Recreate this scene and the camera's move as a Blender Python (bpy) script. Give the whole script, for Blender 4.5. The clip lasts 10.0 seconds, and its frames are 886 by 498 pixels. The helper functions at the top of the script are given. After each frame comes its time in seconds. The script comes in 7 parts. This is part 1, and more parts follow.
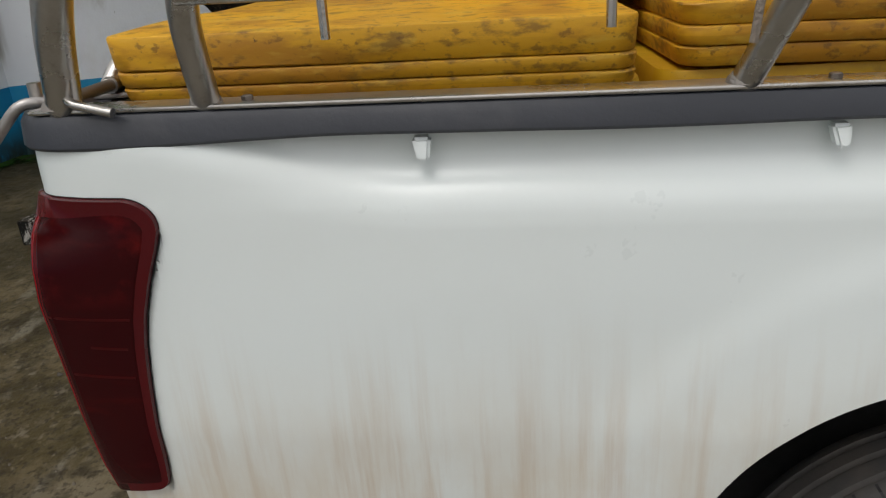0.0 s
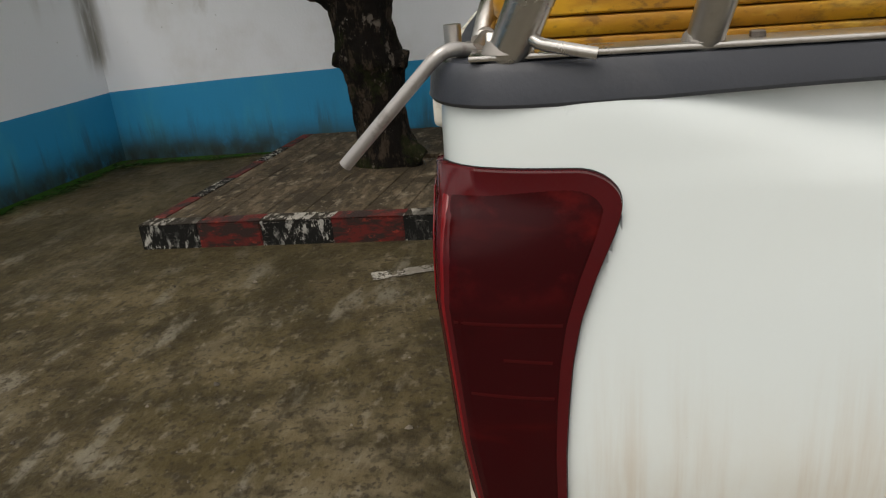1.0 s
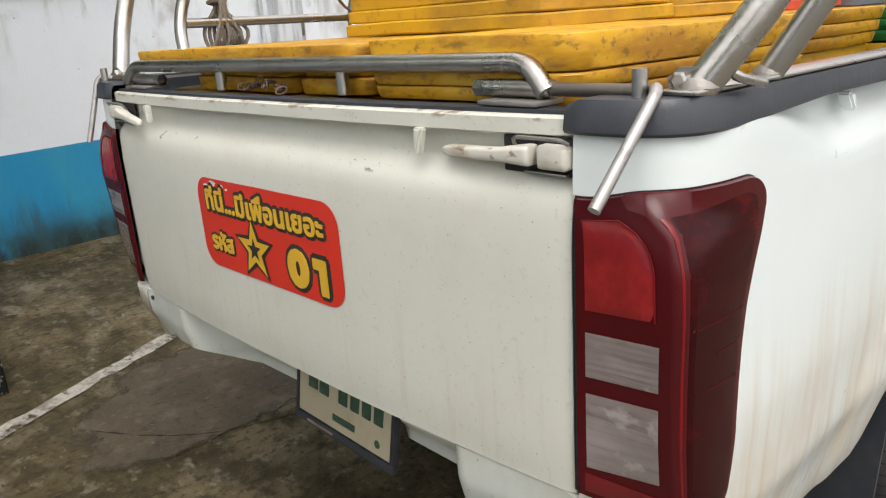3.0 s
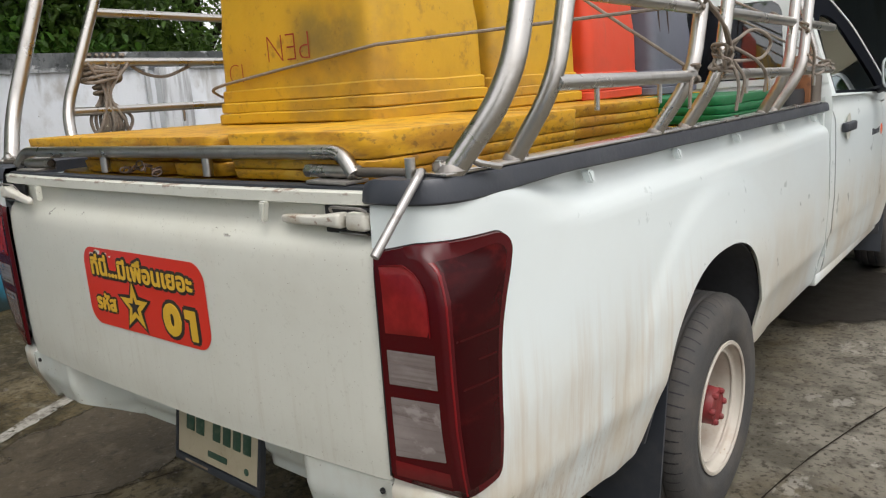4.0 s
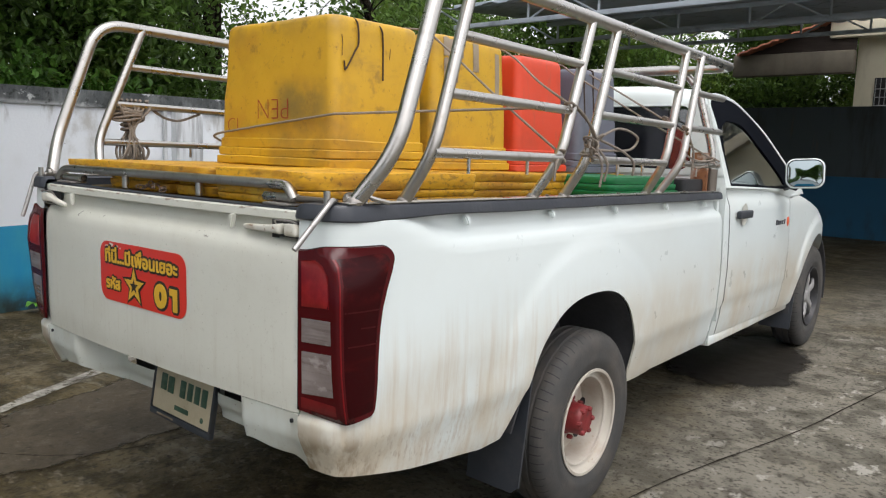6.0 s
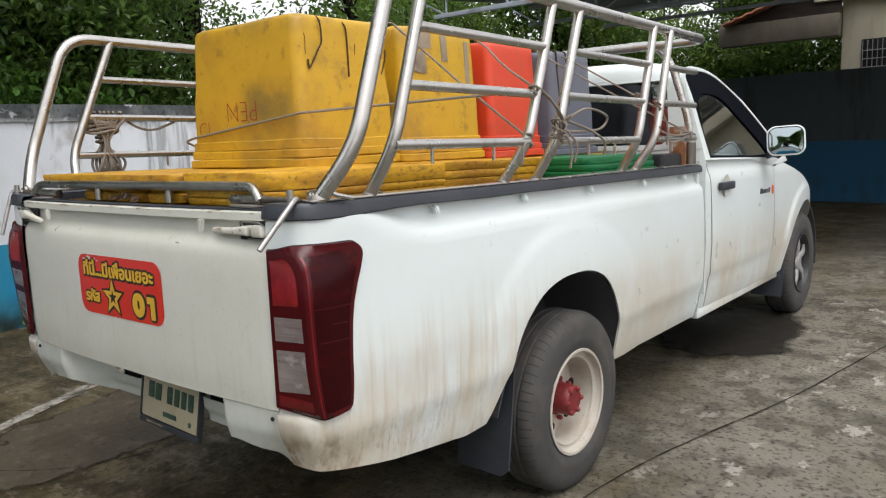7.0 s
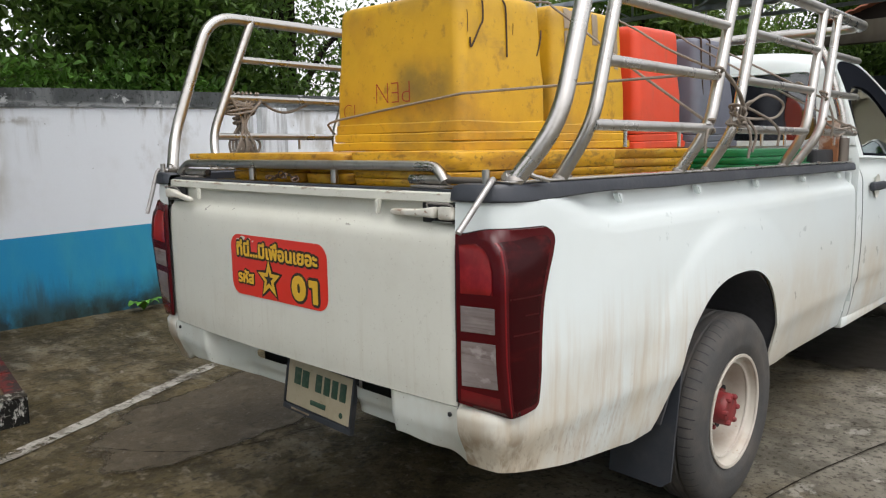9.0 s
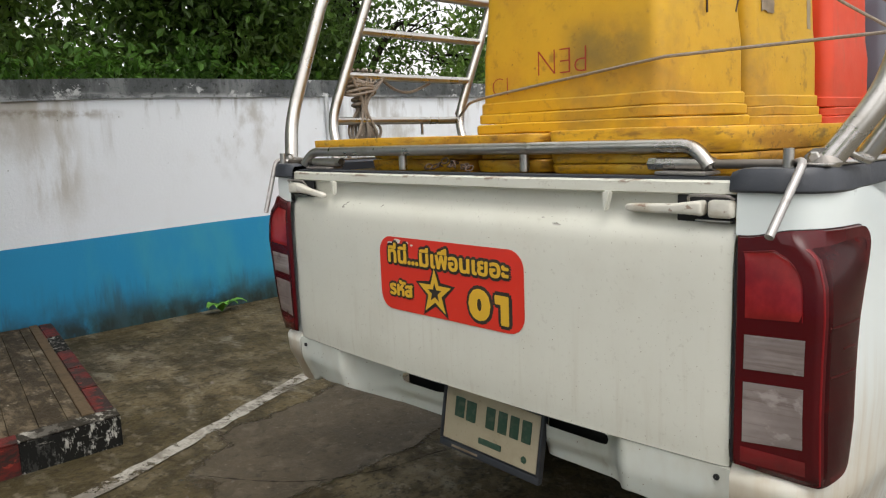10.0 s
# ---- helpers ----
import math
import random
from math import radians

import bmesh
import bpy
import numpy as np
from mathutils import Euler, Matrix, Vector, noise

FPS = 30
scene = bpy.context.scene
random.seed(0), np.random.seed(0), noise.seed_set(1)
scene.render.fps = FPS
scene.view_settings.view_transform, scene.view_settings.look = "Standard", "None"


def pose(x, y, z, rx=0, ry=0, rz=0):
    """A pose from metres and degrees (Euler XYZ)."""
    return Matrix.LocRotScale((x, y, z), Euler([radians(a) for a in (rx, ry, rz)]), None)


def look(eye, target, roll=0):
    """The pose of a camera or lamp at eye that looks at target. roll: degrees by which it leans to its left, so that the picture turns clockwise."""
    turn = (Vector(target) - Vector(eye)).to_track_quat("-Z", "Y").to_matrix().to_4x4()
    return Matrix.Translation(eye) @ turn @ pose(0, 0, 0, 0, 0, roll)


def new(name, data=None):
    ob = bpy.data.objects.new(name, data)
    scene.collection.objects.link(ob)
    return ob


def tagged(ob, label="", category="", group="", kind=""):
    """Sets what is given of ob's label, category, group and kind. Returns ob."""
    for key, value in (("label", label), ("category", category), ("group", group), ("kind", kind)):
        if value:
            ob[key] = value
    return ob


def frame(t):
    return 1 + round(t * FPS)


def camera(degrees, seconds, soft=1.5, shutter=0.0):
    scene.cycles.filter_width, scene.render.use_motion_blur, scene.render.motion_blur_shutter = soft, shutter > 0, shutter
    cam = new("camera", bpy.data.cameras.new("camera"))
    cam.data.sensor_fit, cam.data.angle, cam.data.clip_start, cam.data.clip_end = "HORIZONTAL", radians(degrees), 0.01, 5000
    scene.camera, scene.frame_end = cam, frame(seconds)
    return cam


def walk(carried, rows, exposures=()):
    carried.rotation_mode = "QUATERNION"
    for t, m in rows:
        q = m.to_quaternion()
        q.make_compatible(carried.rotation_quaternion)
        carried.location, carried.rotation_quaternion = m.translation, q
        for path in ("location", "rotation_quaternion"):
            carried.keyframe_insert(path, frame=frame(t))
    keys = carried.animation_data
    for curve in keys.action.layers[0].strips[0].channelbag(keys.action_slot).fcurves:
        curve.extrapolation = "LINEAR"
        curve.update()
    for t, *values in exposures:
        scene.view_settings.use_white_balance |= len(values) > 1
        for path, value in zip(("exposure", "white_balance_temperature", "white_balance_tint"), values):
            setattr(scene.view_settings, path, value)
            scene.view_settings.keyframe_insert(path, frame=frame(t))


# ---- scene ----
cam = camera(62.2, 10.0, soft=1.2)
PATH = [
    (0, (1.714, 0.66, 1.411), (-0.132, 0.499, 0.657), -3.8),
    (0.5, (1.552, 0.435, 1.37), (-0.257, -0.116, 0.719), -13.6),
    (1, (1.567, 0.152, 1.344), (-0.276, -0.124, 0.62), -5.2),
    (1.5, (1.58, -0.091, 1.358), (-0.31, -0.145, 0.705), -5.5),
    (2, (1.374, -0.3, 1.332), (-0.527, -0.192, 0.721), -11.8),
    (2.5, (1.317, -0.469, 1.362), (-0.5, 0.186, 0.841), -9.3),
    (3, (1.258, -0.677, 1.353), (-0.151, 0.61, 0.754), -3.9),
    (3.2, (1.272, -0.724, 1.355), (-0.05, 0.65, 0.751), -2.8),
    (4.3, (1.704, -0.916, 1.403), (0.483, 0.628, 1.05), -3.7),
    (4.5, (1.758, -1.016, 1.399), (0.533, 0.535, 1.091), -3.9),
    (5, (1.861, -1.218, 1.398), (0.631, 0.323, 1.063), -0.8),
    (5.5, (2.032, -1.209, 1.396), (0.798, 0.346, 1.153), 3.0),
    (6.8, (2.261, -1.1, 1.389), (0.991, 0.416, 1.089), -1.9),
    (7, (2.254, -1.117, 1.393), (0.998, 0.412, 1.102), -2.1),
    (7.5, (2.247, -1.131, 1.388), (0.952, 0.365, 1.093), -1.0),
    (8, (2.228, -1.174, 1.387), (0.879, 0.279, 1.12), 0.7),
    (8.5, (2.093, -1.237, 1.391), (0.773, 0.24, 1.118), 0.5),
    (9, (1.916, -1.238, 1.352), (0.538, 0.182, 1.062), -0.9),
    (9.5, (1.619, -1.142, 1.35), (0.201, 0.227, 1.014), -2.8),
    (10, (1.312, -1.205, 1.333), (-0.145, 0.129, 1.019), -2.2),
]
EXPOSURES = [(0.0, -0.16, 6350, 10), (0.5, -0.08, 6650, 9), (1.0, 0.1, 6650, 9), (1.5, 0.38, 6850, 9), (2.0, 0.5, 6050, 12), (2.5, 0.96, 6500, 10), (3.0, 0.72, 6400, 10), (4.3, 0.44, 6250, 10), (5.0, 0.45, 6150, 10), (7.5, 0.45, 6200, 10), (9.0, 0.48, 6200, 10), (10.0, 0.57, 6400, 9)]
walk(cam, [(t, look(eye, target, roll)) for t, eye, target, roll in PATH], EXPOSURES)

# ---- light: overcast day ----
SUN_EL, SUN_AZ = 62.0, 120.0
CLOUD = 7.9  # even cloud cover over the sky
world = bpy.data.worlds.new("overcast_sky")
scene.world = world
world.use_nodes = True
wn = world.node_tree.nodes
sky = wn.new("ShaderNodeTexSky")
sky.sky_type = "NISHITA"
sky.sun_disc = False
sky.sun_elevation, sky.sun_rotation = radians(SUN_EL), radians(SUN_AZ)
sky.air_density, sky.dust_density, sky.ozone_density = 1.0, 9.0, 0.6
pale = wn.new("ShaderNodeHueSaturation")
pale.inputs["Saturation"].default_value = 0.55
world.node_tree.links.new(sky.outputs[0], pale.inputs["Color"])
cloud = wn.new("ShaderNodeMix")
cloud.data_type = "RGBA"
cloud.inputs["Factor"].default_value = 0.6
cloud.inputs["B"].default_value = (CLOUD * 1.03, CLOUD, CLOUD * 0.97, 1.0)
world.node_tree.links.new(pale.outputs[0], cloud.inputs["A"])
world.node_tree.links.new(cloud.outputs["Result"], wn["Background"].inputs["Color"])
wn["Background"].inputs["Strength"].default_value = 0.15
sun = new("sun", bpy.data.lights.new("sun", "SUN"))
sun.data.energy, sun.data.angle, sun.data.color = 0.6, radians(30), (1.0, 0.98, 0.95)
sun.matrix_world = look((0, 0, 20), (20 * -math.sin(radians(SUN_AZ)) / math.tan(radians(SUN_EL)), 20 * -math.cos(radians(SUN_AZ)) / math.tan(radians(SUN_EL)), 0))


# ---- material tools ----
def rgba(c):
    return (c[0], c[1], c[2], 1.0)


def surf(name, base, rough=0.5, metal=0.0, layers=(), grain=0.0, grain_scale=40.0, bump=0.0, bump_scale=60.0, rough_var=0.0,
         random_value=0.0, island=False, spec=0.5, coat=0.0, fray=0.6, specks=(), thin=0.0, worn=()):
    """A node material: base colour, fine grain, stain layers (scale, lo, hi, colour, amount, axis range or None), relief."""
    m = bpy.data.materials.new(name)
    m.use_nodes = True
    nt = m.node_tree
    n, l = nt.nodes, nt.links
    b = n["Principled BSDF"]
    b.inputs["Roughness"].default_value = rough
    b.inputs["Metallic"].default_value = metal
    b.inputs["Specular IOR Level"].default_value = spec
    b.inputs["Coat Weight"].default_value = coat
    b.inputs["Coat Roughness"].default_value = 0.08
    co = n.new("ShaderNodeTexCoord").outputs["Object"]

    def tex(scale, detail=8.0, rough_=fray):
        mp = n.new("ShaderNodeMapping")
        s = scale if hasattr(scale, "__len__") else (scale,) * 3
        mp.inputs["Scale"].default_value = s
        l.new(co, mp.inputs["Vector"])
        t = n.new("ShaderNodeTexNoise")
        t.inputs["Scale"].default_value = 1.0
        t.inputs["Detail"].default_value = detail
        t.inputs["Roughness"].default_value = rough_
        l.new(mp.outputs[0], t.inputs["Vector"])
        return t.outputs[0]

    def ramp(value, lo, hi):
        r = n.new("ShaderNodeMapRange")
        r.interpolation_type = "SMOOTHSTEP"
        r.inputs["From Min"].default_value, r.inputs["From Max"].default_value = lo, hi
        l.new(value, r.inputs["Value"])
        return r.outputs["Result"]

    def times(a, c):
        r = n.new("ShaderNodeMath")
        r.operation = "MULTIPLY"
        l.new(a, r.inputs[0])
        if isinstance(c, (int, float)):
            r.inputs[1].default_value = c
        else:
            l.new(c, r.inputs[1])
        return r.outputs[0]

    def mixed(fac, a, c):
        x = n.new("ShaderNodeMix")
        x.data_type = "RGBA"
        l.new(fac, x.inputs["Factor"])
        l.new(a, x.inputs["A"])
        if isinstance(c, tuple):
            x.inputs["B"].default_value = rgba(c)
        else:
            l.new(c, x.inputs["B"])
        return x.outputs["Result"]

    first = n.new("ShaderNodeRGB")
    first.outputs[0].default_value = rgba(base)
    col = first.outputs[0]
    if grain:
        col = mixed(times(ramp(tex(grain_scale), 0.35, 0.7), grain), col, tuple(v * 0.45 for v in base))
    if random_value:
        src = n.new("ShaderNodeNewGeometry").outputs["Random Per Island"] if island else n.new("ShaderNodeObjectInfo").outputs["Random"]
        r = n.new("ShaderNodeMapRange")
        r.inputs["To Min"].default_value, r.inputs["To Max"].default_value = 1 - random_value, 1 + random_value
        l.new(src, r.inputs["Value"])
        h = n.new("ShaderNodeHueSaturation")
        l.new(r.outputs[0], h.inputs["Value"])
        l.new(col, h.inputs["Color"])
        col = h.outputs[0]
    for scale, lo, hi, colour, amount, span in layers:
        mask = times(ramp(tex(scale), lo, hi), amount)
        if span:
            for axis, lo2, hi2 in (span if isinstance(span[0], tuple) else (span,)):
                sep = n.new("ShaderNodeSeparateXYZ")
                l.new(co, sep.inputs[0])
                wob = n.new("ShaderNodeMath")
                wob.operation = "MULTIPLY_ADD"
                l.new(tex(7.0), wob.inputs[0])
                wob.inputs[1].default_value = 0.25 * abs(hi2 - lo2)
                l.new(sep.outputs["xyz".index(axis)], wob.inputs[2])
                mask = times(mask, ramp(wob.outputs[0], lo2, hi2))
        col = mixed(mask, col, colour)
    if worn:
        scale, lo, hi, reach = worn
        at = n.new("ShaderNodeAttribute")
        at.attribute_name = "fade"
        add = n.new("ShaderNodeMath")
        add.operation = "MULTIPLY_ADD"
        l.new(at.outputs["Fac"], add.inputs[0])
        add.inputs[1].default_value = reach
        l.new(tex(scale), add.inputs[2])
        l.new(ramp(add.outputs[0], lo, hi), b.inputs["Alpha"])
    for scale, size, colour in specks:
        v = n.new("ShaderNodeTexVoronoi")
        v.inputs["Scale"].default_value = scale
        l.new(co, v.inputs["Vector"])
        col = mixed(ramp(v.outputs["Distance"], size, size * 0.6), col, colour)
    l.new(col, b.inputs["Base Color"])
    if thin:
        tr = n.new("ShaderNodeBsdfTranslucent")
        l.new(col, tr.inputs["Color"])
        mx = n.new("ShaderNodeMixShader")
        mx.inputs[0].default_value = thin
        l.new(b.outputs[0], mx.inputs[1])
        l.new(tr.outputs[0], mx.inputs[2])
        l.new(mx.outputs[0], n["Material Output"].inputs["Surface"])
    if rough_var:
        r = n.new("ShaderNodeMapRange")
        r.inputs["To Min"].default_value, r.inputs["To Max"].default_value = max(0.02, rough - rough_var), min(1, rough + rough_var)
        l.new(tex(9.0), r.inputs["Value"])
        l.new(r.outputs[0], b.inputs["Roughness"])
    if bump:
        bp = n.new("ShaderNodeBump")
        bp.inputs["Strength"].default_value = 1.0
        bp.inputs["Distance"].default_value = bump
        l.new(tex(bump_scale), bp.inputs["Height"])
        l.new(bp.outputs[0], b.inputs["Normal"])
    return m


def clear(name, tint, rough=0.02, ior=1.45):
    m = bpy.data.materials.new(name)
    m.use_nodes = True
    b = m.node_tree.nodes["Principled BSDF"]
    b.inputs["Base Color"].default_value = rgba(tint)
    b.inputs["Transmission Weight"].default_value = 1.0
    b.inputs["Roughness"].default_value = rough
    b.inputs["IOR"].default_value = ior
    return m


WHITE_PAINT = surf("white_car_paint", (0.715, 0.772, 0.765), 0.3, coat=0.35, rough_var=0.08, layers=[
    ((30, 30, 1.4), 0.44, 0.76, (0.45, 0.33, 0.21), 0.68, (("z", 1.06, 0.7), ("y", 2.4, 0.7))), ((75, 75, 2.2), 0.52, 0.75, (0.34, 0.22, 0.12), 0.28, (("z", 0.95, 0.6), ("y", 2.0, 0.7))), ((3, 3, 1.5), 0.3, 0.62, (0.55, 0.465, 0.335), 0.8, ("z", 1.02, 0.64)),
    ((9, 9, 4), 0.43, 0.56, (0.27, 0.2, 0.125), 0.85, (("z", 0.7, 0.61), ("y", 0.32, 0.17))), ((34, 34, 14), 0.54, 0.66, (0.2, 0.13, 0.07), 0.5, (("z", 0.61, 0.53), ("y", 0.4, 0.05))), ((90, 90, 30), 0.55, 0.66, (0.26, 0.17, 0.1), 0.4, (("z", 0.72, 0.56), ("y", 1.0, 0.3))), (1.6, 0.35, 0.7, (0.62, 0.63, 0.58), 0.3, None)])
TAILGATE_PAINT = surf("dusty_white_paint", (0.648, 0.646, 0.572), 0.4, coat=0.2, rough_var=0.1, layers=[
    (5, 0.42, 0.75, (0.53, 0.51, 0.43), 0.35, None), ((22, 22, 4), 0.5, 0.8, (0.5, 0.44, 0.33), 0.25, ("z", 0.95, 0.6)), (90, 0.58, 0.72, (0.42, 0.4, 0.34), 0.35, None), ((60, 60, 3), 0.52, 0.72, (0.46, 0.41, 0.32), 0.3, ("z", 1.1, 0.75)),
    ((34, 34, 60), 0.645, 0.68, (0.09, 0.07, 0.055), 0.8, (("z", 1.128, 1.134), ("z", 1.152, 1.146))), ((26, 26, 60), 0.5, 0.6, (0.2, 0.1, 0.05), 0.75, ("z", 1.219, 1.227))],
    specks=[(40, 0.055, (0.28, 0.23, 0.17)), (75, 0.08, (0.42, 0.38, 0.31))])
VALANCE_PAINT = surf("grubby_white_valance", (0.6, 0.63, 0.585), 0.42, coat=0.2, rough_var=0.1, layers=[
    ((7, 7, 4), 0.45, 0.75, (0.45, 0.4, 0.31), 0.5, None), ((20, 20, 8), 0.56, 0.7, (0.25, 0.18, 0.11), 0.6, ("z", 0.62, 0.52))], specks=[(40, 0.08, (0.2, 0.15, 0.1))])
LEVER_PAINT = surf("grubby_lever_paint", (0.62, 0.6, 0.53), 0.45, layers=[((14, 30, 30), 0.48, 0.66, (0.4, 0.34, 0.25), 0.6, None), ((40, 60, 60), 0.6, 0.68, (0.2, 0.1, 0.05), 0.75, None)], bump=0.0006, bump_scale=90)
BLACK_PLASTIC = surf("black_plastic", (0.028, 0.032, 0.04), 0.55, rough_var=0.15, bump=0.0006, bump_scale=90, layers=[(6, 0.5, 0.8, (0.09, 0.085, 0.08), 0.5, None)])
DARK = surf("dark_underside", (0.06, 0.061, 0.067), 0.8, grain=0.3)
RAIL_CAP = surf("bed_rail_plastic", (0.033, 0.037, 0.047), 0.42, rough_var=0.15, bump=0.0012, bump_scale=35, layers=[(7, 0.5, 0.8, (0.1, 0.1, 0.1), 0.4, None)])
STEEL = surf("stainless_steel", (0.53, 0.51, 0.48), 0.3, metal=1.0, rough_var=0.16, bump=0.0005, bump_scale=140, layers=[(14, 0.5, 0.75, (0.3, 0.26, 0.21), 0.6, None), (60, 0.58, 0.72, (0.36, 0.32, 0.28), 0.5, None)])
DULL_STEEL = surf("dull_brown_steel", (0.2, 0.175, 0.15), 0.45, metal=0.85, rough_var=0.1, layers=[((20, 4, 4), 0.5, 0.7, (0.1, 0.075, 0.055), 0.6, None)])
CRANK_STEEL = surf("scuffed_crank_steel", (0.4, 0.385, 0.37), 0.42, metal=0.75, rough_var=0.15, layers=[(40, 0.5, 0.65, (0.22, 0.2, 0.185), 0.6, None)])
WELD = surf("rough_weld", (0.3, 0.28, 0.26), 0.5, metal=0.8, bump=0.002, bump_scale=150)
YELLOW = surf("worn_yellow_plastic", (0.57, 0.335, 0.01), 0.48, rough_var=0.12, bump=0.0012, bump_scale=18, grain=0.12, grain_scale=9, fray=0.64, layers=[
    (4, 0.46, 0.7, (0.46, 0.24, 0.014), 0.75, None), (2.3, 0.52, 0.68, (0.3, 0.19, 0.035), 0.65, None), (17, 0.56, 0.7, (0.22, 0.12, 0.02), 0.6, None), (60, 0.62, 0.72, (0.14, 0.075, 0.02), 0.7, None),
    ((2.2, 2.2, 7), 0.58, 0.7, (0.22, 0.13, 0.035), 0.55, None), (6, 0.4, 0.62, (0.24, 0.15, 0.04), 0.65, ("z", 0.44, 0.56)),
    (5, 0.3, 0.6, (0.17, 0.125, 0.03), 0.8, (("y", -0.2, -0.235), ("z", 0.13, 0.23), ("z", 0.36, 0.27), ("x", -0.02, 0.12), ("x", 0.33, 0.25)))])
CORD = surf("dark_brown_cord", (0.045, 0.025, 0.014), 0.8, bump=0.001, bump_scale=200)
TAPE = surf("dirty_grey_tape", (0.3, 0.24, 0.17), 0.45, layers=[(9, 0.45, 0.65, (0.12, 0.085, 0.05), 0.7, None)], bump=0.001, bump_scale=60)
LID_YELLOW = surf("stained_yellow_lid", (0.6, 0.32, 0.01), 0.5, rough_var=0.15, bump=0.0015, bump_scale=30, random_value=0.12, layers=[
    ((6, 6, 20), 0.46, 0.64, (0.4, 0.18, 0.012), 0.85, None), ((9, 9, 30), 0.54, 0.66, (0.62, 0.4, 0.05), 0.6, None), ((16, 16, 40), 0.53, 0.66, (0.17, 0.085, 0.015), 0.7, None), ((45, 45, 70), 0.56, 0.66, (0.13, 0.06, 0.015), 0.6, None), (90, 0.66, 0.74, (0.07, 0.035, 0.015), 0.85, None)])
RED_PLASTIC = surf("red_plastic", (0.64, 0.056, 0.016), 0.45, rough_var=0.12, bump=0.001, bump_scale=15, layers=[(4, 0.45, 0.65, (0.5, 0.055, 0.018), 0.7, None), ((22, 22, 5), 0.56, 0.7, (0.4, 0.09, 0.045), 0.4, None), (40, 0.68, 0.76, (0.75, 0.3, 0.2), 0.5, None)])
GREY_PLASTIC = surf("slate_grey_plastic", (0.13, 0.135, 0.17), 0.5, rough_var=0.12, bump=0.001, bump_scale=15, layers=[(5, 0.5, 0.75, (0.09, 0.09, 0.11), 0.6, None)])
RUSTY_TIN = surf("rusty_tin", (0.22, 0.09, 0.035), 0.65, metal=0.3, layers=[(14, 0.5, 0.62, (0.42, 0.36, 0.3), 0.8, None), (30, 0.52, 0.66, (0.1, 0.04, 0.02), 0.7, None)])
GREEN_PLASTIC = surf("green_plastic", (0.01, 0.17, 0.05), 0.45, rough_var=0.1, layers=[(12, 0.5, 0.75, (0.01, 0.09, 0.03), 0.6, None)])
ROPE = surf("grey_brown_rope", (0.26, 0.22, 0.18), 0.85, bump=0.004, bump_scale=160, grain=0.5, grain_scale=120)
RUBBER = surf("tyre_rubber", (0.046, 0.045, 0.044), 0.75, rough_var=0.1, bump=0.001, bump_scale=120, layers=[(7, 0.4, 0.7, (0.1, 0.085, 0.07), 0.5, None)])
RIM_PAINT = surf("cream_painted_steel_wheel", (0.47, 0.435, 0.375), 0.42, layers=[(9, 0.45, 0.75, (0.34, 0.25, 0.18), 0.55, None), (34, 0.62, 0.72, (0.2, 0.1, 0.05), 0.6, None)])
ALLOY = surf("dark_alloy", (0.045, 0.045, 0.048), 0.5, metal=0.3, layers=[(20, 0.5, 0.7, (0.08, 0.075, 0.07), 0.6, None)])
SPOKE = surf("machined_alloy", (0.36, 0.355, 0.35), 0.4, metal=0.25, layers=[(20, 0.5, 0.7, (0.24, 0.225, 0.21), 0.6, None)])
HUB_RED = surf("red_painted_hub", (0.2, 0.018, 0.02), 0.5, layers=[(30, 0.5, 0.7, (0.07, 0.02, 0.018), 0.8, None), (12, 0.55, 0.75, (0.24, 0.08, 0.06), 0.5, None)], bump=0.0008)
LAMP_RED = surf("wine_red_lamp_plastic", (0.066, 0.0042, 0.0058), 0.22, coat=0.03, spec=0.26, layers=[(14, 0.45, 0.75, (0.055, 0.006, 0.009), 0.6, None)], rough_var=0.04)
# red streaks above z 1.0 imitate a reflection in the lens
LAMP_SMOKE = surf("smoked_red_lamp", (0.027, 0.0018, 0.0028), 0.2, spec=0.14, layers=[((5, 5, 4), 0.45, 0.7, (0.03, 0.0018, 0.002), 0.8, None), ((6, 8, 11), 0.46, 0.64, (0.1, 0.006, 0.006), 0.8, ("z", 1.0, 1.05)), ((4, 6, 26), 0.52, 0.7, (0.055, 0.003, 0.003), 0.5, None), ((6, 6, 4), 0.5, 0.68, (0.011, 0.001, 0.002), 0.8, None)], rough_var=0.03)
LAMP_STRIP = surf("bright_red_lamp_edge", (0.17, 0.006, 0.008), 0.2, coat=0.05, spec=0.3, layers=[((6, 6, 5), 0.42, 0.66, (0.11, 0.005, 0.007), 0.8, None)])
LAMP_DIVIDER = surf("red_lens_line", (0.045, 0.002, 0.0025), 0.4, spec=0.15)
LAMP_REFLECTOR = surf("dark_red_reflector", (0.13, 0.007, 0.009), 0.2, coat=0.3, layers=[(12, 0.45, 0.7, (0.08, 0.005, 0.007), 0.7, None)])
LAMP_BRIGHT = surf("bright_red_reflector", (0.34, 0.02, 0.02), 0.18, coat=0.3, layers=[((7, 7, 5), 0.42, 0.62, (0.17, 0.009, 0.01), 0.85, None), ((9, 9, 5), 0.56, 0.72, (0.42, 0.014, 0.012), 0.8, None)])
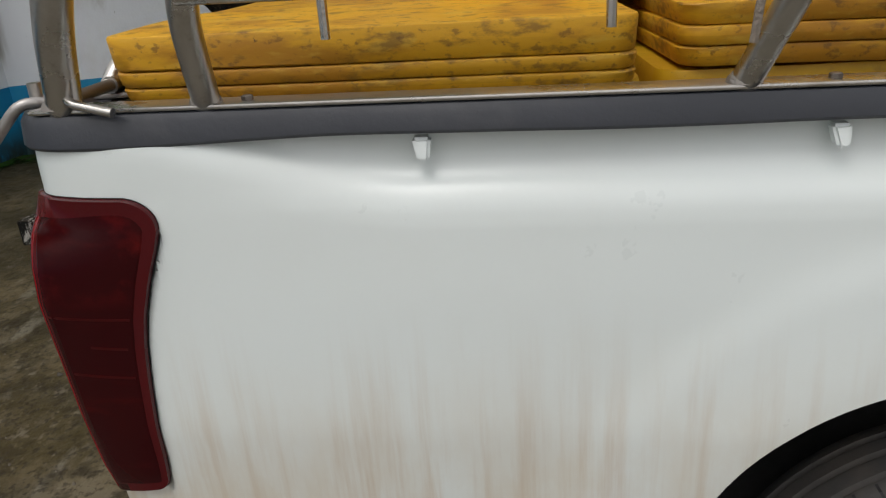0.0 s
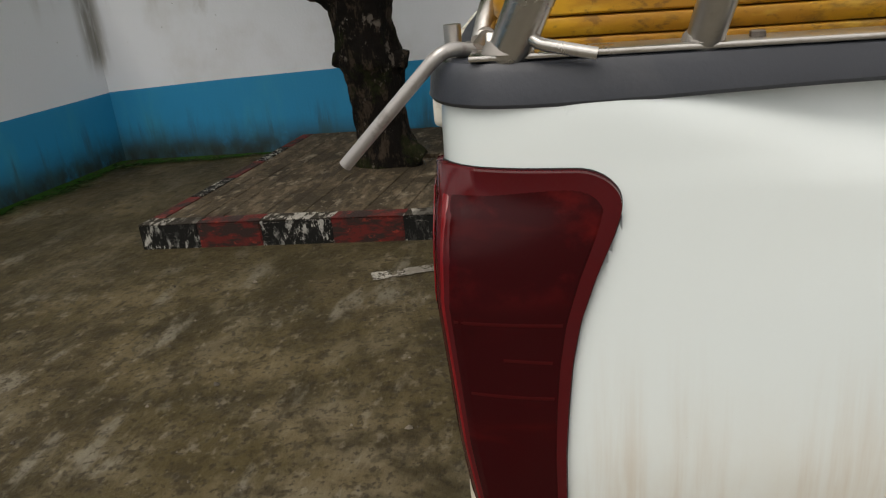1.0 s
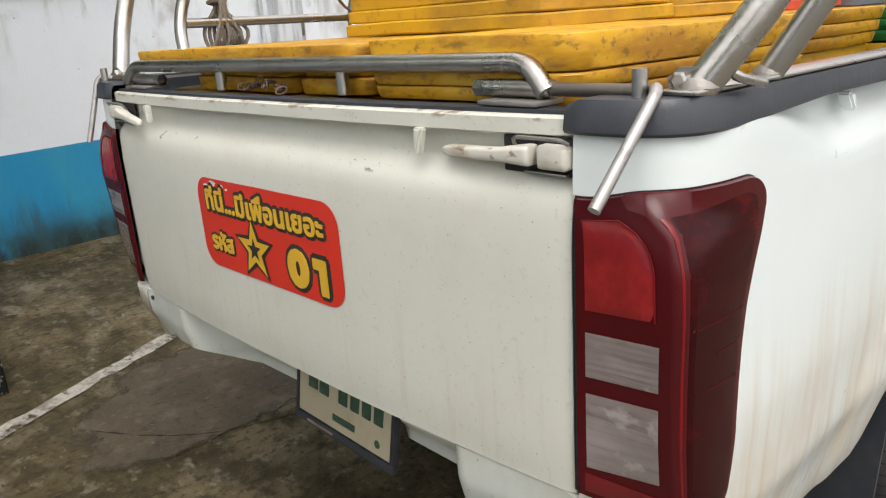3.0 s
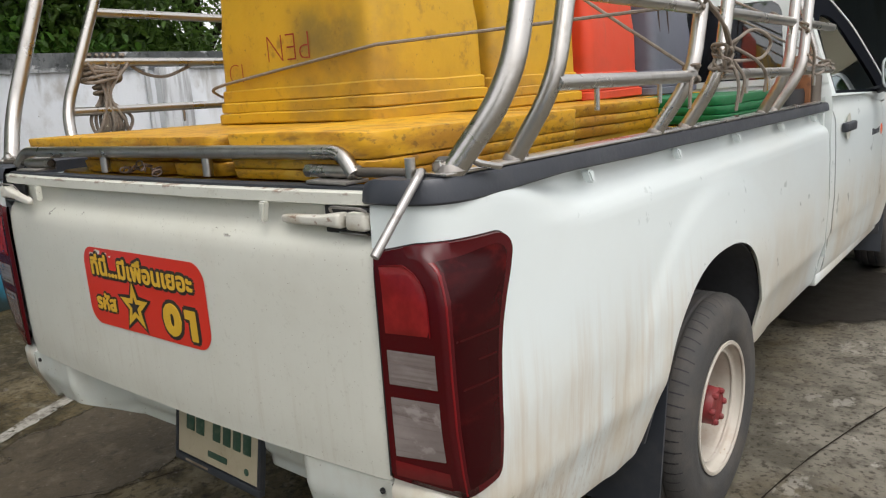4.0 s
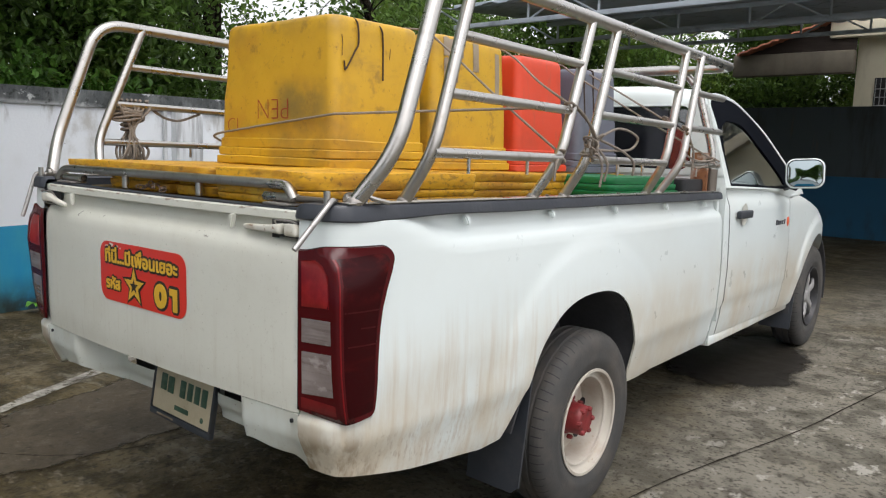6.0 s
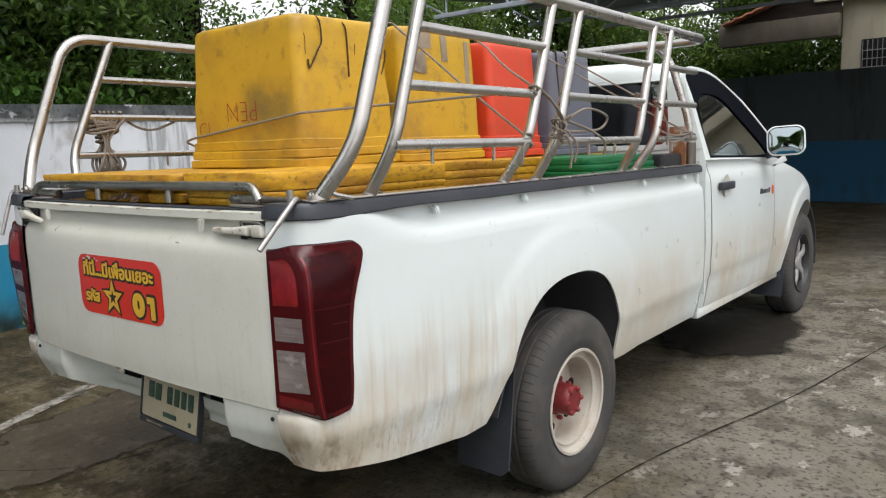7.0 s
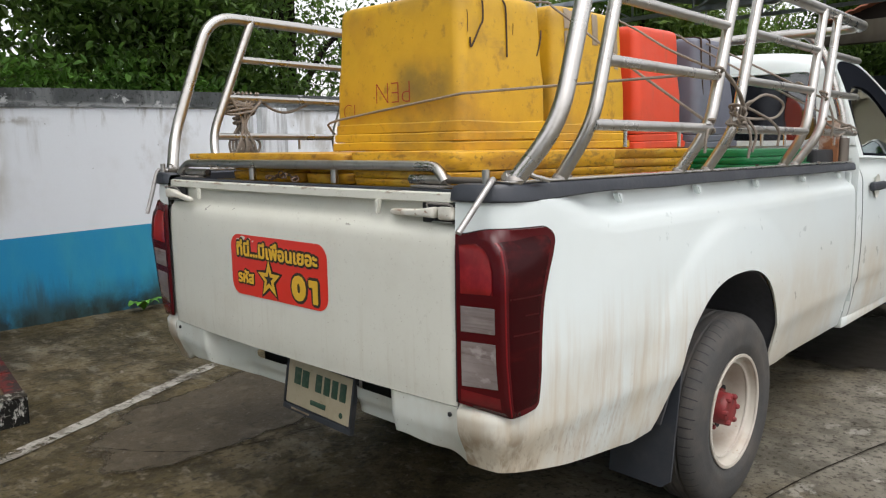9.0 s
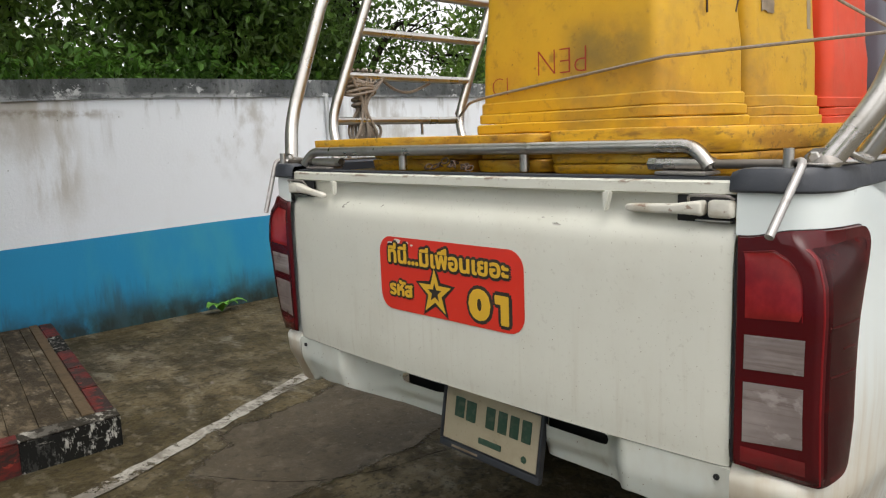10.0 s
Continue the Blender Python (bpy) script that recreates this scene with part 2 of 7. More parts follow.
# the pale layers paint glints into the lens colour
LAMP_CLEAR = surf("clear_ribbed_lens", (0.2, 0.165, 0.155), 0.16, coat=0.5, layers=[((5, 5, 9), 0.42, 0.66, (0.31, 0.27, 0.255), 0.7, None), ((3, 3, 90), 0.5, 0.64, (0.13, 0.095, 0.09), 0.55, None), ((16, 16, 22), 0.58, 0.68, (0.42, 0.38, 0.36), 0.5, None), ((9, 9, 14), 0.55, 0.66, (0.1, 0.07, 0.065), 0.6, None)])
PLAIN_BLACK = surf("plain_black", (0.012, 0.012, 0.014), 0.6)
GLASS = clear("tinted_car_glass", (0.22, 0.25, 0.25))
SIDE_GLASS = clear("light_tinted_side_glass", (0.6, 0.65, 0.61), ior=1.6)
BLACKOUT = surf("black_window_frame", (0.004, 0.005, 0.008), 0.6, spec=0.02)
FILM_GLASS = clear("film_tinted_rear_glass", (0.12, 0.14, 0.14), ior=2.1)
MIRROR = surf("mirror_silver", (0.4, 0.46, 0.47), 0.03, metal=1.0)
SEAT = surf("dark_seat_cloth", (0.04, 0.04, 0.045), 0.9, bump=0.002, bump_scale=90)
STICKER = surf("red_sticker_vinyl", (0.66, 0.035, 0.018), 0.38, coat=0.25, layers=[(25, 0.62, 0.78, (0.55, 0.2, 0.14), 0.5, None)])
STICKER_YELLOW = surf("yellow_sticker_ink", (0.66, 0.4, 0.03), 0.5)
STICKER_BLACK = surf("black_sticker_ink", (0.03, 0.025, 0.02), 0.55)
PLATE = surf("off_white_number_plate", (0.5, 0.44, 0.31), 0.5, layers=[(9, 0.45, 0.75, (0.36, 0.29, 0.18), 0.55, None), (60, 0.6, 0.72, (0.3, 0.23, 0.14), 0.5, None)])
PLATE_GREEN = surf("faded_green_ink", (0.035, 0.085, 0.055), 0.5, layers=[(60, 0.5, 0.66, (0.12, 0.15, 0.1), 0.5, None)])
MARKER = surf("dark_red_marker", (0.28, 0.03, 0.015), 0.6)
ORANGE = surf("orange_badge", (0.75, 0.12, 0.03), 0.4)
GRIT = surf("stone_grit", (0.1, 0.085, 0.065), 0.9, random_value=0.7, island=True, bump=0.002)
PEEL = surf("bared_white_backing", (0.6, 0.58, 0.52), 0.7)
RUST = surf("rusty_chain", (0.12, 0.08, 0.06), 0.6, metal=0.6, grain=0.5, grain_scale=80)

CONCRETE = surf("stained_damp_concrete", (0.078, 0.06, 0.029), 0.7, spec=0.2, rough_var=0.25, bump=0.014, bump_scale=16, grain=0.45, grain_scale=90, fray=0.63, layers=[
    (0.5, 0.4, 0.56, (0.054, 0.041, 0.014), 0.85, None), (0.9, 0.47, 0.59, (0.14, 0.11, 0.058), 0.65, None), (0.7, 0.53, 0.63, (0.17, 0.145, 0.1), 0.5, None), (2.3, 0.45, 0.6, (0.034, 0.026, 0.01), 0.9, None),
    ((3, 5, 5), 0.5, 0.66, (0.15, 0.125, 0.075), 0.5, None), (9, 0.52, 0.62, (0.03, 0.022, 0.009), 0.6, None), ((2, 4.5, 4), 0.55, 0.66, (0.21, 0.19, 0.145), 0.55, None), ((11, 15, 9), 0.57, 0.66, (0.23, 0.2, 0.15), 0.4, None), ((13, 9, 9), 0.55, 0.64, (0.024, 0.018, 0.008), 0.6, None),
    # darker towards negative x and y, then lighter grey towards positive x
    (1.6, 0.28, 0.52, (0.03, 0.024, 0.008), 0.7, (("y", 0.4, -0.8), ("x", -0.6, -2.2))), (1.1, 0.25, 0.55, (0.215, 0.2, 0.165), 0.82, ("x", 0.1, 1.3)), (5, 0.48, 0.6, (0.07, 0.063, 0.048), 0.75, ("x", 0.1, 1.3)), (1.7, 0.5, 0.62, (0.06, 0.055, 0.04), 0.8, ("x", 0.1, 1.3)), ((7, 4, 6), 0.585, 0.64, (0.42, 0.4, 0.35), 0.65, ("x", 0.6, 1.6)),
    (28, 0.6, 0.68, (0.2, 0.17, 0.115), 0.3, None), (40, 0.53, 0.62, (0.018, 0.013, 0.007), 0.65, None)])
JOINT = surf("dirt_filled_joint", (0.018, 0.014, 0.01), 0.9, spec=0.1)
OIL = surf("dark_wet_stain", (0.022, 0.019, 0.015), 0.4, rough_var=0.15, grain=0.4, worn=(5, 0.5, 0.95, 0.6))
PATCH = surf("smooth_cement_patch", (0.076, 0.06, 0.038), 0.7, spec=0.25, rough_var=0.2, bump=0.004, bump_scale=40, grain=0.4, fray=0.68, worn=(6, 0.55, 0.85, 0.9), layers=[
    (2.4, 0.42, 0.6, (0.048, 0.037, 0.022), 0.85, None), (8, 0.53, 0.66, (0.12, 0.1, 0.068), 0.55, None), (17, 0.53, 0.64, (0.028, 0.021, 0.012), 0.65, None), (46, 0.6, 0.67, (0.26, 0.23, 0.18), 0.45, None)])
LINE_PAINT = surf("worn_white_line_paint", (0.35, 0.33, 0.285), 0.75, fray=0.75, worn=(10, 0.41, 0.5, 0.0), layers=[(6, 0.46, 0.58, (0.11, 0.095, 0.075), 0.85, None), (60, 0.5, 0.62, (0.12, 0.1, 0.075), 0.6, None)], grain=0.3)
WALL_WHITE = surf("white_rendered_wall", (0.765, 0.795, 0.83), 0.8, bump=0.002, bump_scale=45, layers=[
    ((1.0, 0.9, 0.7), 0.5, 0.7, (0.56, 0.55, 0.52), 0.5, None), ((1.6, 1.4, 0.9), 0.56, 0.66, (0.3, 0.27, 0.22), 0.6, ("z", 0.95, 1.45)), ((4, 4, 0.45), 0.56, 0.7, (0.34, 0.32, 0.28), 0.6, ("z", 1.15, 1.6)), ((9, 9, 2), 0.55, 0.68, (0.3, 0.29, 0.26), 0.6, ("z", 1.45, 1.66)), (70, 0.7, 0.76, (0.15, 0.15, 0.14), 0.7, None),
    ((2, 2.6, 1.6), 0.34, 0.6, (0.36, 0.325, 0.265), 0.75, (("y", 0.7, 0.1), ("y", -1.1, -0.5), ("z", 1.2, 1.52))), ((3, 7, 1.6), 0.36, 0.6, (0.4, 0.37, 0.31), 0.75, (("y", 0.52, 0.36), ("y", 0.04, 0.2), ("z", 0.8, 1.15))), ((6, 8, 9), 0.4, 0.6, (0.2, 0.16, 0.11), 0.7, (("y", 0.9, 0.5), ("y", -0.8, -0.3), ("z", 1.5, 1.56), ("z", 1.6, 1.57))), ((9, 9, 1.3), 0.34, 0.58, (0.2, 0.19, 0.16), 0.85, (("y", -3.24, -3.36), ("x", -3.98, -4.12), ("z", 0.7, 0.95)))],
    specks=[(9, 0.05, (0.2, 0.2, 0.18))])
WALL_BLUE = surf("blue_wall_paint", (0.012, 0.24, 0.46), 0.6, bump=0.002, bump_scale=45, layers=[
    ((3, 2.2, 0.8), 0.48, 0.72, (0.05, 0.32, 0.42), 0.6, None), ((9, 6, 1.2), 0.5, 0.72, (0.03, 0.13, 0.16), 0.6, ("z", 0.55, 0.2)),
    ((4, 3.4, 3), 0.22, 0.54, (0.02, 0.045, 0.036), 0.92, ("z", 0.36, 0.08)), ((9, 8, 5), 0.36, 0.58, (0.012, 0.016, 0.011), 0.85, ("z", 0.2, 0.04)), ((7, 6, 0.7), 0.52, 0.68, (0.03, 0.07, 0.08), 0.7, ("z", 0.5, 0.25))])
WALL_CAP = surf("mouldy_wall_coping", (0.075, 0.082, 0.084), 0.85, bump=0.006, bump_scale=30, fray=0.7, layers=[
    ((4, 3.4, 0.9), 0.46, 0.64, (0.2, 0.21, 0.212), 0.8, None), ((3, 2.6, 1.5), 0.48, 0.62, (0.038, 0.042, 0.04), 0.75, None), ((9, 5, 7), 0.57, 0.62, (0.55, 0.56, 0.56), 0.85, None), ((5, 2.2, 9), 0.4, 0.55, (0.4, 0.41, 0.41), 0.7, ("z", 1.715, 1.68)), (22, 0.54, 0.64, (0.015, 0.018, 0.014), 0.7, None)])
STAINED_PILLAR = surf("streaked_pillar", (0.6, 0.62, 0.64), 0.85, bump=0.003, layers=[((14, 14, 1.2), 0.48, 0.68, (0.22, 0.22, 0.22), 0.75, None)])
# grime, plus the canopy's shade put into these two base colours
SHADED_WALL = surf("grimy_shaded_wall", (0.06, 0.074, 0.082), 0.9, bump=0.004, layers=[((3, 3, 0.5), 0.5, 0.7, (0.03, 0.03, 0.03), 0.8, None), ((5, 5, 0.7), 0.58, 0.75, (0.13, 0.09, 0.06), 0.5, None), ((1.2, 1.2, 0.9), 0.52, 0.68, (0.17, 0.13, 0.085), 0.6, ("x", -0.5, 0.8))])
SHADED_BLUE = surf("shaded_blue_paint", (0.012, 0.08, 0.16), 0.75, layers=[((4, 4, 1.5), 0.45, 0.7, (0.015, 0.04, 0.06), 0.8, ("z", 0.75, 0.3))])
KERB_RED = surf("worn_red_kerb_paint", (0.1, 0.013, 0.01), 0.8, spec=0.25, fray=0.68, layers=[((6, 6, 16), 0.42, 0.55, (0.022, 0.016, 0.013), 0.94, None), ((18, 18, 30), 0.58, 0.66, (0.26, 0.035, 0.02), 0.7, None)], bump=0.005)
KERB_WHITE = surf("worn_white_kerb_paint", (0.013, 0.0125, 0.011), 0.9, spec=0.1, fray=0.72, layers=[((30, 30, 14), 0.52, 0.57, (0.42, 0.41, 0.37), 0.9, None), (4, 0.44, 0.56, (0.012, 0.012, 0.011), 0.94, None), ((9, 9, 60), 0.6, 0.66, (0.32, 0.3, 0.26), 0.7, None)], bump=0.006)
KERB_TOP = surf("chalky_kerb_edge", (0.03, 0.026, 0.02), 0.9, spec=0.1, fray=0.72, layers=[((10, 22, 12), 0.5, 0.57, (0.36, 0.34, 0.3), 0.9, None), (3, 0.46, 0.6, (0.03, 0.026, 0.02), 0.8, None)], bump=0.004)
PLANK = surf("weathered_board", (0.062, 0.047, 0.028), 0.8, spec=0.15, random_value=0.3, bump=0.006, bump_scale=50, grain=0.5, fray=0.68, layers=[
    ((5, 14, 14), 0.48, 0.62, (0.16, 0.125, 0.08), 0.7, None), (3, 0.46, 0.62, (0.03, 0.023, 0.013), 0.85, None), ((7, 11, 20), 0.55, 0.68, (0.26, 0.22, 0.16), 0.65, None), ((16, 22, 30), 0.63, 0.68, (0.42, 0.39, 0.33), 0.6, None), (40, 0.54, 0.64, (0.022, 0.017, 0.01), 0.6, None)])
PLANK_PALE = surf("paler_brown_board", (0.1, 0.07, 0.04), 0.8, spec=0.15, bump=0.004, bump_scale=50, grain=0.4, layers=[((16, 5, 16), 0.5, 0.66, (0.06, 0.045, 0.028), 0.7, None)])
BARK = surf("dark_knotty_bark", (0.012, 0.0098, 0.008), 0.95, spec=0.1, bump=0.05, bump_scale=22, grain=0.6, grain_scale=30, fray=0.72, layers=[
    ((11, 11, 4), 0.5, 0.6, (0.075, 0.055, 0.038), 0.75, None), (14, 0.5, 0.6, (0.008, 0.007, 0.006), 0.85, None), (4, 0.52, 0.62, (0.022, 0.026, 0.008), 0.75, None), ((14, 14, 9), 0.6, 0.64, (0.2, 0.17, 0.14), 0.7, None), (6, 0.67, 0.69, (0.5, 0.48, 0.44), 0.85, None)])
LEAVES = surf("green_leaves", (0.105, 0.185, 0.035), 0.5, random_value=0.6, island=True, thin=0.5, layers=[(0.6, 0.46, 0.64, (0.16, 0.24, 0.03), 0.8, None), (1.3, 0.52, 0.64, (0.035, 0.07, 0.018), 0.8, None), (9, 0.66, 0.74, (0.22, 0.17, 0.03), 0.5, None)])
# brighter than LEAVES: the light on these bushes is put into the colour
BUSH_LEAVES = surf("bright_green_leaves", (0.1, 0.22, 0.03), 0.5, random_value=0.5, island=True, thin=0.5, layers=[(0.9, 0.48, 0.64, (0.17, 0.28, 0.035), 0.7, None), (1.5, 0.52, 0.64, (0.04, 0.09, 0.018), 0.7, None)])
MOSS = surf("bright_moss", (0.02, 0.062, 0.007), 0.95, spec=0.1, worn=(7, 0.62, 0.9, 0.55), bump=0.012, bump_scale=60, grain=0.5, fray=0.7, layers=[(5, 0.5, 0.62, (0.045, 0.036, 0.02), 0.85, None), (20, 0.5, 0.62, (0.016, 0.03, 0.008), 0.7, None)])
CREAM = surf("cream_house_paint", (0.72, 0.66, 0.5), 0.8, layers=[(2, 0.45, 0.75, (0.6, 0.53, 0.38), 0.7, None), ((4, 4, 0.8), 0.55, 0.75, (0.42, 0.36, 0.26), 0.5, None)])
# weathered cream, with the shade on the beam put into its colour
SHADED_BEAM = surf("shaded_cream_beam", (0.14, 0.122, 0.09), 0.8, layers=[(1.2, 0.42, 0.66, (0.075, 0.066, 0.056), 0.8, None), ((4, 4, 0.8), 0.5, 0.7, (0.1, 0.08, 0.06), 0.5, None)])
# near-black brown stands for the shade under the porch roof
EAVES_SHADE = surf("eaves_shade", (0.035, 0.027, 0.023), 0.8, spec=0.2, bump=0.003, layers=[((1.5, 9, 9), 0.45, 0.7, (0.07, 0.055, 0.045), 0.6, None)])
ROOF_STEEL = surf("blue_grey_roof_steel", (0.4, 0.44, 0.49), 0.6, metal=0.0, layers=[(3, 0.5, 0.75, (0.06, 0.07, 0.09), 0.7, None)])
TERRACOTTA = surf("terracotta_tile", (0.5, 0.19, 0.11), 0.7, random_value=0.2)
BAR_STEEL = surf("window_grille_paint", (0.3, 0.3, 0.3), 0.6)
FRESH_LEAF = surf("pale_green_leaf", (0.12, 0.3, 0.03), 0.45, grain=0.2)


# ---- mesh tools ----
def rake(y):
    return -0.0125 * (y - 0.5)


def out_of_square(y_by_x, name, parent):
    """The pickup and its racks stand slightly out of square: their far rear corner reaches further back."""
    top = parent
    while top is not None and top.parent is not None:
        if top.name.startswith(("wheel", "number_plate")):
            return 0.0
        top = top.parent
    own = top is not None and top.name in ("pickup_truck", "cargo_rack", "tailgate_guard") and not name.startswith(("wheel", "number_plate"))
    return y_by_x if own else 0.0


def part(name, bm, material, parent, label="", raked=False, angle=38, smooth=True, recalc=True):
    """One mesh under a thing (or alone when parent is None)."""
    slant = out_of_square(0.037, name, parent)
    for v in bm.verts:
        v.co.y += slant * min(0.0, v.co.x)
    if recalc:
        bmesh.ops.recalc_face_normals(bm, faces=bm.faces)
    if raked:
        for v in bm.verts:
            v.co.z += rake(v.co.y)
    me = bpy.data.meshes.new(name)
    bm.to_mesh(me)
    bm.free()
    me.materials.append(material)
    if smooth:
        me.polygons.foreach_set("use_smooth", [True] * len(me.polygons))
        me.set_sharp_from_angle(angle=radians(angle))
    ob = new(name, me)
    if parent is not None:
        ob.parent = parent
    if label:
        tagged(ob, label)
    return ob


def thing(name, label, category, at=(0, 0, 0), group="", kind=""):
    e = new(name)
    e.empty_display_size = 0.1
    e.location = at
    return tagged(e, label, category, group, kind)


def structure(name, bm, material, label, category, **k):
    return tagged(part(name, bm, material, None, **k), label, category, kind="structure")


def box(x0, x1, y0, y1, z0, z1, bevel=0.0, seg=2, bm=None):
    own = bmesh.new()
    vs = [own.verts.new((x, y, z)) for z in (z0, z1) for y in (y0, y1) for x in (x0, x1)]
    for f in ((0, 2, 3, 1), (4, 5, 7, 6), (0, 1, 5, 4), (1, 3, 7, 5), (3, 2, 6, 7), (2, 0, 4, 6)):
        own.faces.new([vs[i] for i in f])
    if bevel:
        bmesh.ops.bevel(own, geom=own.edges[:], offset=bevel, segments=seg, affect="EDGES", profile=0.5)
    if bm is None:
        return own
    join(bm, own)
    return bm


def join(bm, other):
    m = {}
    for v in other.verts:
        m[v] = bm.verts.new(v.co)
    for f in other.faces:
        bm.faces.new([m[v] for v in f.verts])
    other.free()
    return bm


def turned(bm, m):
    bmesh.ops.transform(bm, matrix=m, verts=bm.verts)
    return bm


def smooth_line(pts, n=8):
    """A Catmull-Rom line through the points."""
    p = [Vector(q) for q in pts]
    p = [2 * p[0] - p[1]] + p + [2 * p[-1] - p[-2]]
    out = []
    for i in range(1, len(p) - 2):
        for k in range(n):
            t = k / n
            a, b, c, d = p[i - 1], p[i], p[i + 1], p[i + 2]
            out.append(0.5 * ((2 * b) + (c - a) * t + (2 * a - 5 * b + 4 * c - d) * t * t + (3 * b - a - 3 * c + d) * t ** 3))
    out.append(p[-2])
    return out


def filleted(pts, r, n=6):
    """A polyline whose corners are rounded with radius-like length r."""
    p = [Vector(q) for q in pts]
    out = [p[0]]
    for a, b, c in zip(p, p[1:], p[2:]):
        u, w = (a - b), (c - b)
        d = min(r, u.length * 0.48, w.length * 0.48)
        s, e = b + u.normalized() * d, b + w.normalized() * d
        for k in range(n + 1):
            t = k / n
            out.append(s.lerp(b, t).lerp(b.lerp(e, t), t))
    out.append(p[-1])
    return out


def tube(pts, r, seg=12, bm=None, caps=True, taper=None, squash=None):
    bm = bm or bmesh.new()
    pts = [Vector(p) for p in pts]
    n = len(pts)
    up = Vector((0, 0, 1))
    rings = []
    side = None
    for i, p in enumerate(pts):
        d = (pts[min(i + 1, n - 1)] - pts[max(i - 1, 0)]).normalized()
        if side is None:
            side = d.cross(up if abs(d.z) < 0.9 else Vector((1, 0, 0))).normalized()
        side = (side - d * side.dot(d)).normalized()
        w = d.cross(side)
        rr = r if taper is None else taper(i / (n - 1))
        rings.append([bm.verts.new(p + rr * (math.cos(a) * side + math.sin(a) * w)) for a in (2 * math.pi * k / seg for k in range(seg))])
    for a, b in zip(rings, rings[1:]):
        for k in range(seg):
            bm.faces.new((a[k], a[(k + 1) % seg], b[(k + 1) % seg], b[k]))
    if caps:
        bm.faces.new(rings[0][::-1])
        bm.faces.new(rings[-1])
    return bm


def lathe(profile, seg=48, axis="x", wobble=None):
    """Turn (along, radius) pairs round an axis through the origin."""
    bm = bmesh.new()
    rings = []
    for i, (h, r) in enumerate(profile):
        ring = []
        for k in range(seg):
            a = 2 * math.pi * k / seg
            q = r + (wobble(i, k) if wobble else 0)
            p = (h, q * math.cos(a), q * math.sin(a)) if axis == "x" else (q * math.cos(a), q * math.sin(a), h)
            ring.append(bm.verts.new(p))
        rings.append(ring)
    for a, b in zip(rings, rings[1:]):
        for k in range(seg):
            bm.faces.new((a[k], a[(k + 1) % seg], b[(k + 1) % seg], b[k]))
    return bm


def round_rect(hx, hy, r, n=5, along=0):
    """A rounded rectangle; along adds points on its straight runs."""
    out = []
    for cx, cy, a0 in ((hx - r, hy - r, 0), (-hx + r, hy - r, 90), (-hx + r, -hy + r, 180), (hx - r, -hy + r, 270)):
        if along and out:
            (px, py), (qx, qy) = out[-1], (cx + r * math.cos(radians(a0)), cy + r * math.sin(radians(a0)))
            out += [(px + (qx - px) * i / along, py + (qy - py) * i / along) for i in range(1, along)]
        for k in range(n + 1):
            a = radians(a0 + 90 * k / n)
            out.append((cx + r * math.cos(a), cy + r * math.sin(a)))
    if along:
        (px, py), (qx, qy) = out[-1], out[0]
        out += [(px + (qx - px) * i / along, py + (qy - py) * i / along) for i in range(1, along)]
    return out


def loft(levels, cx, cy, n=5, wave=0.0, seed=0, along=0):
    """A closed tub or lid through rounded rectangles: (z, half x, half y, corner radius)."""
    bm = bmesh.new()
    rings = []
    for z, hx, hy, r in levels:
        ring = []
        for x, y in round_rect(hx, hy, r, n, along):
            w = wave * noise.noise((x * 4 + seed, y * 4, z * 6))
            ring.append(bm.verts.new((cx + x + w, cy + y - w, z + 0.6 * w)))
        rings.append(ring)
    m = len(rings[0])
    for a, b in zip(rings, rings[1:]):
        for k in range(m):
            bm.faces.new((a[k], a[(k + 1) % m], b[(k + 1) % m], b[k]))
    bm.faces.new(rings[0][::-1])
    bm.faces.new(rings[-1])
    return bm


def sheet(grid):
    """Faces over a grid of places."""
    bm = bmesh.new()
    rows = [[bm.verts.new(p) for p in row] for row in grid]
    for a, b in zip(rows, rows[1:]):
        for k in range(len(a) - 1):
            bm.faces.new((a[k], a[k + 1], b[k + 1], b[k]))
    return bm


def thick(bm, d):
    bmesh.ops.recalc_face_normals(bm, faces=bm.faces)
    bmesh.ops.solidify(bm, geom=bm.faces[:], thickness=d)
    return bm


def outline(pts, depth, axis="y"):
    """A flat plate from a 2D outline: (x, z) with depth along y, or (y, z) along x."""
    bm = bmesh.new()
    vs = [bm.verts.new((u, 0, w) if axis == "y" else (0, u, w)) for u, w in pts]
    f = bm.faces.new(vs)
    r = bmesh.ops.extrude_face_region(bm, geom=[f])
    for v in r["geom"]:
        if isinstance(v, bmesh.types.BMVert):
            v.co += Vector((0, depth, 0)) if axis == "y" else Vector((depth, 0, 0))
    return bm


def words(body, size, extrude=0.0006, offset=0.0):
    """Lettering as a mesh, lying in x and z, facing -y."""
    c = bpy.data.curves.new("lettering", "FONT")
    c.body, c.size, c.extrude, c.offset = body, size, extrude, offset
    c.align_x, c.align_y = "CENTER", "CENTER"
    c.resolution_u = 3
    ob = new("lettering", c)
    bpy.context.view_layer.update()
    me = bpy.data.meshes.new_from_object(ob.evaluated_get(bpy.context.evaluated_depsgraph_get()))
    bpy.data.objects.remove(ob)
    bm = bmesh.new()
    bm.from_mesh(me)
    bpy.data.meshes.remove(me)
    return turned(bm, Matrix.Rotation(radians(90), 4, "X"))


def smoothstep(a, b, x):
    t = min(1.0, max(0.0, (x - a) / (b - a)))
    return t * t * (3 - 2 * t)


def table(rows, x):
    """Linear reading of (x, value) rows."""
    return float(np.interp(x, [r[0] for r in rows], [r[1] for r in rows]))


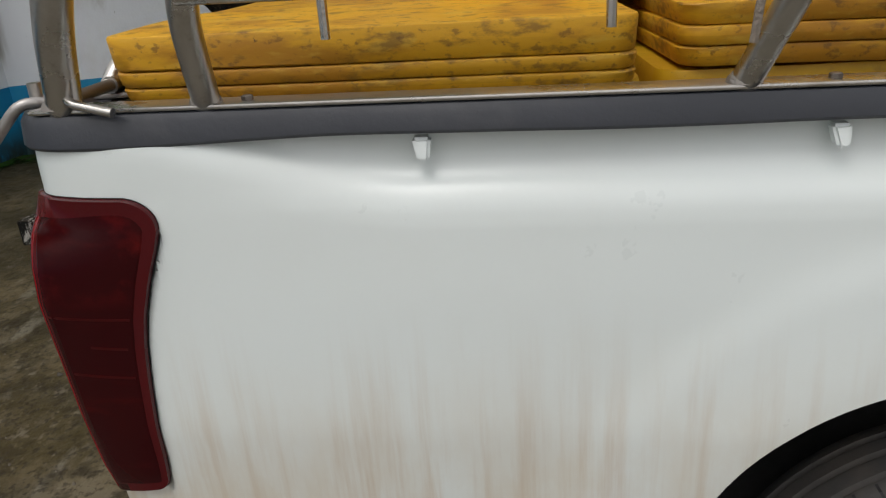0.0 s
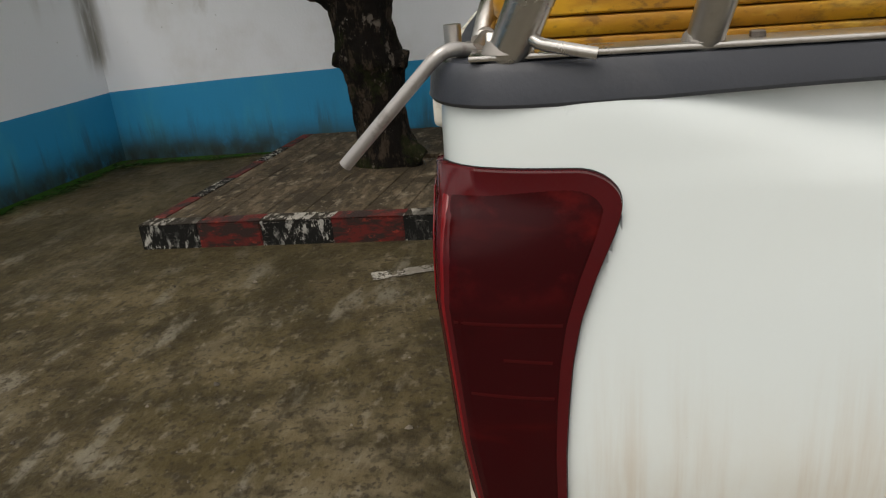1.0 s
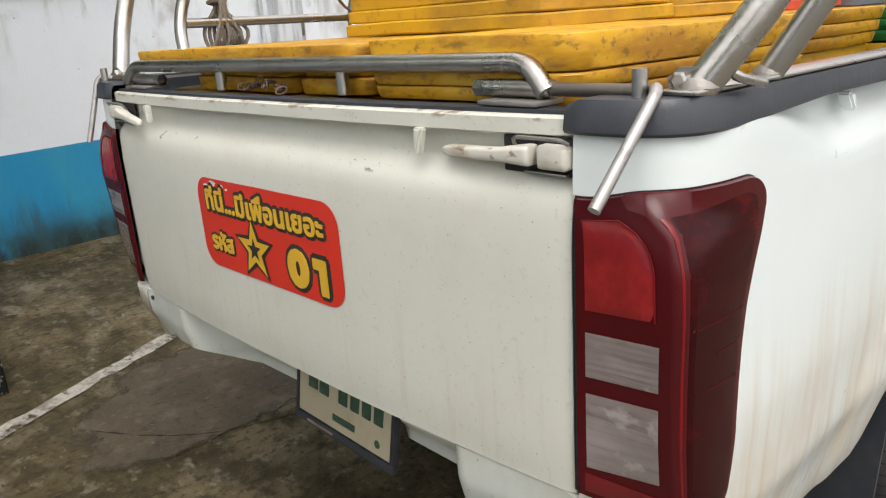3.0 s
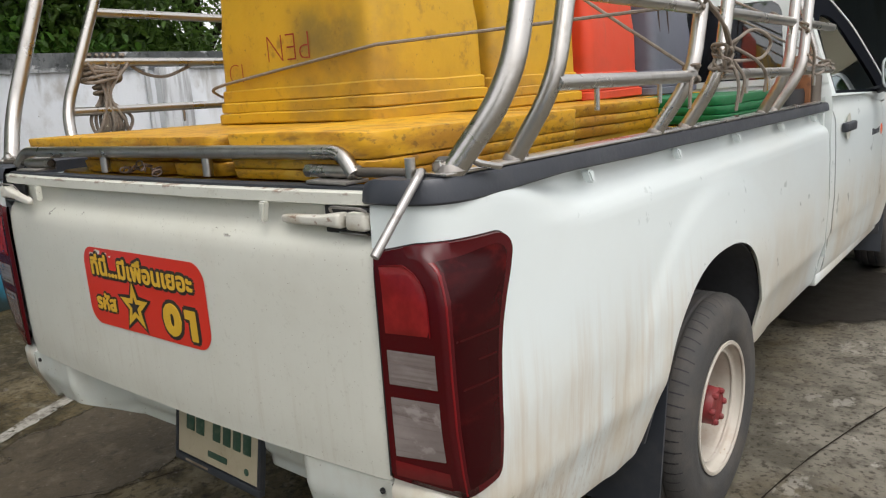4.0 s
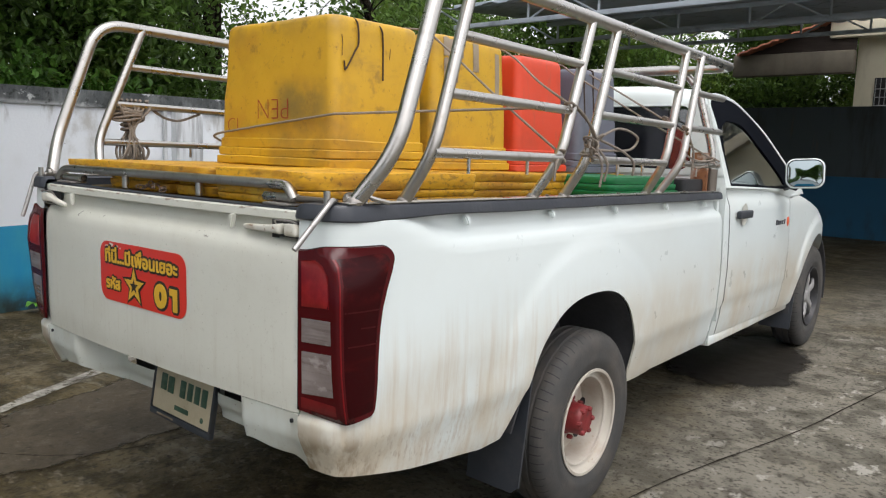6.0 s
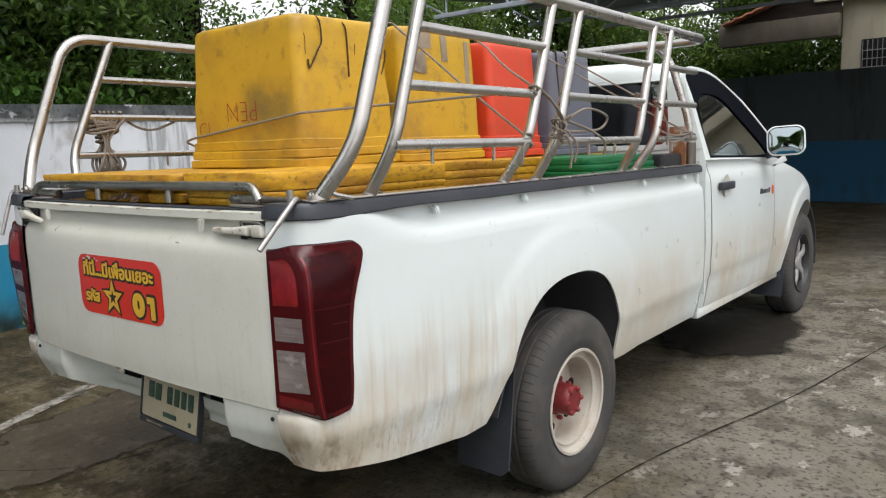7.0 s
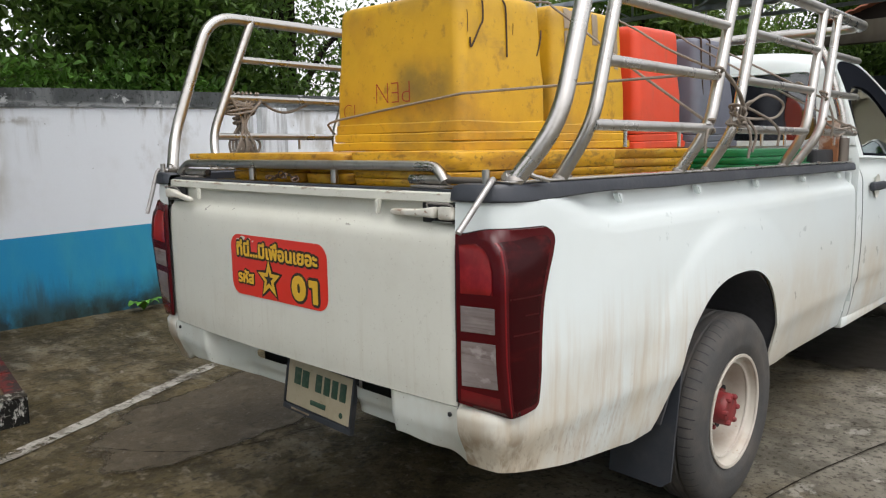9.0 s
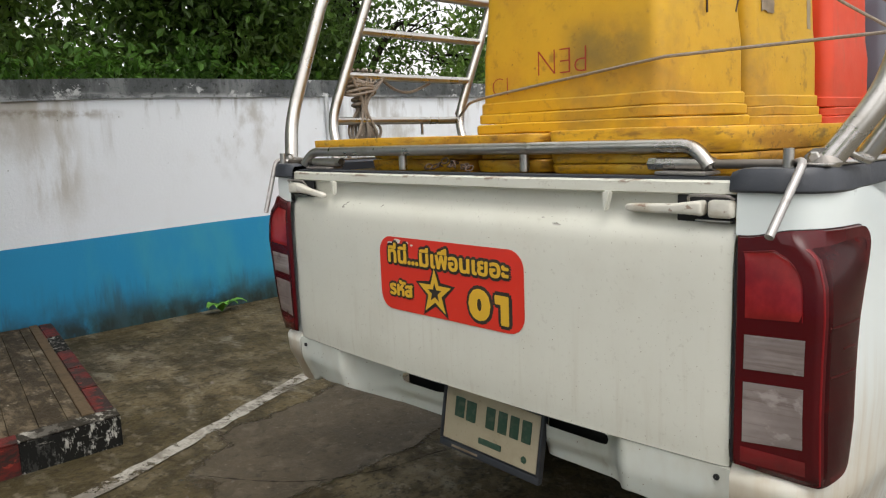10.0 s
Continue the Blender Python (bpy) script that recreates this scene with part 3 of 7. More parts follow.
# ---- ground, walls and neighbouring buildings ----
def build_ground():
    bm = bmesh.new()
    # finer near the truck, out to the horizon in one sheet
    xs = [-600, -120, -40, -14] + list(np.linspace(-9, 9, 73)) + [14, 40, 120, 600]
    ys = [-600, -120, -40, -12] + list(np.linspace(-6, 16, 89)) + [30, 60, 140, 600]
    grid = [[(x, y, -0.004 + 0.004 * noise.noise((x * 0.7, y * 0.7, 0)) if abs(x) < 10 and -7 < y < 17 else -0.004) for x in xs] for y in ys]
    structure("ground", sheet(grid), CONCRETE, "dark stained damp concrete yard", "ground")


def ribbon(pts, half, z=0.004, jag=0.012, seed=3):
    rnd = random.Random(seed)
    line = smooth_line([(x, y, 0) for x, y in pts], 10)
    bm = bmesh.new()
    prev = None
    for i, p in enumerate(line):
        d = (line[min(i + 1, len(line) - 1)] - line[max(i - 1, 0)]).normalized()
        w = Vector((-d.y, d.x, 0))
        h = half * (0.9 + 0.2 * rnd.random())
        a, b = p + w * (h + rnd.uniform(-jag, jag)), p - w * (h + rnd.uniform(-jag, jag))
        cur = [bm.verts.new((a.x, a.y, z)), bm.verts.new((b.x, b.y, z))]
        if prev:
            bm.faces.new((prev[0], prev[1], cur[1], cur[0]))
        prev = cur
    return bm


def blob(cx, cy, rx, ry, seed, z=0.003, n=60, rough=0.25):
    """An uneven flat patch whose edge fades: the fade layer runs from 1 inside to 0 at the rim."""
    bm = bmesh.new()
    fade = bm.verts.layers.float.new("fade")
    rings = []
    for share, value in ((0.0, 1.0), (0.55, 1.0), (0.8, 0.55), (0.92, 0.25), (1.0, 0.0)):
        ring = []
        for k in range(n):
            a = 2 * math.pi * k / n
            q = share * (1 + rough * noise.noise((math.cos(a) * 1.5 + seed, math.sin(a) * 1.5, seed)))
            v = bm.verts.new((cx + rx * q * math.cos(a), cy + ry * q * math.sin(a), z))
            v[fade] = value
            ring.append(v)
            if share == 0.0:
                break
        rings.append(ring)
    for k in range(n):
        bm.faces.new((rings[0][0], rings[1][k], rings[1][(k + 1) % n]))
        for a, c in zip(rings[1:], rings[2:]):
            bm.faces.new((a[k], c[k], c[(k + 1) % n], a[(k + 1) % n]))
    return bm


def build_ground_marks():
    structure("road_line", ribbon([(-1.53, -0.66), (-1.63, -0.35), (-1.85, 0.16), (-2.2, 0.93), (-2.6, 1.9)], 0.042, z=0.002, jag=0.005, seed=5), LINE_PAINT, "worn white parking line painted on concrete", "line", smooth=False)
    structure("cement_patch", blob(-1.38, 0.74, 0.52, 0.8, 4.2, z=0.0015, n=80, rough=0.5), PATCH, "smooth grey cement patch in the yard", "patch", smooth=False)
    structure("oil_stain", blob(0.62, 4.1, 0.5, 0.85, 1.3, z=0.003), OIL, "dark wet stain under the pickup", "stain", smooth=False)
    structure("joint_by_truck", ribbon([(0.93, 0.9), (0.962, 1.425), (1.067, 1.975), (1.304, 2.866), (1.475, 3.781), (1.8, 5.5)], 0.0035, z=0.002, jag=0.002, seed=9), JOINT, "narrow dark joint in the concrete", "joint", smooth=False)
    structure("crack", ribbon([(-1.4, -0.05), (-1.2, 0.08), (-1.03, 0.25), (-0.91, 0.53), (-0.86, 0.8), (-0.6, 1.2)], 0.0022, z=0.003, jag=0.003, seed=11), JOINT, "thin dark crack in the concrete", "crack", smooth=False)


def build_moss():
    """Moss along the wall foot in the shaded corner."""
    bm = bmesh.new()
    fade = bm.verts.layers.float.new("fade")
    foot = [(-0.6, -3.95), (-1.2, -3.86), (-2.0, -3.72), (-3.0, -3.58), (-3.7, -3.48), (-4.1, -3.38), (-4.14, -2.9), (-4.14, -2.3), (-4.14, -1.9)]
    line = smooth_line([(x, y, 0) for x, y in foot], 24)
    prev = None
    for i, p in enumerate(line):
        d = (line[min(i + 1, len(line) - 1)] - line[max(i - 1, 0)]).normalized()
        w = Vector((d.y, -d.x, 0))
        reach = 0.42 * math.sin(math.pi * min(1, 0.08 + i / len(line) * 0.9)) * (0.9 + 0.7 * noise.noise((p.x * 2.1, p.y * 2.1, 4.0)))
        cur = []
        for k in range(9):
            q = p + w * (reach * k / 8)
            v = bm.verts.new(q + Vector((0, 0, 0.012 * (1 - k / 8) ** 2 + 0.003 * noise.noise(q * 14) + 0.004)))
            v[fade] = (1 - k / 8) ** 1.3
            cur.append(v)
        if prev:
            for k in range(8):
                bm.faces.new((prev[k], prev[k + 1], cur[k + 1], cur[k]))
        prev = cur
    ob = part("moss", bm, MOSS, None)
    tagged(ob, "bright green moss along the foot of the wall", "moss", kind="stuff")


def build_yard_walls():
    X, B, C, T = -4.2, 0.68, 1.68, 1.82

    def wall(tag, x0, y0, x1, y1):
        d = Vector((x1 - x0, y1 - y0, 0))
        m = Matrix.Translation((x0, y0, 0)) @ Matrix.Rotation(math.atan2(d.y, d.x), 4, "Z")
        ln = d.length
        n = max(2, int(ln / 0.25))

        def run(z0, z1, half, wave):
            rows = []
            zz0, zz1 = z0, z1
            for k in range(n + 1):
                u = ln * k / n
                at = y0 + d.y / ln * u
                drop = table([(-9, -0.1), (-3.5, -0.105), (-2.35, -0.06), (-0.45, -0.014), (1.5, 0.02), (9, 0.02)], at)
                sag = table([(-9, -0.25), (-3.5, -0.24), (-2.67, -0.186), (-0.75, -0.073), (0.0, -0.045), (0.8, -0.018), (2.5, 0.0)], at)
                z0 = zz0 + (drop if zz0 == B else sag if zz0 > B else 0)
                z1 = zz1 + (drop if zz1 == B else sag)
                w = wave * noise.noise((u * 1.3, z0 * 5, 2.0))
                rows.append([(u, -half + w, z0), (u, -half + w, z1), (u, half, z1), (u, half, z0), (u, -half + w, z0)])
            bm = sheet(rows)
            return turned(bm, m)
        structure(tag + "_white", run(B, C, 0.06, 0.004), WALL_WHITE, "white rendered yard wall with grey weather stains", "wall")
        structure(tag + "_blue", run(-0.1, B, 0.063, 0.004), WALL_BLUE, "blue painted wall base, mouldy along the ground", "wall")
        structure(tag + "_coping", run(C, T, 0.085, 0.008), WALL_CAP, "mouldy grey coping on the yard wall", "coping")
    wall("wall_west", X - 0.06, 16.0, X - 0.06, -3.6)
    wall("wall_south", X - 0.1, -3.421, 9.0, -5.55)
    structure("pilaster", box(X - 0.05, X + 0.09, 2.58, 2.86, B, C + 0.01, 0.008), STAINED_PILLAR, "streaked grey pillar in the yard wall", "pillar")
    structure("drain_pipe", tube([(X + 0.03, 2.5, 0.02), (X + 0.03, 2.5, C)], 0.02, 10), STAINED_PILLAR, "grey pipe beside the wall pillar", "pipe")
    structure("pilaster_foot", box(X - 0.05, X + 0.095, 2.575, 2.865, 0.0, B, 0.008), WALL_BLUE, "blue painted foot of the wall pillar", "pillar")


def build_back_side():
    """The grimy wall, coloured for canopy shade, with the canopy and house ahead of the pickup."""
    Y = 14.2
    structure("wall_north", box(-4.3, 7, Y, Y + 0.15, 1.13, 2.42, 0.01), SHADED_WALL, "grimy wall, coloured dark for the shade under the canopy", "wall")
    structure("wall_north_base", box(-4.3, 7, Y - 0.004, Y + 0.154, -0.1, 1.13), SHADED_BLUE, "blue base of the grimy wall, canopy shade in its colour", "wall")
    house = thing("house", "cream painted house behind the yard wall", "house", (1.27, 15.6, 0))
    part("wall", box(-2.3, 4.5, 0, 5, 0, 5.6, 0.02), CREAM, house)
    part("cornice", box(-2.75, 4.7, -0.4, 0.02, 3.82, 4.2, 0.03), CREAM, house, "cream cornice under the roof edge")
    part("roof", box(-3.0, 5.0, -0.7, 5.5, 5.6, 5.8, 0.03), TERRACOTTA, house)
    w = part("window", box(-1.95, -0.95, -0.02, 0.05, 2.2, 3.06, 0.01), PLAIN_BLACK, house, "dark window with a metal grille")
    for i in range(12):
        x = -1.92 + i * 0.0855
        part("grille_bar", tube([(x, -0.05, 2.22), (x, -0.05, 3.04)], 0.008, 6), BAR_STEEL, w)
    for z in (2.36, 2.52, 2.68, 2.84):
        part("grille_bar", tube([(-1.93, -0.055, z), (-0.97, -0.055, z)], 0.01, 6), BAR_STEEL, w)
    # neighbour's roof with its beam
    porch = thing("porch_roof", "terracotta tiled porch roof with dark eaves", "roof", (-2.8, 15.2, 0))
    part("beam", box(-0.52, 1.79, 0, 0.25, 3.14, 3.58, 0.02), SHADED_BEAM, porch, "weathered cream beam, coloured dark for the shade on it")
    gable = outline([(-0.25, 3.58), (1.79, 3.58), (1.79, 4.3), (-0.2, 3.62)], 0.06)
    for v in gable.verts:
        v.co.y += 0.12
    part("gable", gable, EAVES_SHADE, porch, "dark panel standing for the shade under the porch roof")
    tiles = [[(-0.4 + 0.1 * i, -0.2 + j * 0.35, 3.58 + 0.033 * i + (0.025 if i % 2 else 0)) for i in range(22)] for j in range(5)]
    part("tiles", thick(sheet(tiles), 0.03), TERRACOTTA, porch, angle=20)
    # canopy
    canopy = thing("canopy", "dark blue-grey steel canopy roof on trusses", "canopy", (0, 7.0, 0))
    rows = [[(-4.6 + 0.1 * i, -0.1 + j * 1.25, 3.32 + j * 0.11 + (0.025 if i % 4 < 2 else 0)) for i in range(110)] for j in range(7)]
    part("roof_sheet", thick(sheet(rows), 0.004), ROOF_STEEL, canopy, "corrugated steel roof sheet", angle=20)
    for y, z in ((0.0, 3.08), (2.4, 3.2), (5.0, 3.42)):
        for zz in (z, z + 0.27):
            part("chord", box(-4.4, 6.0, y - 0.03, y + 0.03, zz - 0.03, zz + 0.03, 0.005), ROOF_STEEL, canopy)
        for i in range(11):
            x = -4.2 + i
            part("strut", tube([(x, y, z), (x, y, z + 0.27)], 0.018, 6), ROOF_STEEL, canopy)
            part("strut", tube([(x, y, z), (x + (0.5 if i % 2 else -0.5), y, z + 0.27)], 0.014, 6), ROOF_STEEL, canopy)
    for x in (5.9,):
        for y in (0.0, 2.4, 5.0):
            part("column", box(x - 0.06, x + 0.06, y - 0.06, y + 0.06, 0, 3.4, 0.01), ROOF_STEEL, canopy)
    part("side_beam", box(5.8, 6.0, -0.1, 7.2, 3.3, 3.42, 0.01), ROOF_STEEL, canopy)


def build_plinth():
    """Planted platform with painted kerb, built on its own slanting axes."""
    o, u, v = Vector((-2.02, -2.07, 0)), Vector((0.02, 1.9, 0)), Vector((-2.2, 0.3, 0))
    h = 0.135
    plinth = thing("tree_platform", "low platform of weathered boards with worn red and white kerb", "platform", (-2.02, -2.07, 0))

    def at(a, b, z):
        p = u * a + v * b
        return (p.x, p.y, z)

    def slab(a0, a1, b0, b1, z0, z1, bev=0.006):
        bm = bmesh.new()
        vs = [bm.verts.new(at(a, b, z)) for z in (z0, z1) for b in (b0, b1) for a in (a0, a1)]
        for f in ((0, 2, 3, 1), (4, 5, 7, 6), (0, 1, 5, 4), (1, 3, 7, 5), (3, 2, 6, 7), (2, 0, 4, 6)):
            bm.faces.new([vs[i] for i in f])
        bmesh.ops.recalc_face_normals(bm, faces=bm.faces)
        if bev:
            bmesh.ops.bevel(bm, geom=bm.edges[:], offset=bev, segments=2, affect="EDGES")
        for q in bm.verts:
            q.co += Vector((noise.noise(q.co * 9), noise.noise(q.co * 9 + Vector((5, 0, 0))), noise.noise(q.co * 9 + Vector((0, 7, 0))))) * 0.003
        return bm
    part("core", slab(0.03, 0.97, 0.02, 0.985, 0, h - 0.03), PLANK, plinth)
    bounds = [0.0, 0.18, 0.37, 0.58, 0.785, 1.0]
    for i, (a, b) in enumerate(zip(bounds, bounds[1:])):
        part("kerb_edge", slab(a, b, 0.0, 0.05, h, h + 0.005, 0.002), KERB_TOP if i % 2 == 0 else KERB_RED, plinth)
        part("kerb_stone", slab(a, b, 0.0, 0.045, -0.02, h), KERB_RED if i % 2 else KERB_WHITE, plinth, "kerb stone with worn red paint" if i % 2 else "kerb stone with flaking white paint")
    k = 5
    for side in (0.0, 0.955):
        for i in range(k):
            b0, b1 = 0.045 + i * 0.94 / k, 0.045 + (i + 1) * 0.94 / k
            pale = (i % 2 == 1) if side == 0.0 else i == 3
            part("kerb_stone", slab(side, side + 0.045, b0, b1, -0.02, h + 0.002), KERB_WHITE if pale else KERB_RED, plinth, "kerb stone with flaking white paint" if pale else "kerb stone with worn red paint")
    n = 15
    w = 0.91 / n
    for i in range(n):
        a0 = 0.045 + i * w
        if 0.5 < a0 + w / 2 < 0.74:
            cuts = ((0.05, 0.44), (0.59, 0.985))
        else:
            cuts = ((0.05, 0.985),)
        for b0, b1 in cuts:
            split = a0 + w * (0.5 if i == n - 1 else 1.0)
            part("board", slab(a0 + 0.0006, split - 0.0006, b0, b1, h - 0.03, h - 0.003 + 0.004 * random.random(), 0.0018), PLANK, plinth)
            if i == n - 1:
                part("edge_board", slab(split + 0.001, a0 + w - 0.001, b0, b1, h - 0.03, h + 0.006, 0.003), PLANK_PALE, plinth, "paler brown board along the edge")
    part("soil", slab(0.45, 0.8, 0.42, 0.62, h - 0.05, h - 0.018, 0.0), OIL, plinth, "dark soil round the trunk")


def build_yard_tree():
    tree = thing("yard_tree", "dark knotty tree trunk with pruned stubs on the platform", "tree", (-3.18, -0.88, 0.1))
    form = [(-0.06, 0.0, 0.235), (0.06, 0.005, 0.215), (0.16, 0.0, 0.188), (0.28, -0.012, 0.172), (0.42, -0.02, 0.168), (0.56, -0.022, 0.18), (0.7, -0.035, 0.205), (0.82, -0.045, 0.192), (0.95, -0.05, 0.185), (1.1, -0.045, 0.2), (1.22, -0.035, 0.195), (1.36, -0.045, 0.185), (1.52, -0.068, 0.2), (1.8, -0.1, 0.21), (2.2, -0.13, 0.19), (2.9, -0.1, 0.16)]
    spine = [Vector((0.0, table([(f[0], f[1]) for f in form], z), z)) for z in np.linspace(-0.05, 2.9, 110)]
    bm = bmesh.new()
    rings = []
    seg = 44
    for i, p in enumerate(spine):
        r = table([(f[0], f[2]) for f in form], p.z)
        ring = []
        for k in range(seg):
            a = 2 * math.pi * k / seg
            q = r * (1 + 0.13 * noise.noise((math.cos(a) * 1.6, math.sin(a) * 1.6, p.z * 3.2)) + 0.13 * noise.noise((math.cos(a) * 3.4, math.sin(a) * 3.4, p.z * 6)) + 0.08 * noise.noise((math.cos(a) * 8, math.sin(a) * 8, p.z * 14)))
            ring.append(bm.verts.new((p.x + q * math.cos(a), p.y + q * math.sin(a), p.z)))
        rings.append(ring)
    for a, b in zip(rings, rings[1:]):
        for k in range(seg):
            bm.faces.new((a[k], a[(k + 1) % seg], b[(k + 1) % seg], b[k]))
    bm.faces.new(rings[-1])
    bm.faces.new(rings[0][::-1])
    part("trunk", bm, BARK, tree, angle=80)

    def stub(a, b, r0, r1):
        line = smooth_line([a, (Vector(a) + Vector(b)) / 2 + Vector((0, 0, 0.02)), b], 6)
        s = tube(line, r0, 14, taper=lambda t: r0 + (r1 - r0) * t)
        for v in s.verts:
            v.co += Vector((noise.noise(v.co * 14), noise.noise(v.co * 14 + Vector((4, 0, 0))), noise.noise(v.co * 14 + Vector((0, 4, 0))))) * 0.022
        return s
    for a, b, r0, r1 in (((0.03, -0.12, 1.04), (0.06, -0.4, 1.19), 0.1, 0.06), ((0.02, 0.08, 1.14), (0.05, 0.235, 1.19), 0.075, 0.05), ((0.03, 0.1, 0.66), (0.05, 0.205, 0.69), 0.075, 0.05),
                         ((0.02, -0.12, 0.68), (0.05, -0.27, 0.73), 0.08, 0.04), ((0.02, 0.1, 0.12), (0.06, 0.25, 0.06), 0.07, 0.05), ((0.04, -0.1, 0.1), (0.08, -0.22, 0.05), 0.07, 0.05)):
        part("stub", stub(a, b, r0, r1), BARK, tree, "sawn knotty branch stub", angle=80)
    # limbs and crown are out of view; the crown is added to shade the corner
    for a, b in (((0, 0.08, 2.75), (-0.5, 0.9, 3.9)), ((0, 0.08, 2.8), (0.7, -0.4, 4.0)), ((0, 0.08, 2.7), (-0.4, -0.9, 3.7))):
        part("limb", stub(a, b, 0.11, 0.04), BARK, tree, angle=80)
    part("crown", leaf_mass([(-0.4, 0.9, 4.0, 1.5, 1.5, 0.8), (0.7, -0.4, 4.2, 1.5, 1.4, 0.8), (-0.3, -1.2, 3.9, 1.5, 1.5, 0.8), (-0.1, -2.4, 4.2, 1.5, 1.5, 0.7), (0.9, -1.7, 4.4, 1.3, 1.3, 0.7)], 8000, 0.13, 21), LEAVES, tree, smooth=False, recalc=False)


def leaf_mass(blobs, count, size, seed, floor=-9.0):
    """Many folded leaves in clumps inside ellipsoids (x, y, z, rx, ry, rz)."""
    rnd = np.random.RandomState(seed)
    vol = np.array([b[3] * b[4] * b[5] for b in blobs])
    per = rnd.choice(len(blobs), size=max(1, count // 14), p=vol / vol.sum())
    cs = []
    for i in per:
        b = blobs[i]
        d = rnd.normal(size=3)
        d /= np.linalg.norm(d)
        q = rnd.uniform(0.25, 1.0) ** 0.45
        cs.append(np.array(b[:3]) + d * q * np.array(b[3:]))
    cs = np.array(cs)
    n = len(cs) * 14
    c = np.repeat(cs, 14, axis=0) + rnd.normal(scale=1.5 * size, size=(n, 3))
    c = c[c[:, 2] > floor]
    n = len(c)
    ax = rnd.normal(size=(n, 3)) + np.array([0, 0, -0.35])
    ax /= np.linalg.norm(ax, axis=1)[:, None]
    sd = np.cross(ax, rnd.normal(size=(n, 3)) * 0.7 + np.array([0, 0, 1.0]))
    sd /= np.linalg.norm(sd, axis=1)[:, None] + 1e-9
    nm = np.cross(sd, ax)
    ln = size * rnd.uniform(0.6, 1.4, (n, 1))
    wd = ln * rnd.uniform(0.2, 0.34, (n, 1))
    fold = nm * wd * 0.35
    v = np.stack([c - ax * ln * 0.5, c - ax * ln * 0.2 + sd * wd * 0.85 + fold, c + ax * ln * 0.16 + sd * wd * 0.8 + fold, c + ax * ln * 0.5 - nm * wd * 0.3, c + ax * ln * 0.16 - sd * wd * 0.8 + fold, c - ax * ln * 0.2 - sd * wd * 0.85 + fold], axis=1).reshape(-1, 3)
    i = np.arange(n) * 6
    f = np.concatenate([np.stack([i, i + 1, i + 2, i + 3], 1), np.stack([i, i + 3, i + 4, i + 5], 1)])
    me = bpy.data.meshes.new("leaves")
    me.from_pydata(v.tolist(), [], f.tolist())
    bm = bmesh.new()
    bm.from_mesh(me)
    bpy.data.meshes.remove(me)
    return bm


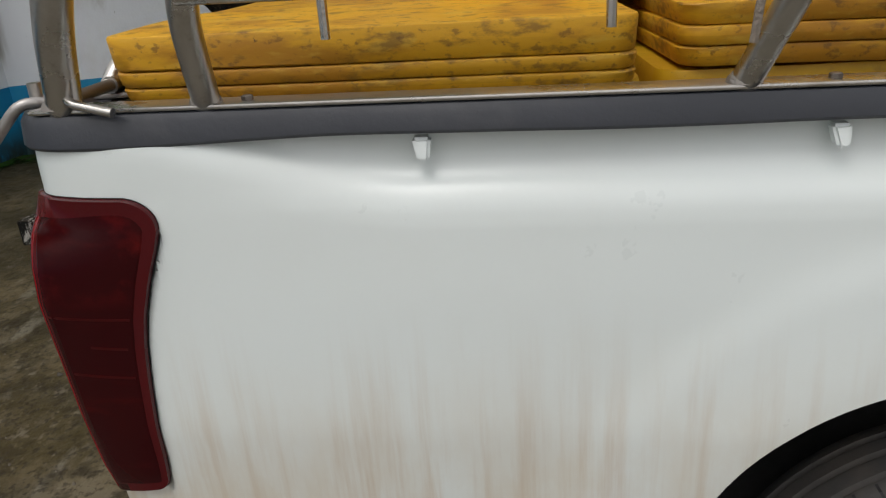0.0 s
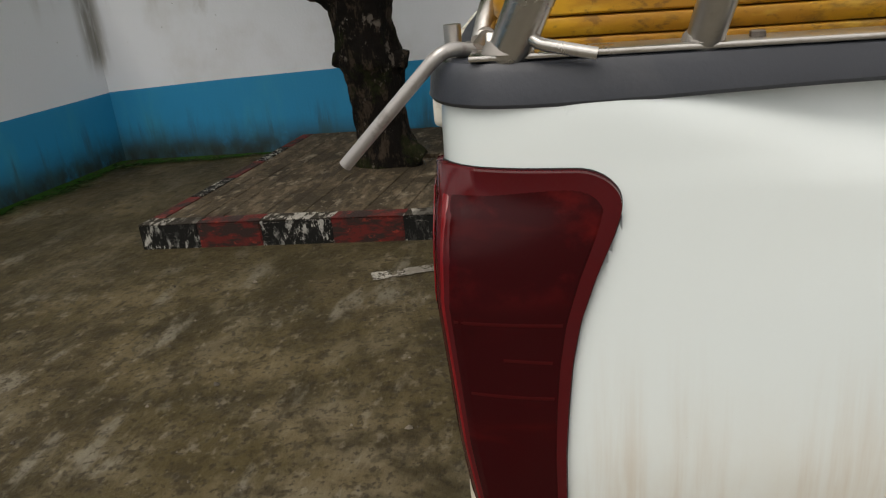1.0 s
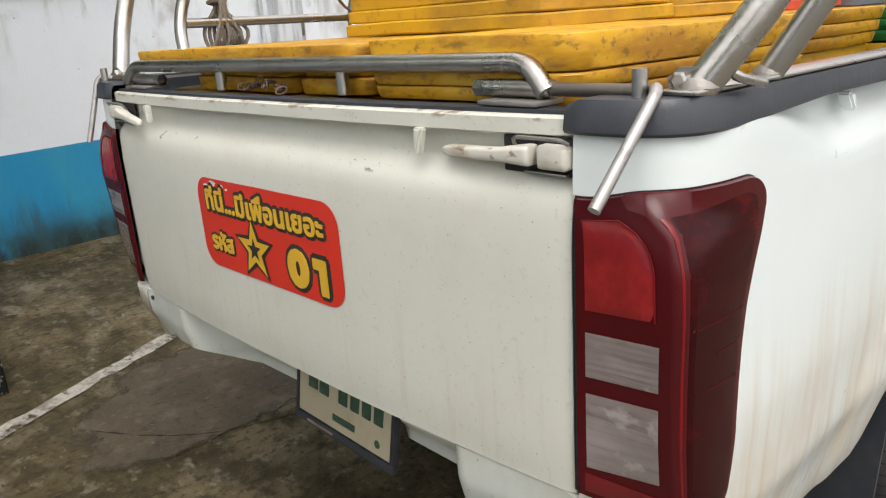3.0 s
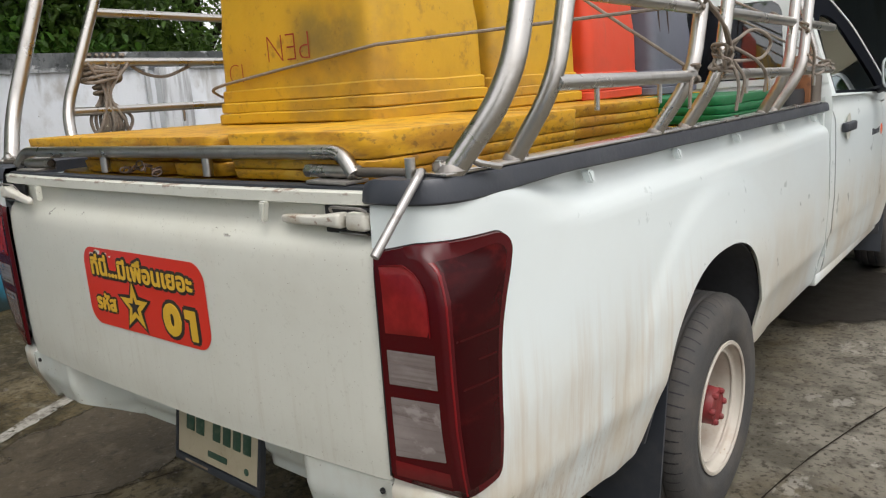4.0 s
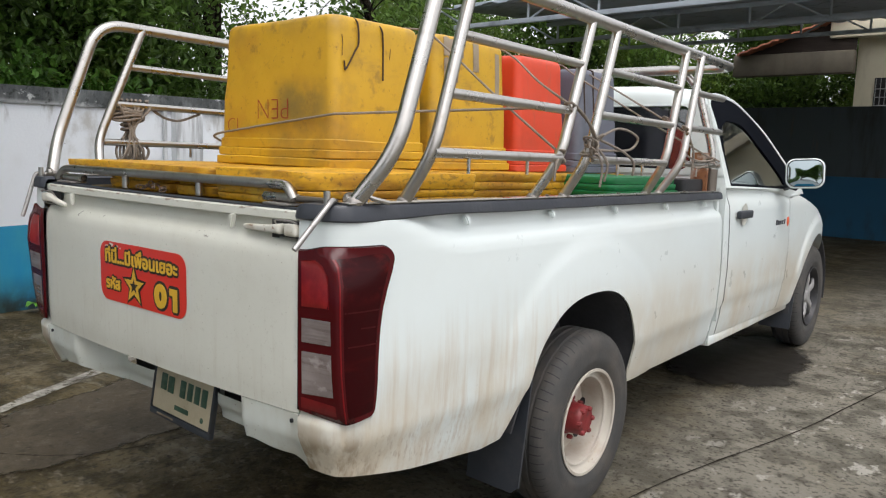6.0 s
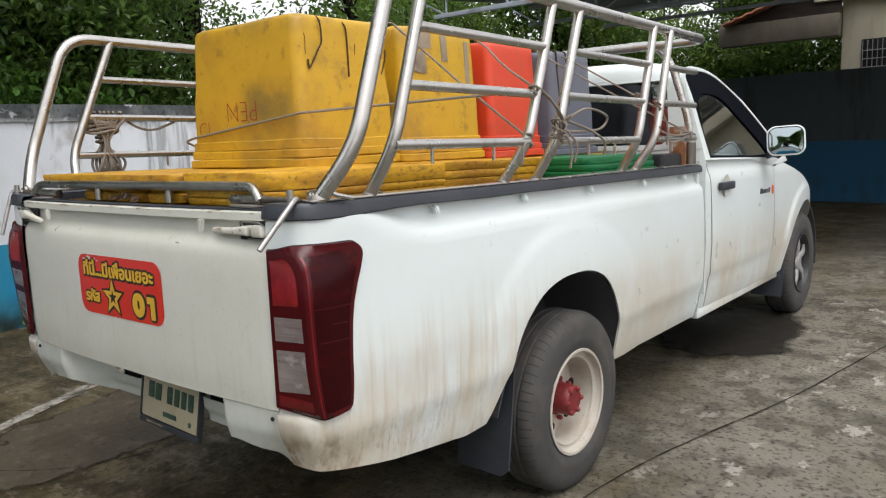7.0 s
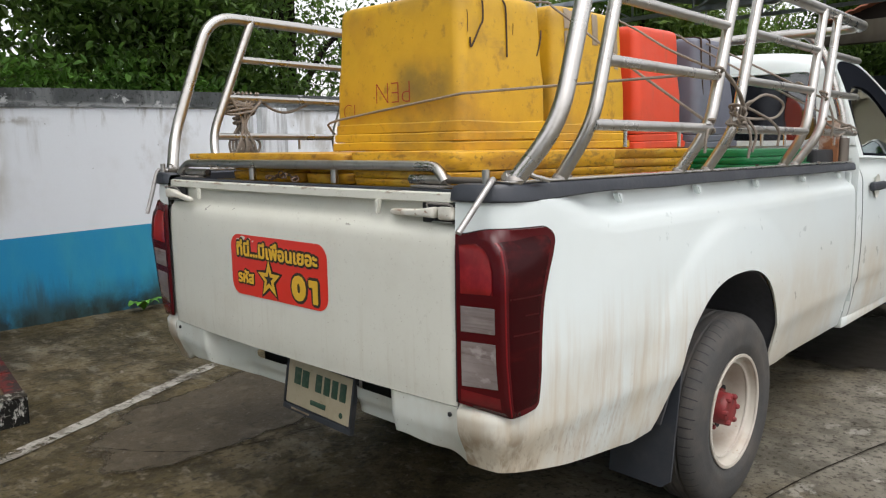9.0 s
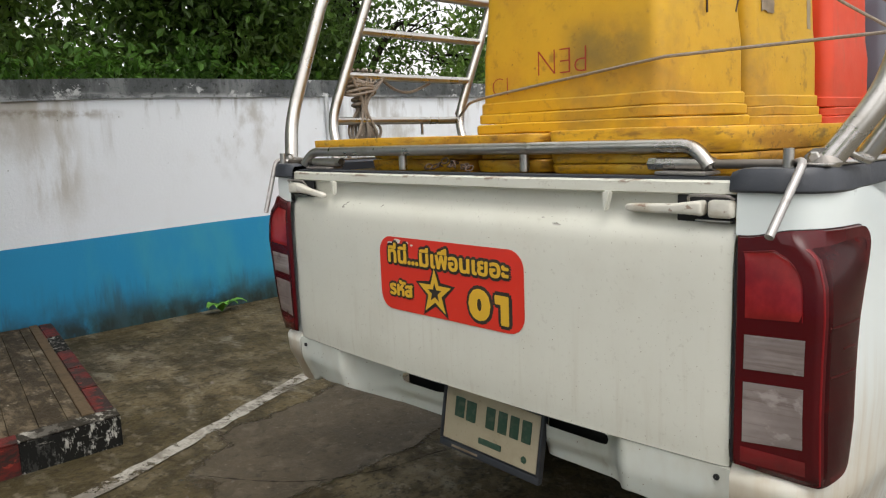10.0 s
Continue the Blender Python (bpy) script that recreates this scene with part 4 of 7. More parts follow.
def build_woods():
    """Trees and bushes beyond the yard wall."""
    spots = [(-6.3, -2.6, 4.6), (-6.6, 0.2, 5.2), (-6.2, 2.6, 4.4), (-7.0, 5.0, 5.4), (-6.4, 7.6, 4.8), (-7.2, 10.6, 5.6), (-6.6, 14.0, 5.0), (-7.4, 18.0, 6.0), (-3.6, 19.0, 5.4), (-10.5, 1.5, 7.5), (-10.8, -2.2, 7.5), (-11.0, 5.2, 7.8), (-11.0, 14.0, 7.5), (0.5, 23.0, 6.5), (4.0, -9.0, 6.0), (6.5, -8.4, 6.0)]
    for i, (x, y, h) in enumerate(spots):
        rnd = random.Random(40 + i)
        far = abs(x) > 9 or y > 12 or y < -5
        open_crown = 3.5 < y < 9 and not far
        t = thing("tree", "leafy green tree beyond the yard wall", "tree", (x, y, 0), group="trees beyond the wall")
        line = smooth_line([(0, 0, -0.05), (rnd.uniform(-0.1, 0.1), rnd.uniform(-0.1, 0.1), h * 0.3), (rnd.uniform(-0.3, 0.3), rnd.uniform(-0.3, 0.3), h * 0.6), (rnd.uniform(-0.5, 0.5), rnd.uniform(-0.5, 0.5), h * 0.9)], 6)
        part("trunk", tube(line, 0.14, 10, taper=lambda q: 0.17 - 0.12 * q), BARK, t)
        blobs = []
        for k in range(7):
            a = rnd.uniform(0, 6.28)
            r = rnd.uniform(0.5, 1.4)
            zz = h * rnd.uniform(0.5, 0.95)
            e = (r * math.cos(a), r * math.sin(a), zz)
            limb = part("limb", tube(smooth_line([line[int(len(line) * 0.4)], Vector(e) * 0.6 + Vector((0, 0, h * 0.2)), e], 5), 0.05, 7, taper=lambda q: 0.06 - 0.045 * q), BARK, t)
            if not far:
                for n in range(4):
                    d = Vector((rnd.uniform(-1, 1), rnd.uniform(-1, 1), rnd.uniform(-0.5, 0.4))) * 0.8
                    part("twig", tube(smooth_line([Vector(e) * 0.8 + Vector((0, 0, h * 0.08)), Vector(e) + d * 0.5 + Vector((0, 0, 0.1)), Vector(e) + d], 4), 0.012, 5, taper=lambda q: 0.014 - 0.01 * q), BARK, limb)
            blobs.append((*e, rnd.uniform(0.7, 1.1), rnd.uniform(0.8, 1.3), rnd.uniform(0.5, 0.9)))
        part("crown", leaf_mass(blobs, 7000 if open_crown else 22000 if not far else 11000, 0.085 if not far else 0.14, 60 + i), LEAVES, t, smooth=False, recalc=False)
    hedge = [(-5.75 + 0.35 * math.sin(k * 1.7), -3.6 + k * 1.1, 1.62 + 0.3 * math.sin(k * 2.3), 0.75, 0.8, 0.62 if k not in (8, 9, 10) else 0.45) for k in range(19)]
    south = [(-5.0 + 1.0 * k, -4.25 - 0.16 * k, 1.95 + 0.25 * math.sin(k * 1.9), 0.8, 0.6, 0.8) for k in range(8)]
    ob = part("south_bushes", leaf_mass(south, 34000, 0.085, 15), BUSH_LEAVES, None, smooth=False, recalc=False)
    tagged(ob, "bright green bushes spilling over the corner of the yard wall", "bushes", kind="stuff")
    low = [(-4.75, -3.4 + 0.7 * k, 1.62 + 0.08 * math.sin(k * 2.1) + 0.012 * k, 0.3, 0.42, 0.3) for k in range(9)]
    ob = part("low_bushes", leaf_mass(low, 9000, 0.075, 16), BUSH_LEAVES, None, smooth=False, recalc=False)
    tagged(ob, "bright green shrubs close behind the yard wall", "bushes", kind="stuff")
    ob = part("bushes", leaf_mass(hedge, 76000, 0.082, 5), LEAVES, None, smooth=False, recalc=False)
    tagged(ob, "dense green bushes behind the yard wall", "bushes", kind="stuff")
    north = [(-7.5 + 1.3 * k, 19.5 + 0.8 * math.sin(k * 2.1), 2.6 + 0.5 * math.sin(k * 1.7), 1.1, 1.0, 1.9) for k in range(9)]
    ob = part("north_thicket", leaf_mass(north, 60000, 0.105, 9), LEAVES, None, smooth=False, recalc=False)
    tagged(ob, "green trees and bushes behind the far wall", "thicket", kind="stuff")
    back = [(-9.0 + 0.5 * math.sin(k * 1.3), -4 + k * 2.0, 2.2 + 0.6 * math.sin(k * 2.9), 1.2, 1.5, 1.8) for k in range(17) if k not in (5, 6)]
    back += [(-9.6, -3.5 + 2.2 * k, 4.6 + 0.5 * math.sin(k * 1.9), 1.2, 1.5, 1.2) for k in range(-1, 4)]
    ob = part("far_thicket", leaf_mass(back, 50000, 0.15, 6), LEAVES, None, smooth=False, recalc=False)
    tagged(ob, "dark thicket deeper among the trees", "thicket", kind="stuff")


def build_wall_plant():
    plant = thing("weed", "small green weed growing at the foot of the blue wall", "plant", (-4.08, 1.33, 0))
    for k in range(6):
        a = -1.6 + k * 0.55
        ln = 0.16 + 0.03 * (k % 3)
        d = Vector((0.25 + 0.3 * math.cos(a), math.sin(a) * 0.9, 0))
        rows = []
        for i in range(6):
            t = i / 5
            w = 0.045 * math.sin(math.pi * min(1, t * 0.95 + 0.05))
            p = d * ln * t + Vector((0, 0, 0.09 * math.sin(t * 2.4)))
            s = Vector((-d.y, d.x, 0)).normalized()
            rows.append([p - s * w, p + Vector((0, 0, -0.008)), p + s * w])
        part("leaf", sheet(rows), FRESH_LEAF, plant)


def build_grit():
    """Loose grit and chips lying on the yard."""
    rnd = random.Random(19)
    bm = bmesh.new()
    for k in range(420):
        if k % 3 == 0:
            x, y = rnd.uniform(-1.6, 1.4), rnd.uniform(-1.4, 0.9)
        elif k % 3 == 1:
            x, y = rnd.uniform(-4.0, -0.2), rnd.uniform(-3.0, 2.0)
        else:
            x, y = rnd.uniform(0.9, 3.0), rnd.uniform(0.0, 6.0)
        r = rnd.uniform(0.003, 0.008) * (1.8 if rnd.random() > 0.94 else 1.0)
        top = bm.verts.new((x + rnd.uniform(-r, r) * 0.4, y + rnd.uniform(-r, r) * 0.4, r * rnd.uniform(0.5, 1.0)))
        ring = [bm.verts.new((x + r * rnd.uniform(0.6, 1.3) * math.cos(a), y + r * rnd.uniform(0.6, 1.3) * math.sin(a), -0.003)) for a in (0, 1.1, 2.2, 3.3, 4.3, 5.3)]
        for i in range(6):
            bm.faces.new((ring[i], ring[(i + 1) % 6], top))
    ob = part("grit", bm, GRIT, None, smooth=False)
    tagged(ob, "loose stone grit scattered on the concrete yard", "grit", kind="stuff")


build_ground()
build_grit()
build_ground_marks()
build_moss()
build_yard_walls()
build_back_side()
build_plinth()
build_yard_tree()
build_woods()
build_wall_plant()


# ---- the pickup ----
SIDE = [(0.718, 0.036), (0.775, 0.041), (0.815, 0.052), (0.842, 0.075), (0.857, 0.11), (0.866, 0.16), (0.871, 0.25), (0.874, 0.45), (0.875, 0.8), (0.877, 1.385), (0.875, 2.0), (0.868, 2.765)]
PLAN = [(p.x, p.y) for p in smooth_line([(x, y, 0) for x, y in SIDE], 24)]
PLAN_RUN = [0.0] + [float(v) for v in np.cumsum([math.dist(a, b) for a, b in zip(PLAN, PLAN[1:])])]
# the taillight's crest meets the bed corner at CREST_X
CREST_X = 0.808
CREST_RUN = float(np.interp(CREST_X, [q[0] for q in PLAN[:120]], PLAN_RUN[:120]))
EDGE_RUN = float(np.interp(0.2265, [q[1] for q in PLAN], PLAN_RUN))
BULGE = [(0.4, -0.06), (0.46, -0.04), (0.56, -0.02), (0.6, -0.009), (0.625, -0.002), (0.7, 0.001), (0.8, 0.006), (1.0, 0.0), (1.12, -0.008), (1.15, -0.012), (1.215, -0.015)]
SHOULDER = [(1.095, 0.0), (1.115, -0.002), (1.127, -0.005), (1.137, -0.010), (1.146, -0.017), (1.154, -0.0245), (1.161, -0.0295), (1.168, -0.0325), (1.18, -0.0345), (1.22, -0.036)]
BOTTOM = [(0.0, 0.535), (0.1, 0.523), (0.36, 0.476), (0.69, 0.43), (0.8, 0.44), (0.905, 0.61)]
ARCH_Y, ARCH_Z = 1.345, 0.45


def bed_bottom(y):
    if y < 0.905:
        return table(BOTTOM, y)
    if y < 1.75:
        d = y - ARCH_Y
        q = abs(d) / (0.455 if d < 0 else 0.4055)
        return ARCH_Z - 0.02 * smoothstep(1.55, 1.75, y) + 0.437 * max(0.0, 1 - q ** 2.4) ** (1 / 2.4)
    return table([(1.75, 0.43), (2.77, 0.425)], y)


def bulge(y, z):
    o = table(BULGE, z)
    return o * (0.3 + 0.7 * smoothstep(0.15, 0.5, y)) if z > 1.0 else o


def opening_top(x, y):
    """Upper edge of the lamp's opening in the bed corner."""
    run = float(np.interp(y, [q[1] for q in PLAN], PLAN_RUN))
    return lamp_top(min(1.0, max(0.0, 0.5 * (x - 0.7225) / (CREST_X - 0.7225) if run < CREST_RUN else 0.5 + 0.5 * (run - CREST_RUN) / (EDGE_RUN - CREST_RUN))))


def bed_place(s, z, opening=True):
    """A place on the bed's outer skin: s runs along the plan from the tailgate's edge, z is the height."""
    i = min(len(PLAN) - 2, max(0, int(s)))
    f = s - i
    (x0, y0), (x1, y1) = PLAN[i], PLAN[i + 1]
    x, y = x0 + (x1 - x0) * f, y0 + (y1 - y0) * f
    d = Vector((x1 - x0, y1 - y0)).normalized()
    nx, ny = d.y, -d.x
    o = bulge(y, z) - 0.018 * smoothstep(0.66, 0.52, z) ** 1.3 * smoothstep(0.34, 0.08, y)
    r = math.hypot((y - ARCH_Y) * 0.95, z - ARCH_Z)
    o += 0.007 * smoothstep(0.666, 0.59, r) + 0.006 * smoothstep(0.6, 0.47, r)
    e = table(LAMP_EDGE, z)
    if opening:
        o -= 0.026 * smoothstep(0.68, 0.71, z) * (1.0 if z < opening_top(x, y) - 0.001 else 0.0) * smoothstep(e + 0.001, e - 0.009, y)
    on = smoothstep(0.17, 0.56, y)
    o += table(SHOULDER, z - 0.075 * (1 - on)) * min(1.0, 0.3 + on)
    return x + nx * o, y + ny * o, z


def flip(bm, sx):
    if sx < 0:
        for v in bm.verts:
            v.co.x = -v.co.x
    return bm


def bed_side(sx):
    cols = [i + 0.0 for i in range(0, 24 * 7, 3)]
    ys = [p[1] for p in PLAN]
    want = list(np.arange(0.47, 0.86, 0.0195)) + list(np.arange(0.87, 0.98, 0.012)) + list(np.arange(0.99, 1.67, 0.02)) + list(np.arange(1.67, 1.763, 0.008)) + list(np.arange(1.78, 2.1, 0.02)) + list(np.arange(2.12, 2.76, 0.08)) + [2.764]
    cols = sorted(set(cols + [float(i) for i in range(60, 168) if 0.12 < ys[i] < 0.26]))
    cols = [c for c in cols if ys[int(c)] < 0.46] + [float(np.interp(w, ys[60:], range(60, len(ys)))) for w in want]
    grid = []
    for c in cols:
        i = min(len(PLAN) - 2, int(c))
        y = bed_place(c, 0.9)[1]
        zb = bed_bottom(y)
        zt = opening_top(*PLAN[i])
        zs = [1.215 + (zt + 0.0005 - 1.215) * k / 26 for k in range(27)] + [zt - 0.002]
        zs += [zt - 0.002 + (0.9 - zt + 0.002) * k / 14 for k in range(1, 15)] + [0.9 + (zb - 0.9) * k / 22 for k in range(1, 23)]
        colm = [Vector(bed_place(c, z)) for z in zs]
        inner = colm[-1].copy()
        inner.x -= 0.008 if 0.9 < y < 1.76 else 0.02
        inner.y += 0.03 if y < 0.06 else 0
        colm.append(inner + Vector((0, 0, 0.004)))
        grid.append(colm)
    return flip(sheet(grid), sx)


LAMP_EDGE = [(0.66, 0.15), (0.70, 0.163), (0.75, 0.167), (0.82, 0.168), (0.88, 0.172), (0.93, 0.177), (0.98, 0.186), (1.03, 0.202), (1.08, 0.222), (1.12, 0.234), (1.16, 0.24)]
RIDGE = [(0.66, 0.857, 0.084), (0.697, 0.858, 0.078), (0.735, 0.86, 0.068), (0.82, 0.861, 0.056), (0.92, 0.863, 0.049), (1.0, 0.866, 0.0435), (1.05, 0.862, 0.0455), (1.072, 0.856, 0.047), (1.09, 0.8495, 0.0482), (1.1, 0.8445, 0.049), (1.11, 0.8385, 0.05), (1.121, 0.828, 0.0517), (1.13, 0.811, 0.0535), (1.156, 0.8, 0.0545)]


def lamp_place(u, z, lift):
    """u from 0 at the tailgate to 1 at the wing; the crease between rear and side face is at 0.5."""
    ridge = Vector((table([r[:2] for r in RIDGE], z), table([(r[0], r[2]) for r in RIDGE], z)))
    inner = Vector((0.7225, 0.0365))
    ye = table(LAMP_EDGE, z)
    outer = Vector((float(np.interp(ye, [p[1] for p in PLAN[60:]], [p[0] for p in PLAN[60:]])) + bulge(ye, z) + 0.001, ye))
    if u < 0.5:
        p = inner.lerp(ridge, u * 2)
        n = Vector((0.06, -1))
    else:
        t = u * 2 - 1
        p = ridge.lerp(outer, t)
        p.x += 0.004 * math.sin(math.pi * t)
        n = Vector((1, -0.05))
    if abs(u - 0.5) < 0.045:
        t = (u - 0.455) / 0.09
        a, b = inner.lerp(ridge, 0.91), ridge.lerp(outer, 0.09)
        p = a * (1 - t) ** 2 + ridge * (2 * t * (1 - t)) + b * t * t
        n = Vector((0.06, -1)).lerp(Vector((1, -0.05)), t)
    n.normalize()
    rise = smoothstep(lamp_top(u) - 0.045, lamp_top(u) - 0.004, z)
    if rise > 0:
        # the lamp's upper edge lies in the rounded skin of the bed corner
        plan_y = [q[1] for q in PLAN]
        if u < 0.5:
            at = float(np.interp(0.7225 + 2 * (CREST_X - 0.7225) * max(0.0, u), [q[0] for q in PLAN[:120]], range(120)))
        else:
            edge = float(np.interp(ye, plan_y, PLAN_RUN))
            at = float(np.interp(CREST_RUN + (edge - CREST_RUN) * (2 * u - 1), PLAN_RUN, range(len(PLAN))))
        x, y, _ = bed_place(at, z, False)
        p = p.lerp(Vector((x, y)), rise)
    return Vector((p.x + n.x * lift, p.y + n.y * lift, z))


def lamp_top(u):
    t = min(1.0, max(0.0, (u - 0.87) / 0.13))
    return 1.128 + 0.015 * smoothstep(0.05, 0.6, u) - 0.05 * (1 - math.sqrt(max(0.0, 1 - t * t)))


def lamp_bottom(u):
    t = max(0.0, (u - 0.9) / 0.1)
    return 0.708 - 0.022 * min(1.0, u / 0.5) + 0.012 * max(0.0, u - 0.5) / 0.5 + 0.02 * (1 - math.sqrt(max(0.0, 1 - t * t)))


def lamp_sheet(us, v0, v1, lift, nv=24, edge=False):
    """A piece of the lamp between heights given as shares v of its outline, or plain heights above 1/2 m."""
    rows = []
    for j in range(nv + 1):
        row = []
        for u in us:
            lo, hi = lamp_bottom(u), lamp_top(u)
            a = v0 if v0 > 0.5 else lo + v0
            b = v1 if v1 > 0.5 else hi - v1
            f = 0.004 if edge and j == 1 else 0.996 if edge and j == nv - 1 else j / nv
            k = lift
            if edge and (j in (0, nv) or u in (us[0], us[-1])):
                k = 0.0
            row.append(lamp_place(u, a + (b - a) * f, k))
        rows.append(row)
    return sheet(rows)


def spread(a, b, n):
    out = [a + (b - a) * k / n for k in range(n + 1)]
    if a < 0.5 < b:
        out = sorted(set([round(v, 5) for v in out] + [0.46, 0.47, 0.48, 0.49, 0.5, 0.51, 0.52, 0.53, 0.54]))
    if b > 0.9:
        out = sorted(set(out + [0.92, 0.94, 0.955, 0.97, 0.98, 0.987, 0.993, 0.997, b]))
        out = [v for v in out if v <= b]
    return out


def build_taillight(sx, truck):
    lamp = part("taillight", flip(lamp_sheet(spread(0.0, 1.0, 48), 0.0, 0.0, 0.009, 30, True), sx), LAMP_RED, truck, "dark red wraparound taillight", angle=75, raked=True)
    seal = spread(-0.012, 1.0, 44) + [0.995, 0.9975, 0.999, 1.003]
    seal = sorted(set(seal))
    part("lamp_seal", flip(lamp_sheet(seal, -0.0015, -0.0014, 0.0015, 24), sx), PLAIN_BLACK, lamp, raked=True)
    us = [u for u in spread(0.5, 1.0, 60) if 0.522 < u < 0.955]
    rows = []
    for j in range(31):
        row = []
        for u in us:
            t = max(0.0, (u - 0.83) / (0.955 - 0.83))
            hi, lo = lamp_top(u) - 0.013 - 0.02 * (1 - math.sqrt(max(0.0, 1 - t * t))), lamp_bottom(u) + 0.012
            row.append(lamp_place(u, lo + (hi - lo) * j / 30, 0.0086 if j in (0, 30) or u in (us[0], us[-1]) else 0.0102))
        rows.append(row)
    part("side_lens", flip(sheet(rows), sx), LAMP_SMOKE, lamp, "smoked dark red side lens", angle=75, raked=True)
    # added strip: light in the translucent crest is painted as brighter red
    rows = []
    for j in range(37):
        f = j / 36
        wide = 0.011 + 0.01 * smoothstep(0.86, 0.97, f)
        row = []
        for k in range(7):
            u = 0.5 + wide * k / 6
            lo, hi = lamp_bottom(u) + 0.006, lamp_top(u) - 0.012
            row.append(lamp_place(u, lo + (hi - lo) * f, 0.0098 if 0 < k < 6 else 0.0088))
        rows.append(row)
    part("edge_strip", flip(sheet(rows), sx), LAMP_STRIP, lamp, "bright red strip standing for light in the lamp's corner", angle=75, raked=True)
    rear = lamp_sheet(spread(0.025, 0.47, 18), 0.011, 0.011, 0.0094, 20)
    part("rear_lens", flip(rear, sx), LAMP_RED, lamp, "wine red rear lens", angle=75, raked=True)
    rows = []
    for j in range(15):
        z = 0.985 + 0.117 * j / 14
        right = 0.405 - 0.09 * max(0.0, (z - 1.045) / 0.057) ** 2.5 - 0.03 * max(0.0, (1.0 - z) / 0.02)
        rows.append([lamp_place(0.07 + (right - 0.07) * k / 10, z + 0.006 * (k / 10), 0.0115 if 0 < k < 10 and 0 < j < 14 else 0.0102) for k in range(11)])
    part("brake_lens", flip(sheet(rows), sx), LAMP_BRIGHT, lamp, "bright red brake lens", angle=60, raked=True)
    rim = [lamp_place(0.07 + (0.405 - 0.09 * max(0.0, (z - 1.045) / 0.057) ** 2.5 - 0.07) * k, z + 0.006 * k, 0.0112) for z, k in [(1.102, q / 6) for q in range(7)] + [(1.102 - 0.117 * q / 10, 1.0) for q in range(1, 11)]]
    part("lens_bead", flip(tube(rim, 0.0011, 6), sx), LAMP_STRIP, lamp, "thin bright bead round the brake lens", raked=True)
    for z0, z1 in ((0.892, 0.955), (0.755, 0.868)):
        n = 24
        rows = [[lamp_place(0.07 + 0.355 * k / 10, z0 + (z1 - z0) * j / n + 0.005 * (k / 10), (0.0106 + 0.0007 * abs(math.sin(j * 0.9)) * (1 if (j // 5) % 2 else 0.25)) if 0 < k < 10 and 0 < j < n else 0.0102) for k in range(11)] for j in range(n + 1)]
        part("clear_lens", flip(sheet(rows), sx), LAMP_CLEAR, lamp, "clear ribbed lamp lens", angle=60, raked=True)
    rows = [[lamp_place(0.06 + 0.38 * k / 10, 0.716 - 0.008 * k / 10 + 0.03 * j / 4, 0.0112 if 0 < k < 10 and 0 < j < 4 else 0.0102) for k in range(11)] for j in range(5)]
    part("reflector", flip(sheet(rows), sx), LAMP_REFLECTOR, lamp, "dark red reflector strip", angle=40, raked=True)
    for z, reach in ((0.981, 0.4), (0.893, 0.37), (0.937, 0.2)):
        rows = [[lamp_place(0.535 + (0.4 - reach) * 0.9 + reach * k / 8, z + dz - 0.003 * k / 8, 0.0105 + 0.0003 * (dz == 0.002)) for k in range(9)] for dz in (0.0, 0.002, 0.004)]
        part("divider", flip(sheet(rows), sx), LAMP_DIVIDER, lamp, "thin red line in the side lens", raked=True)


def tail_y(x, z):
    y = 0.036 * (x / 0.718) ** 2
    y += 0.026 * smoothstep(1.12, 1.172, z) - 0.022 * smoothstep(1.199, 1.206, z)
    y += 0.005 * smoothstep(0.76, 0.69, z) + 0.006 * smoothstep(1.06, 1.15, z)
    return y


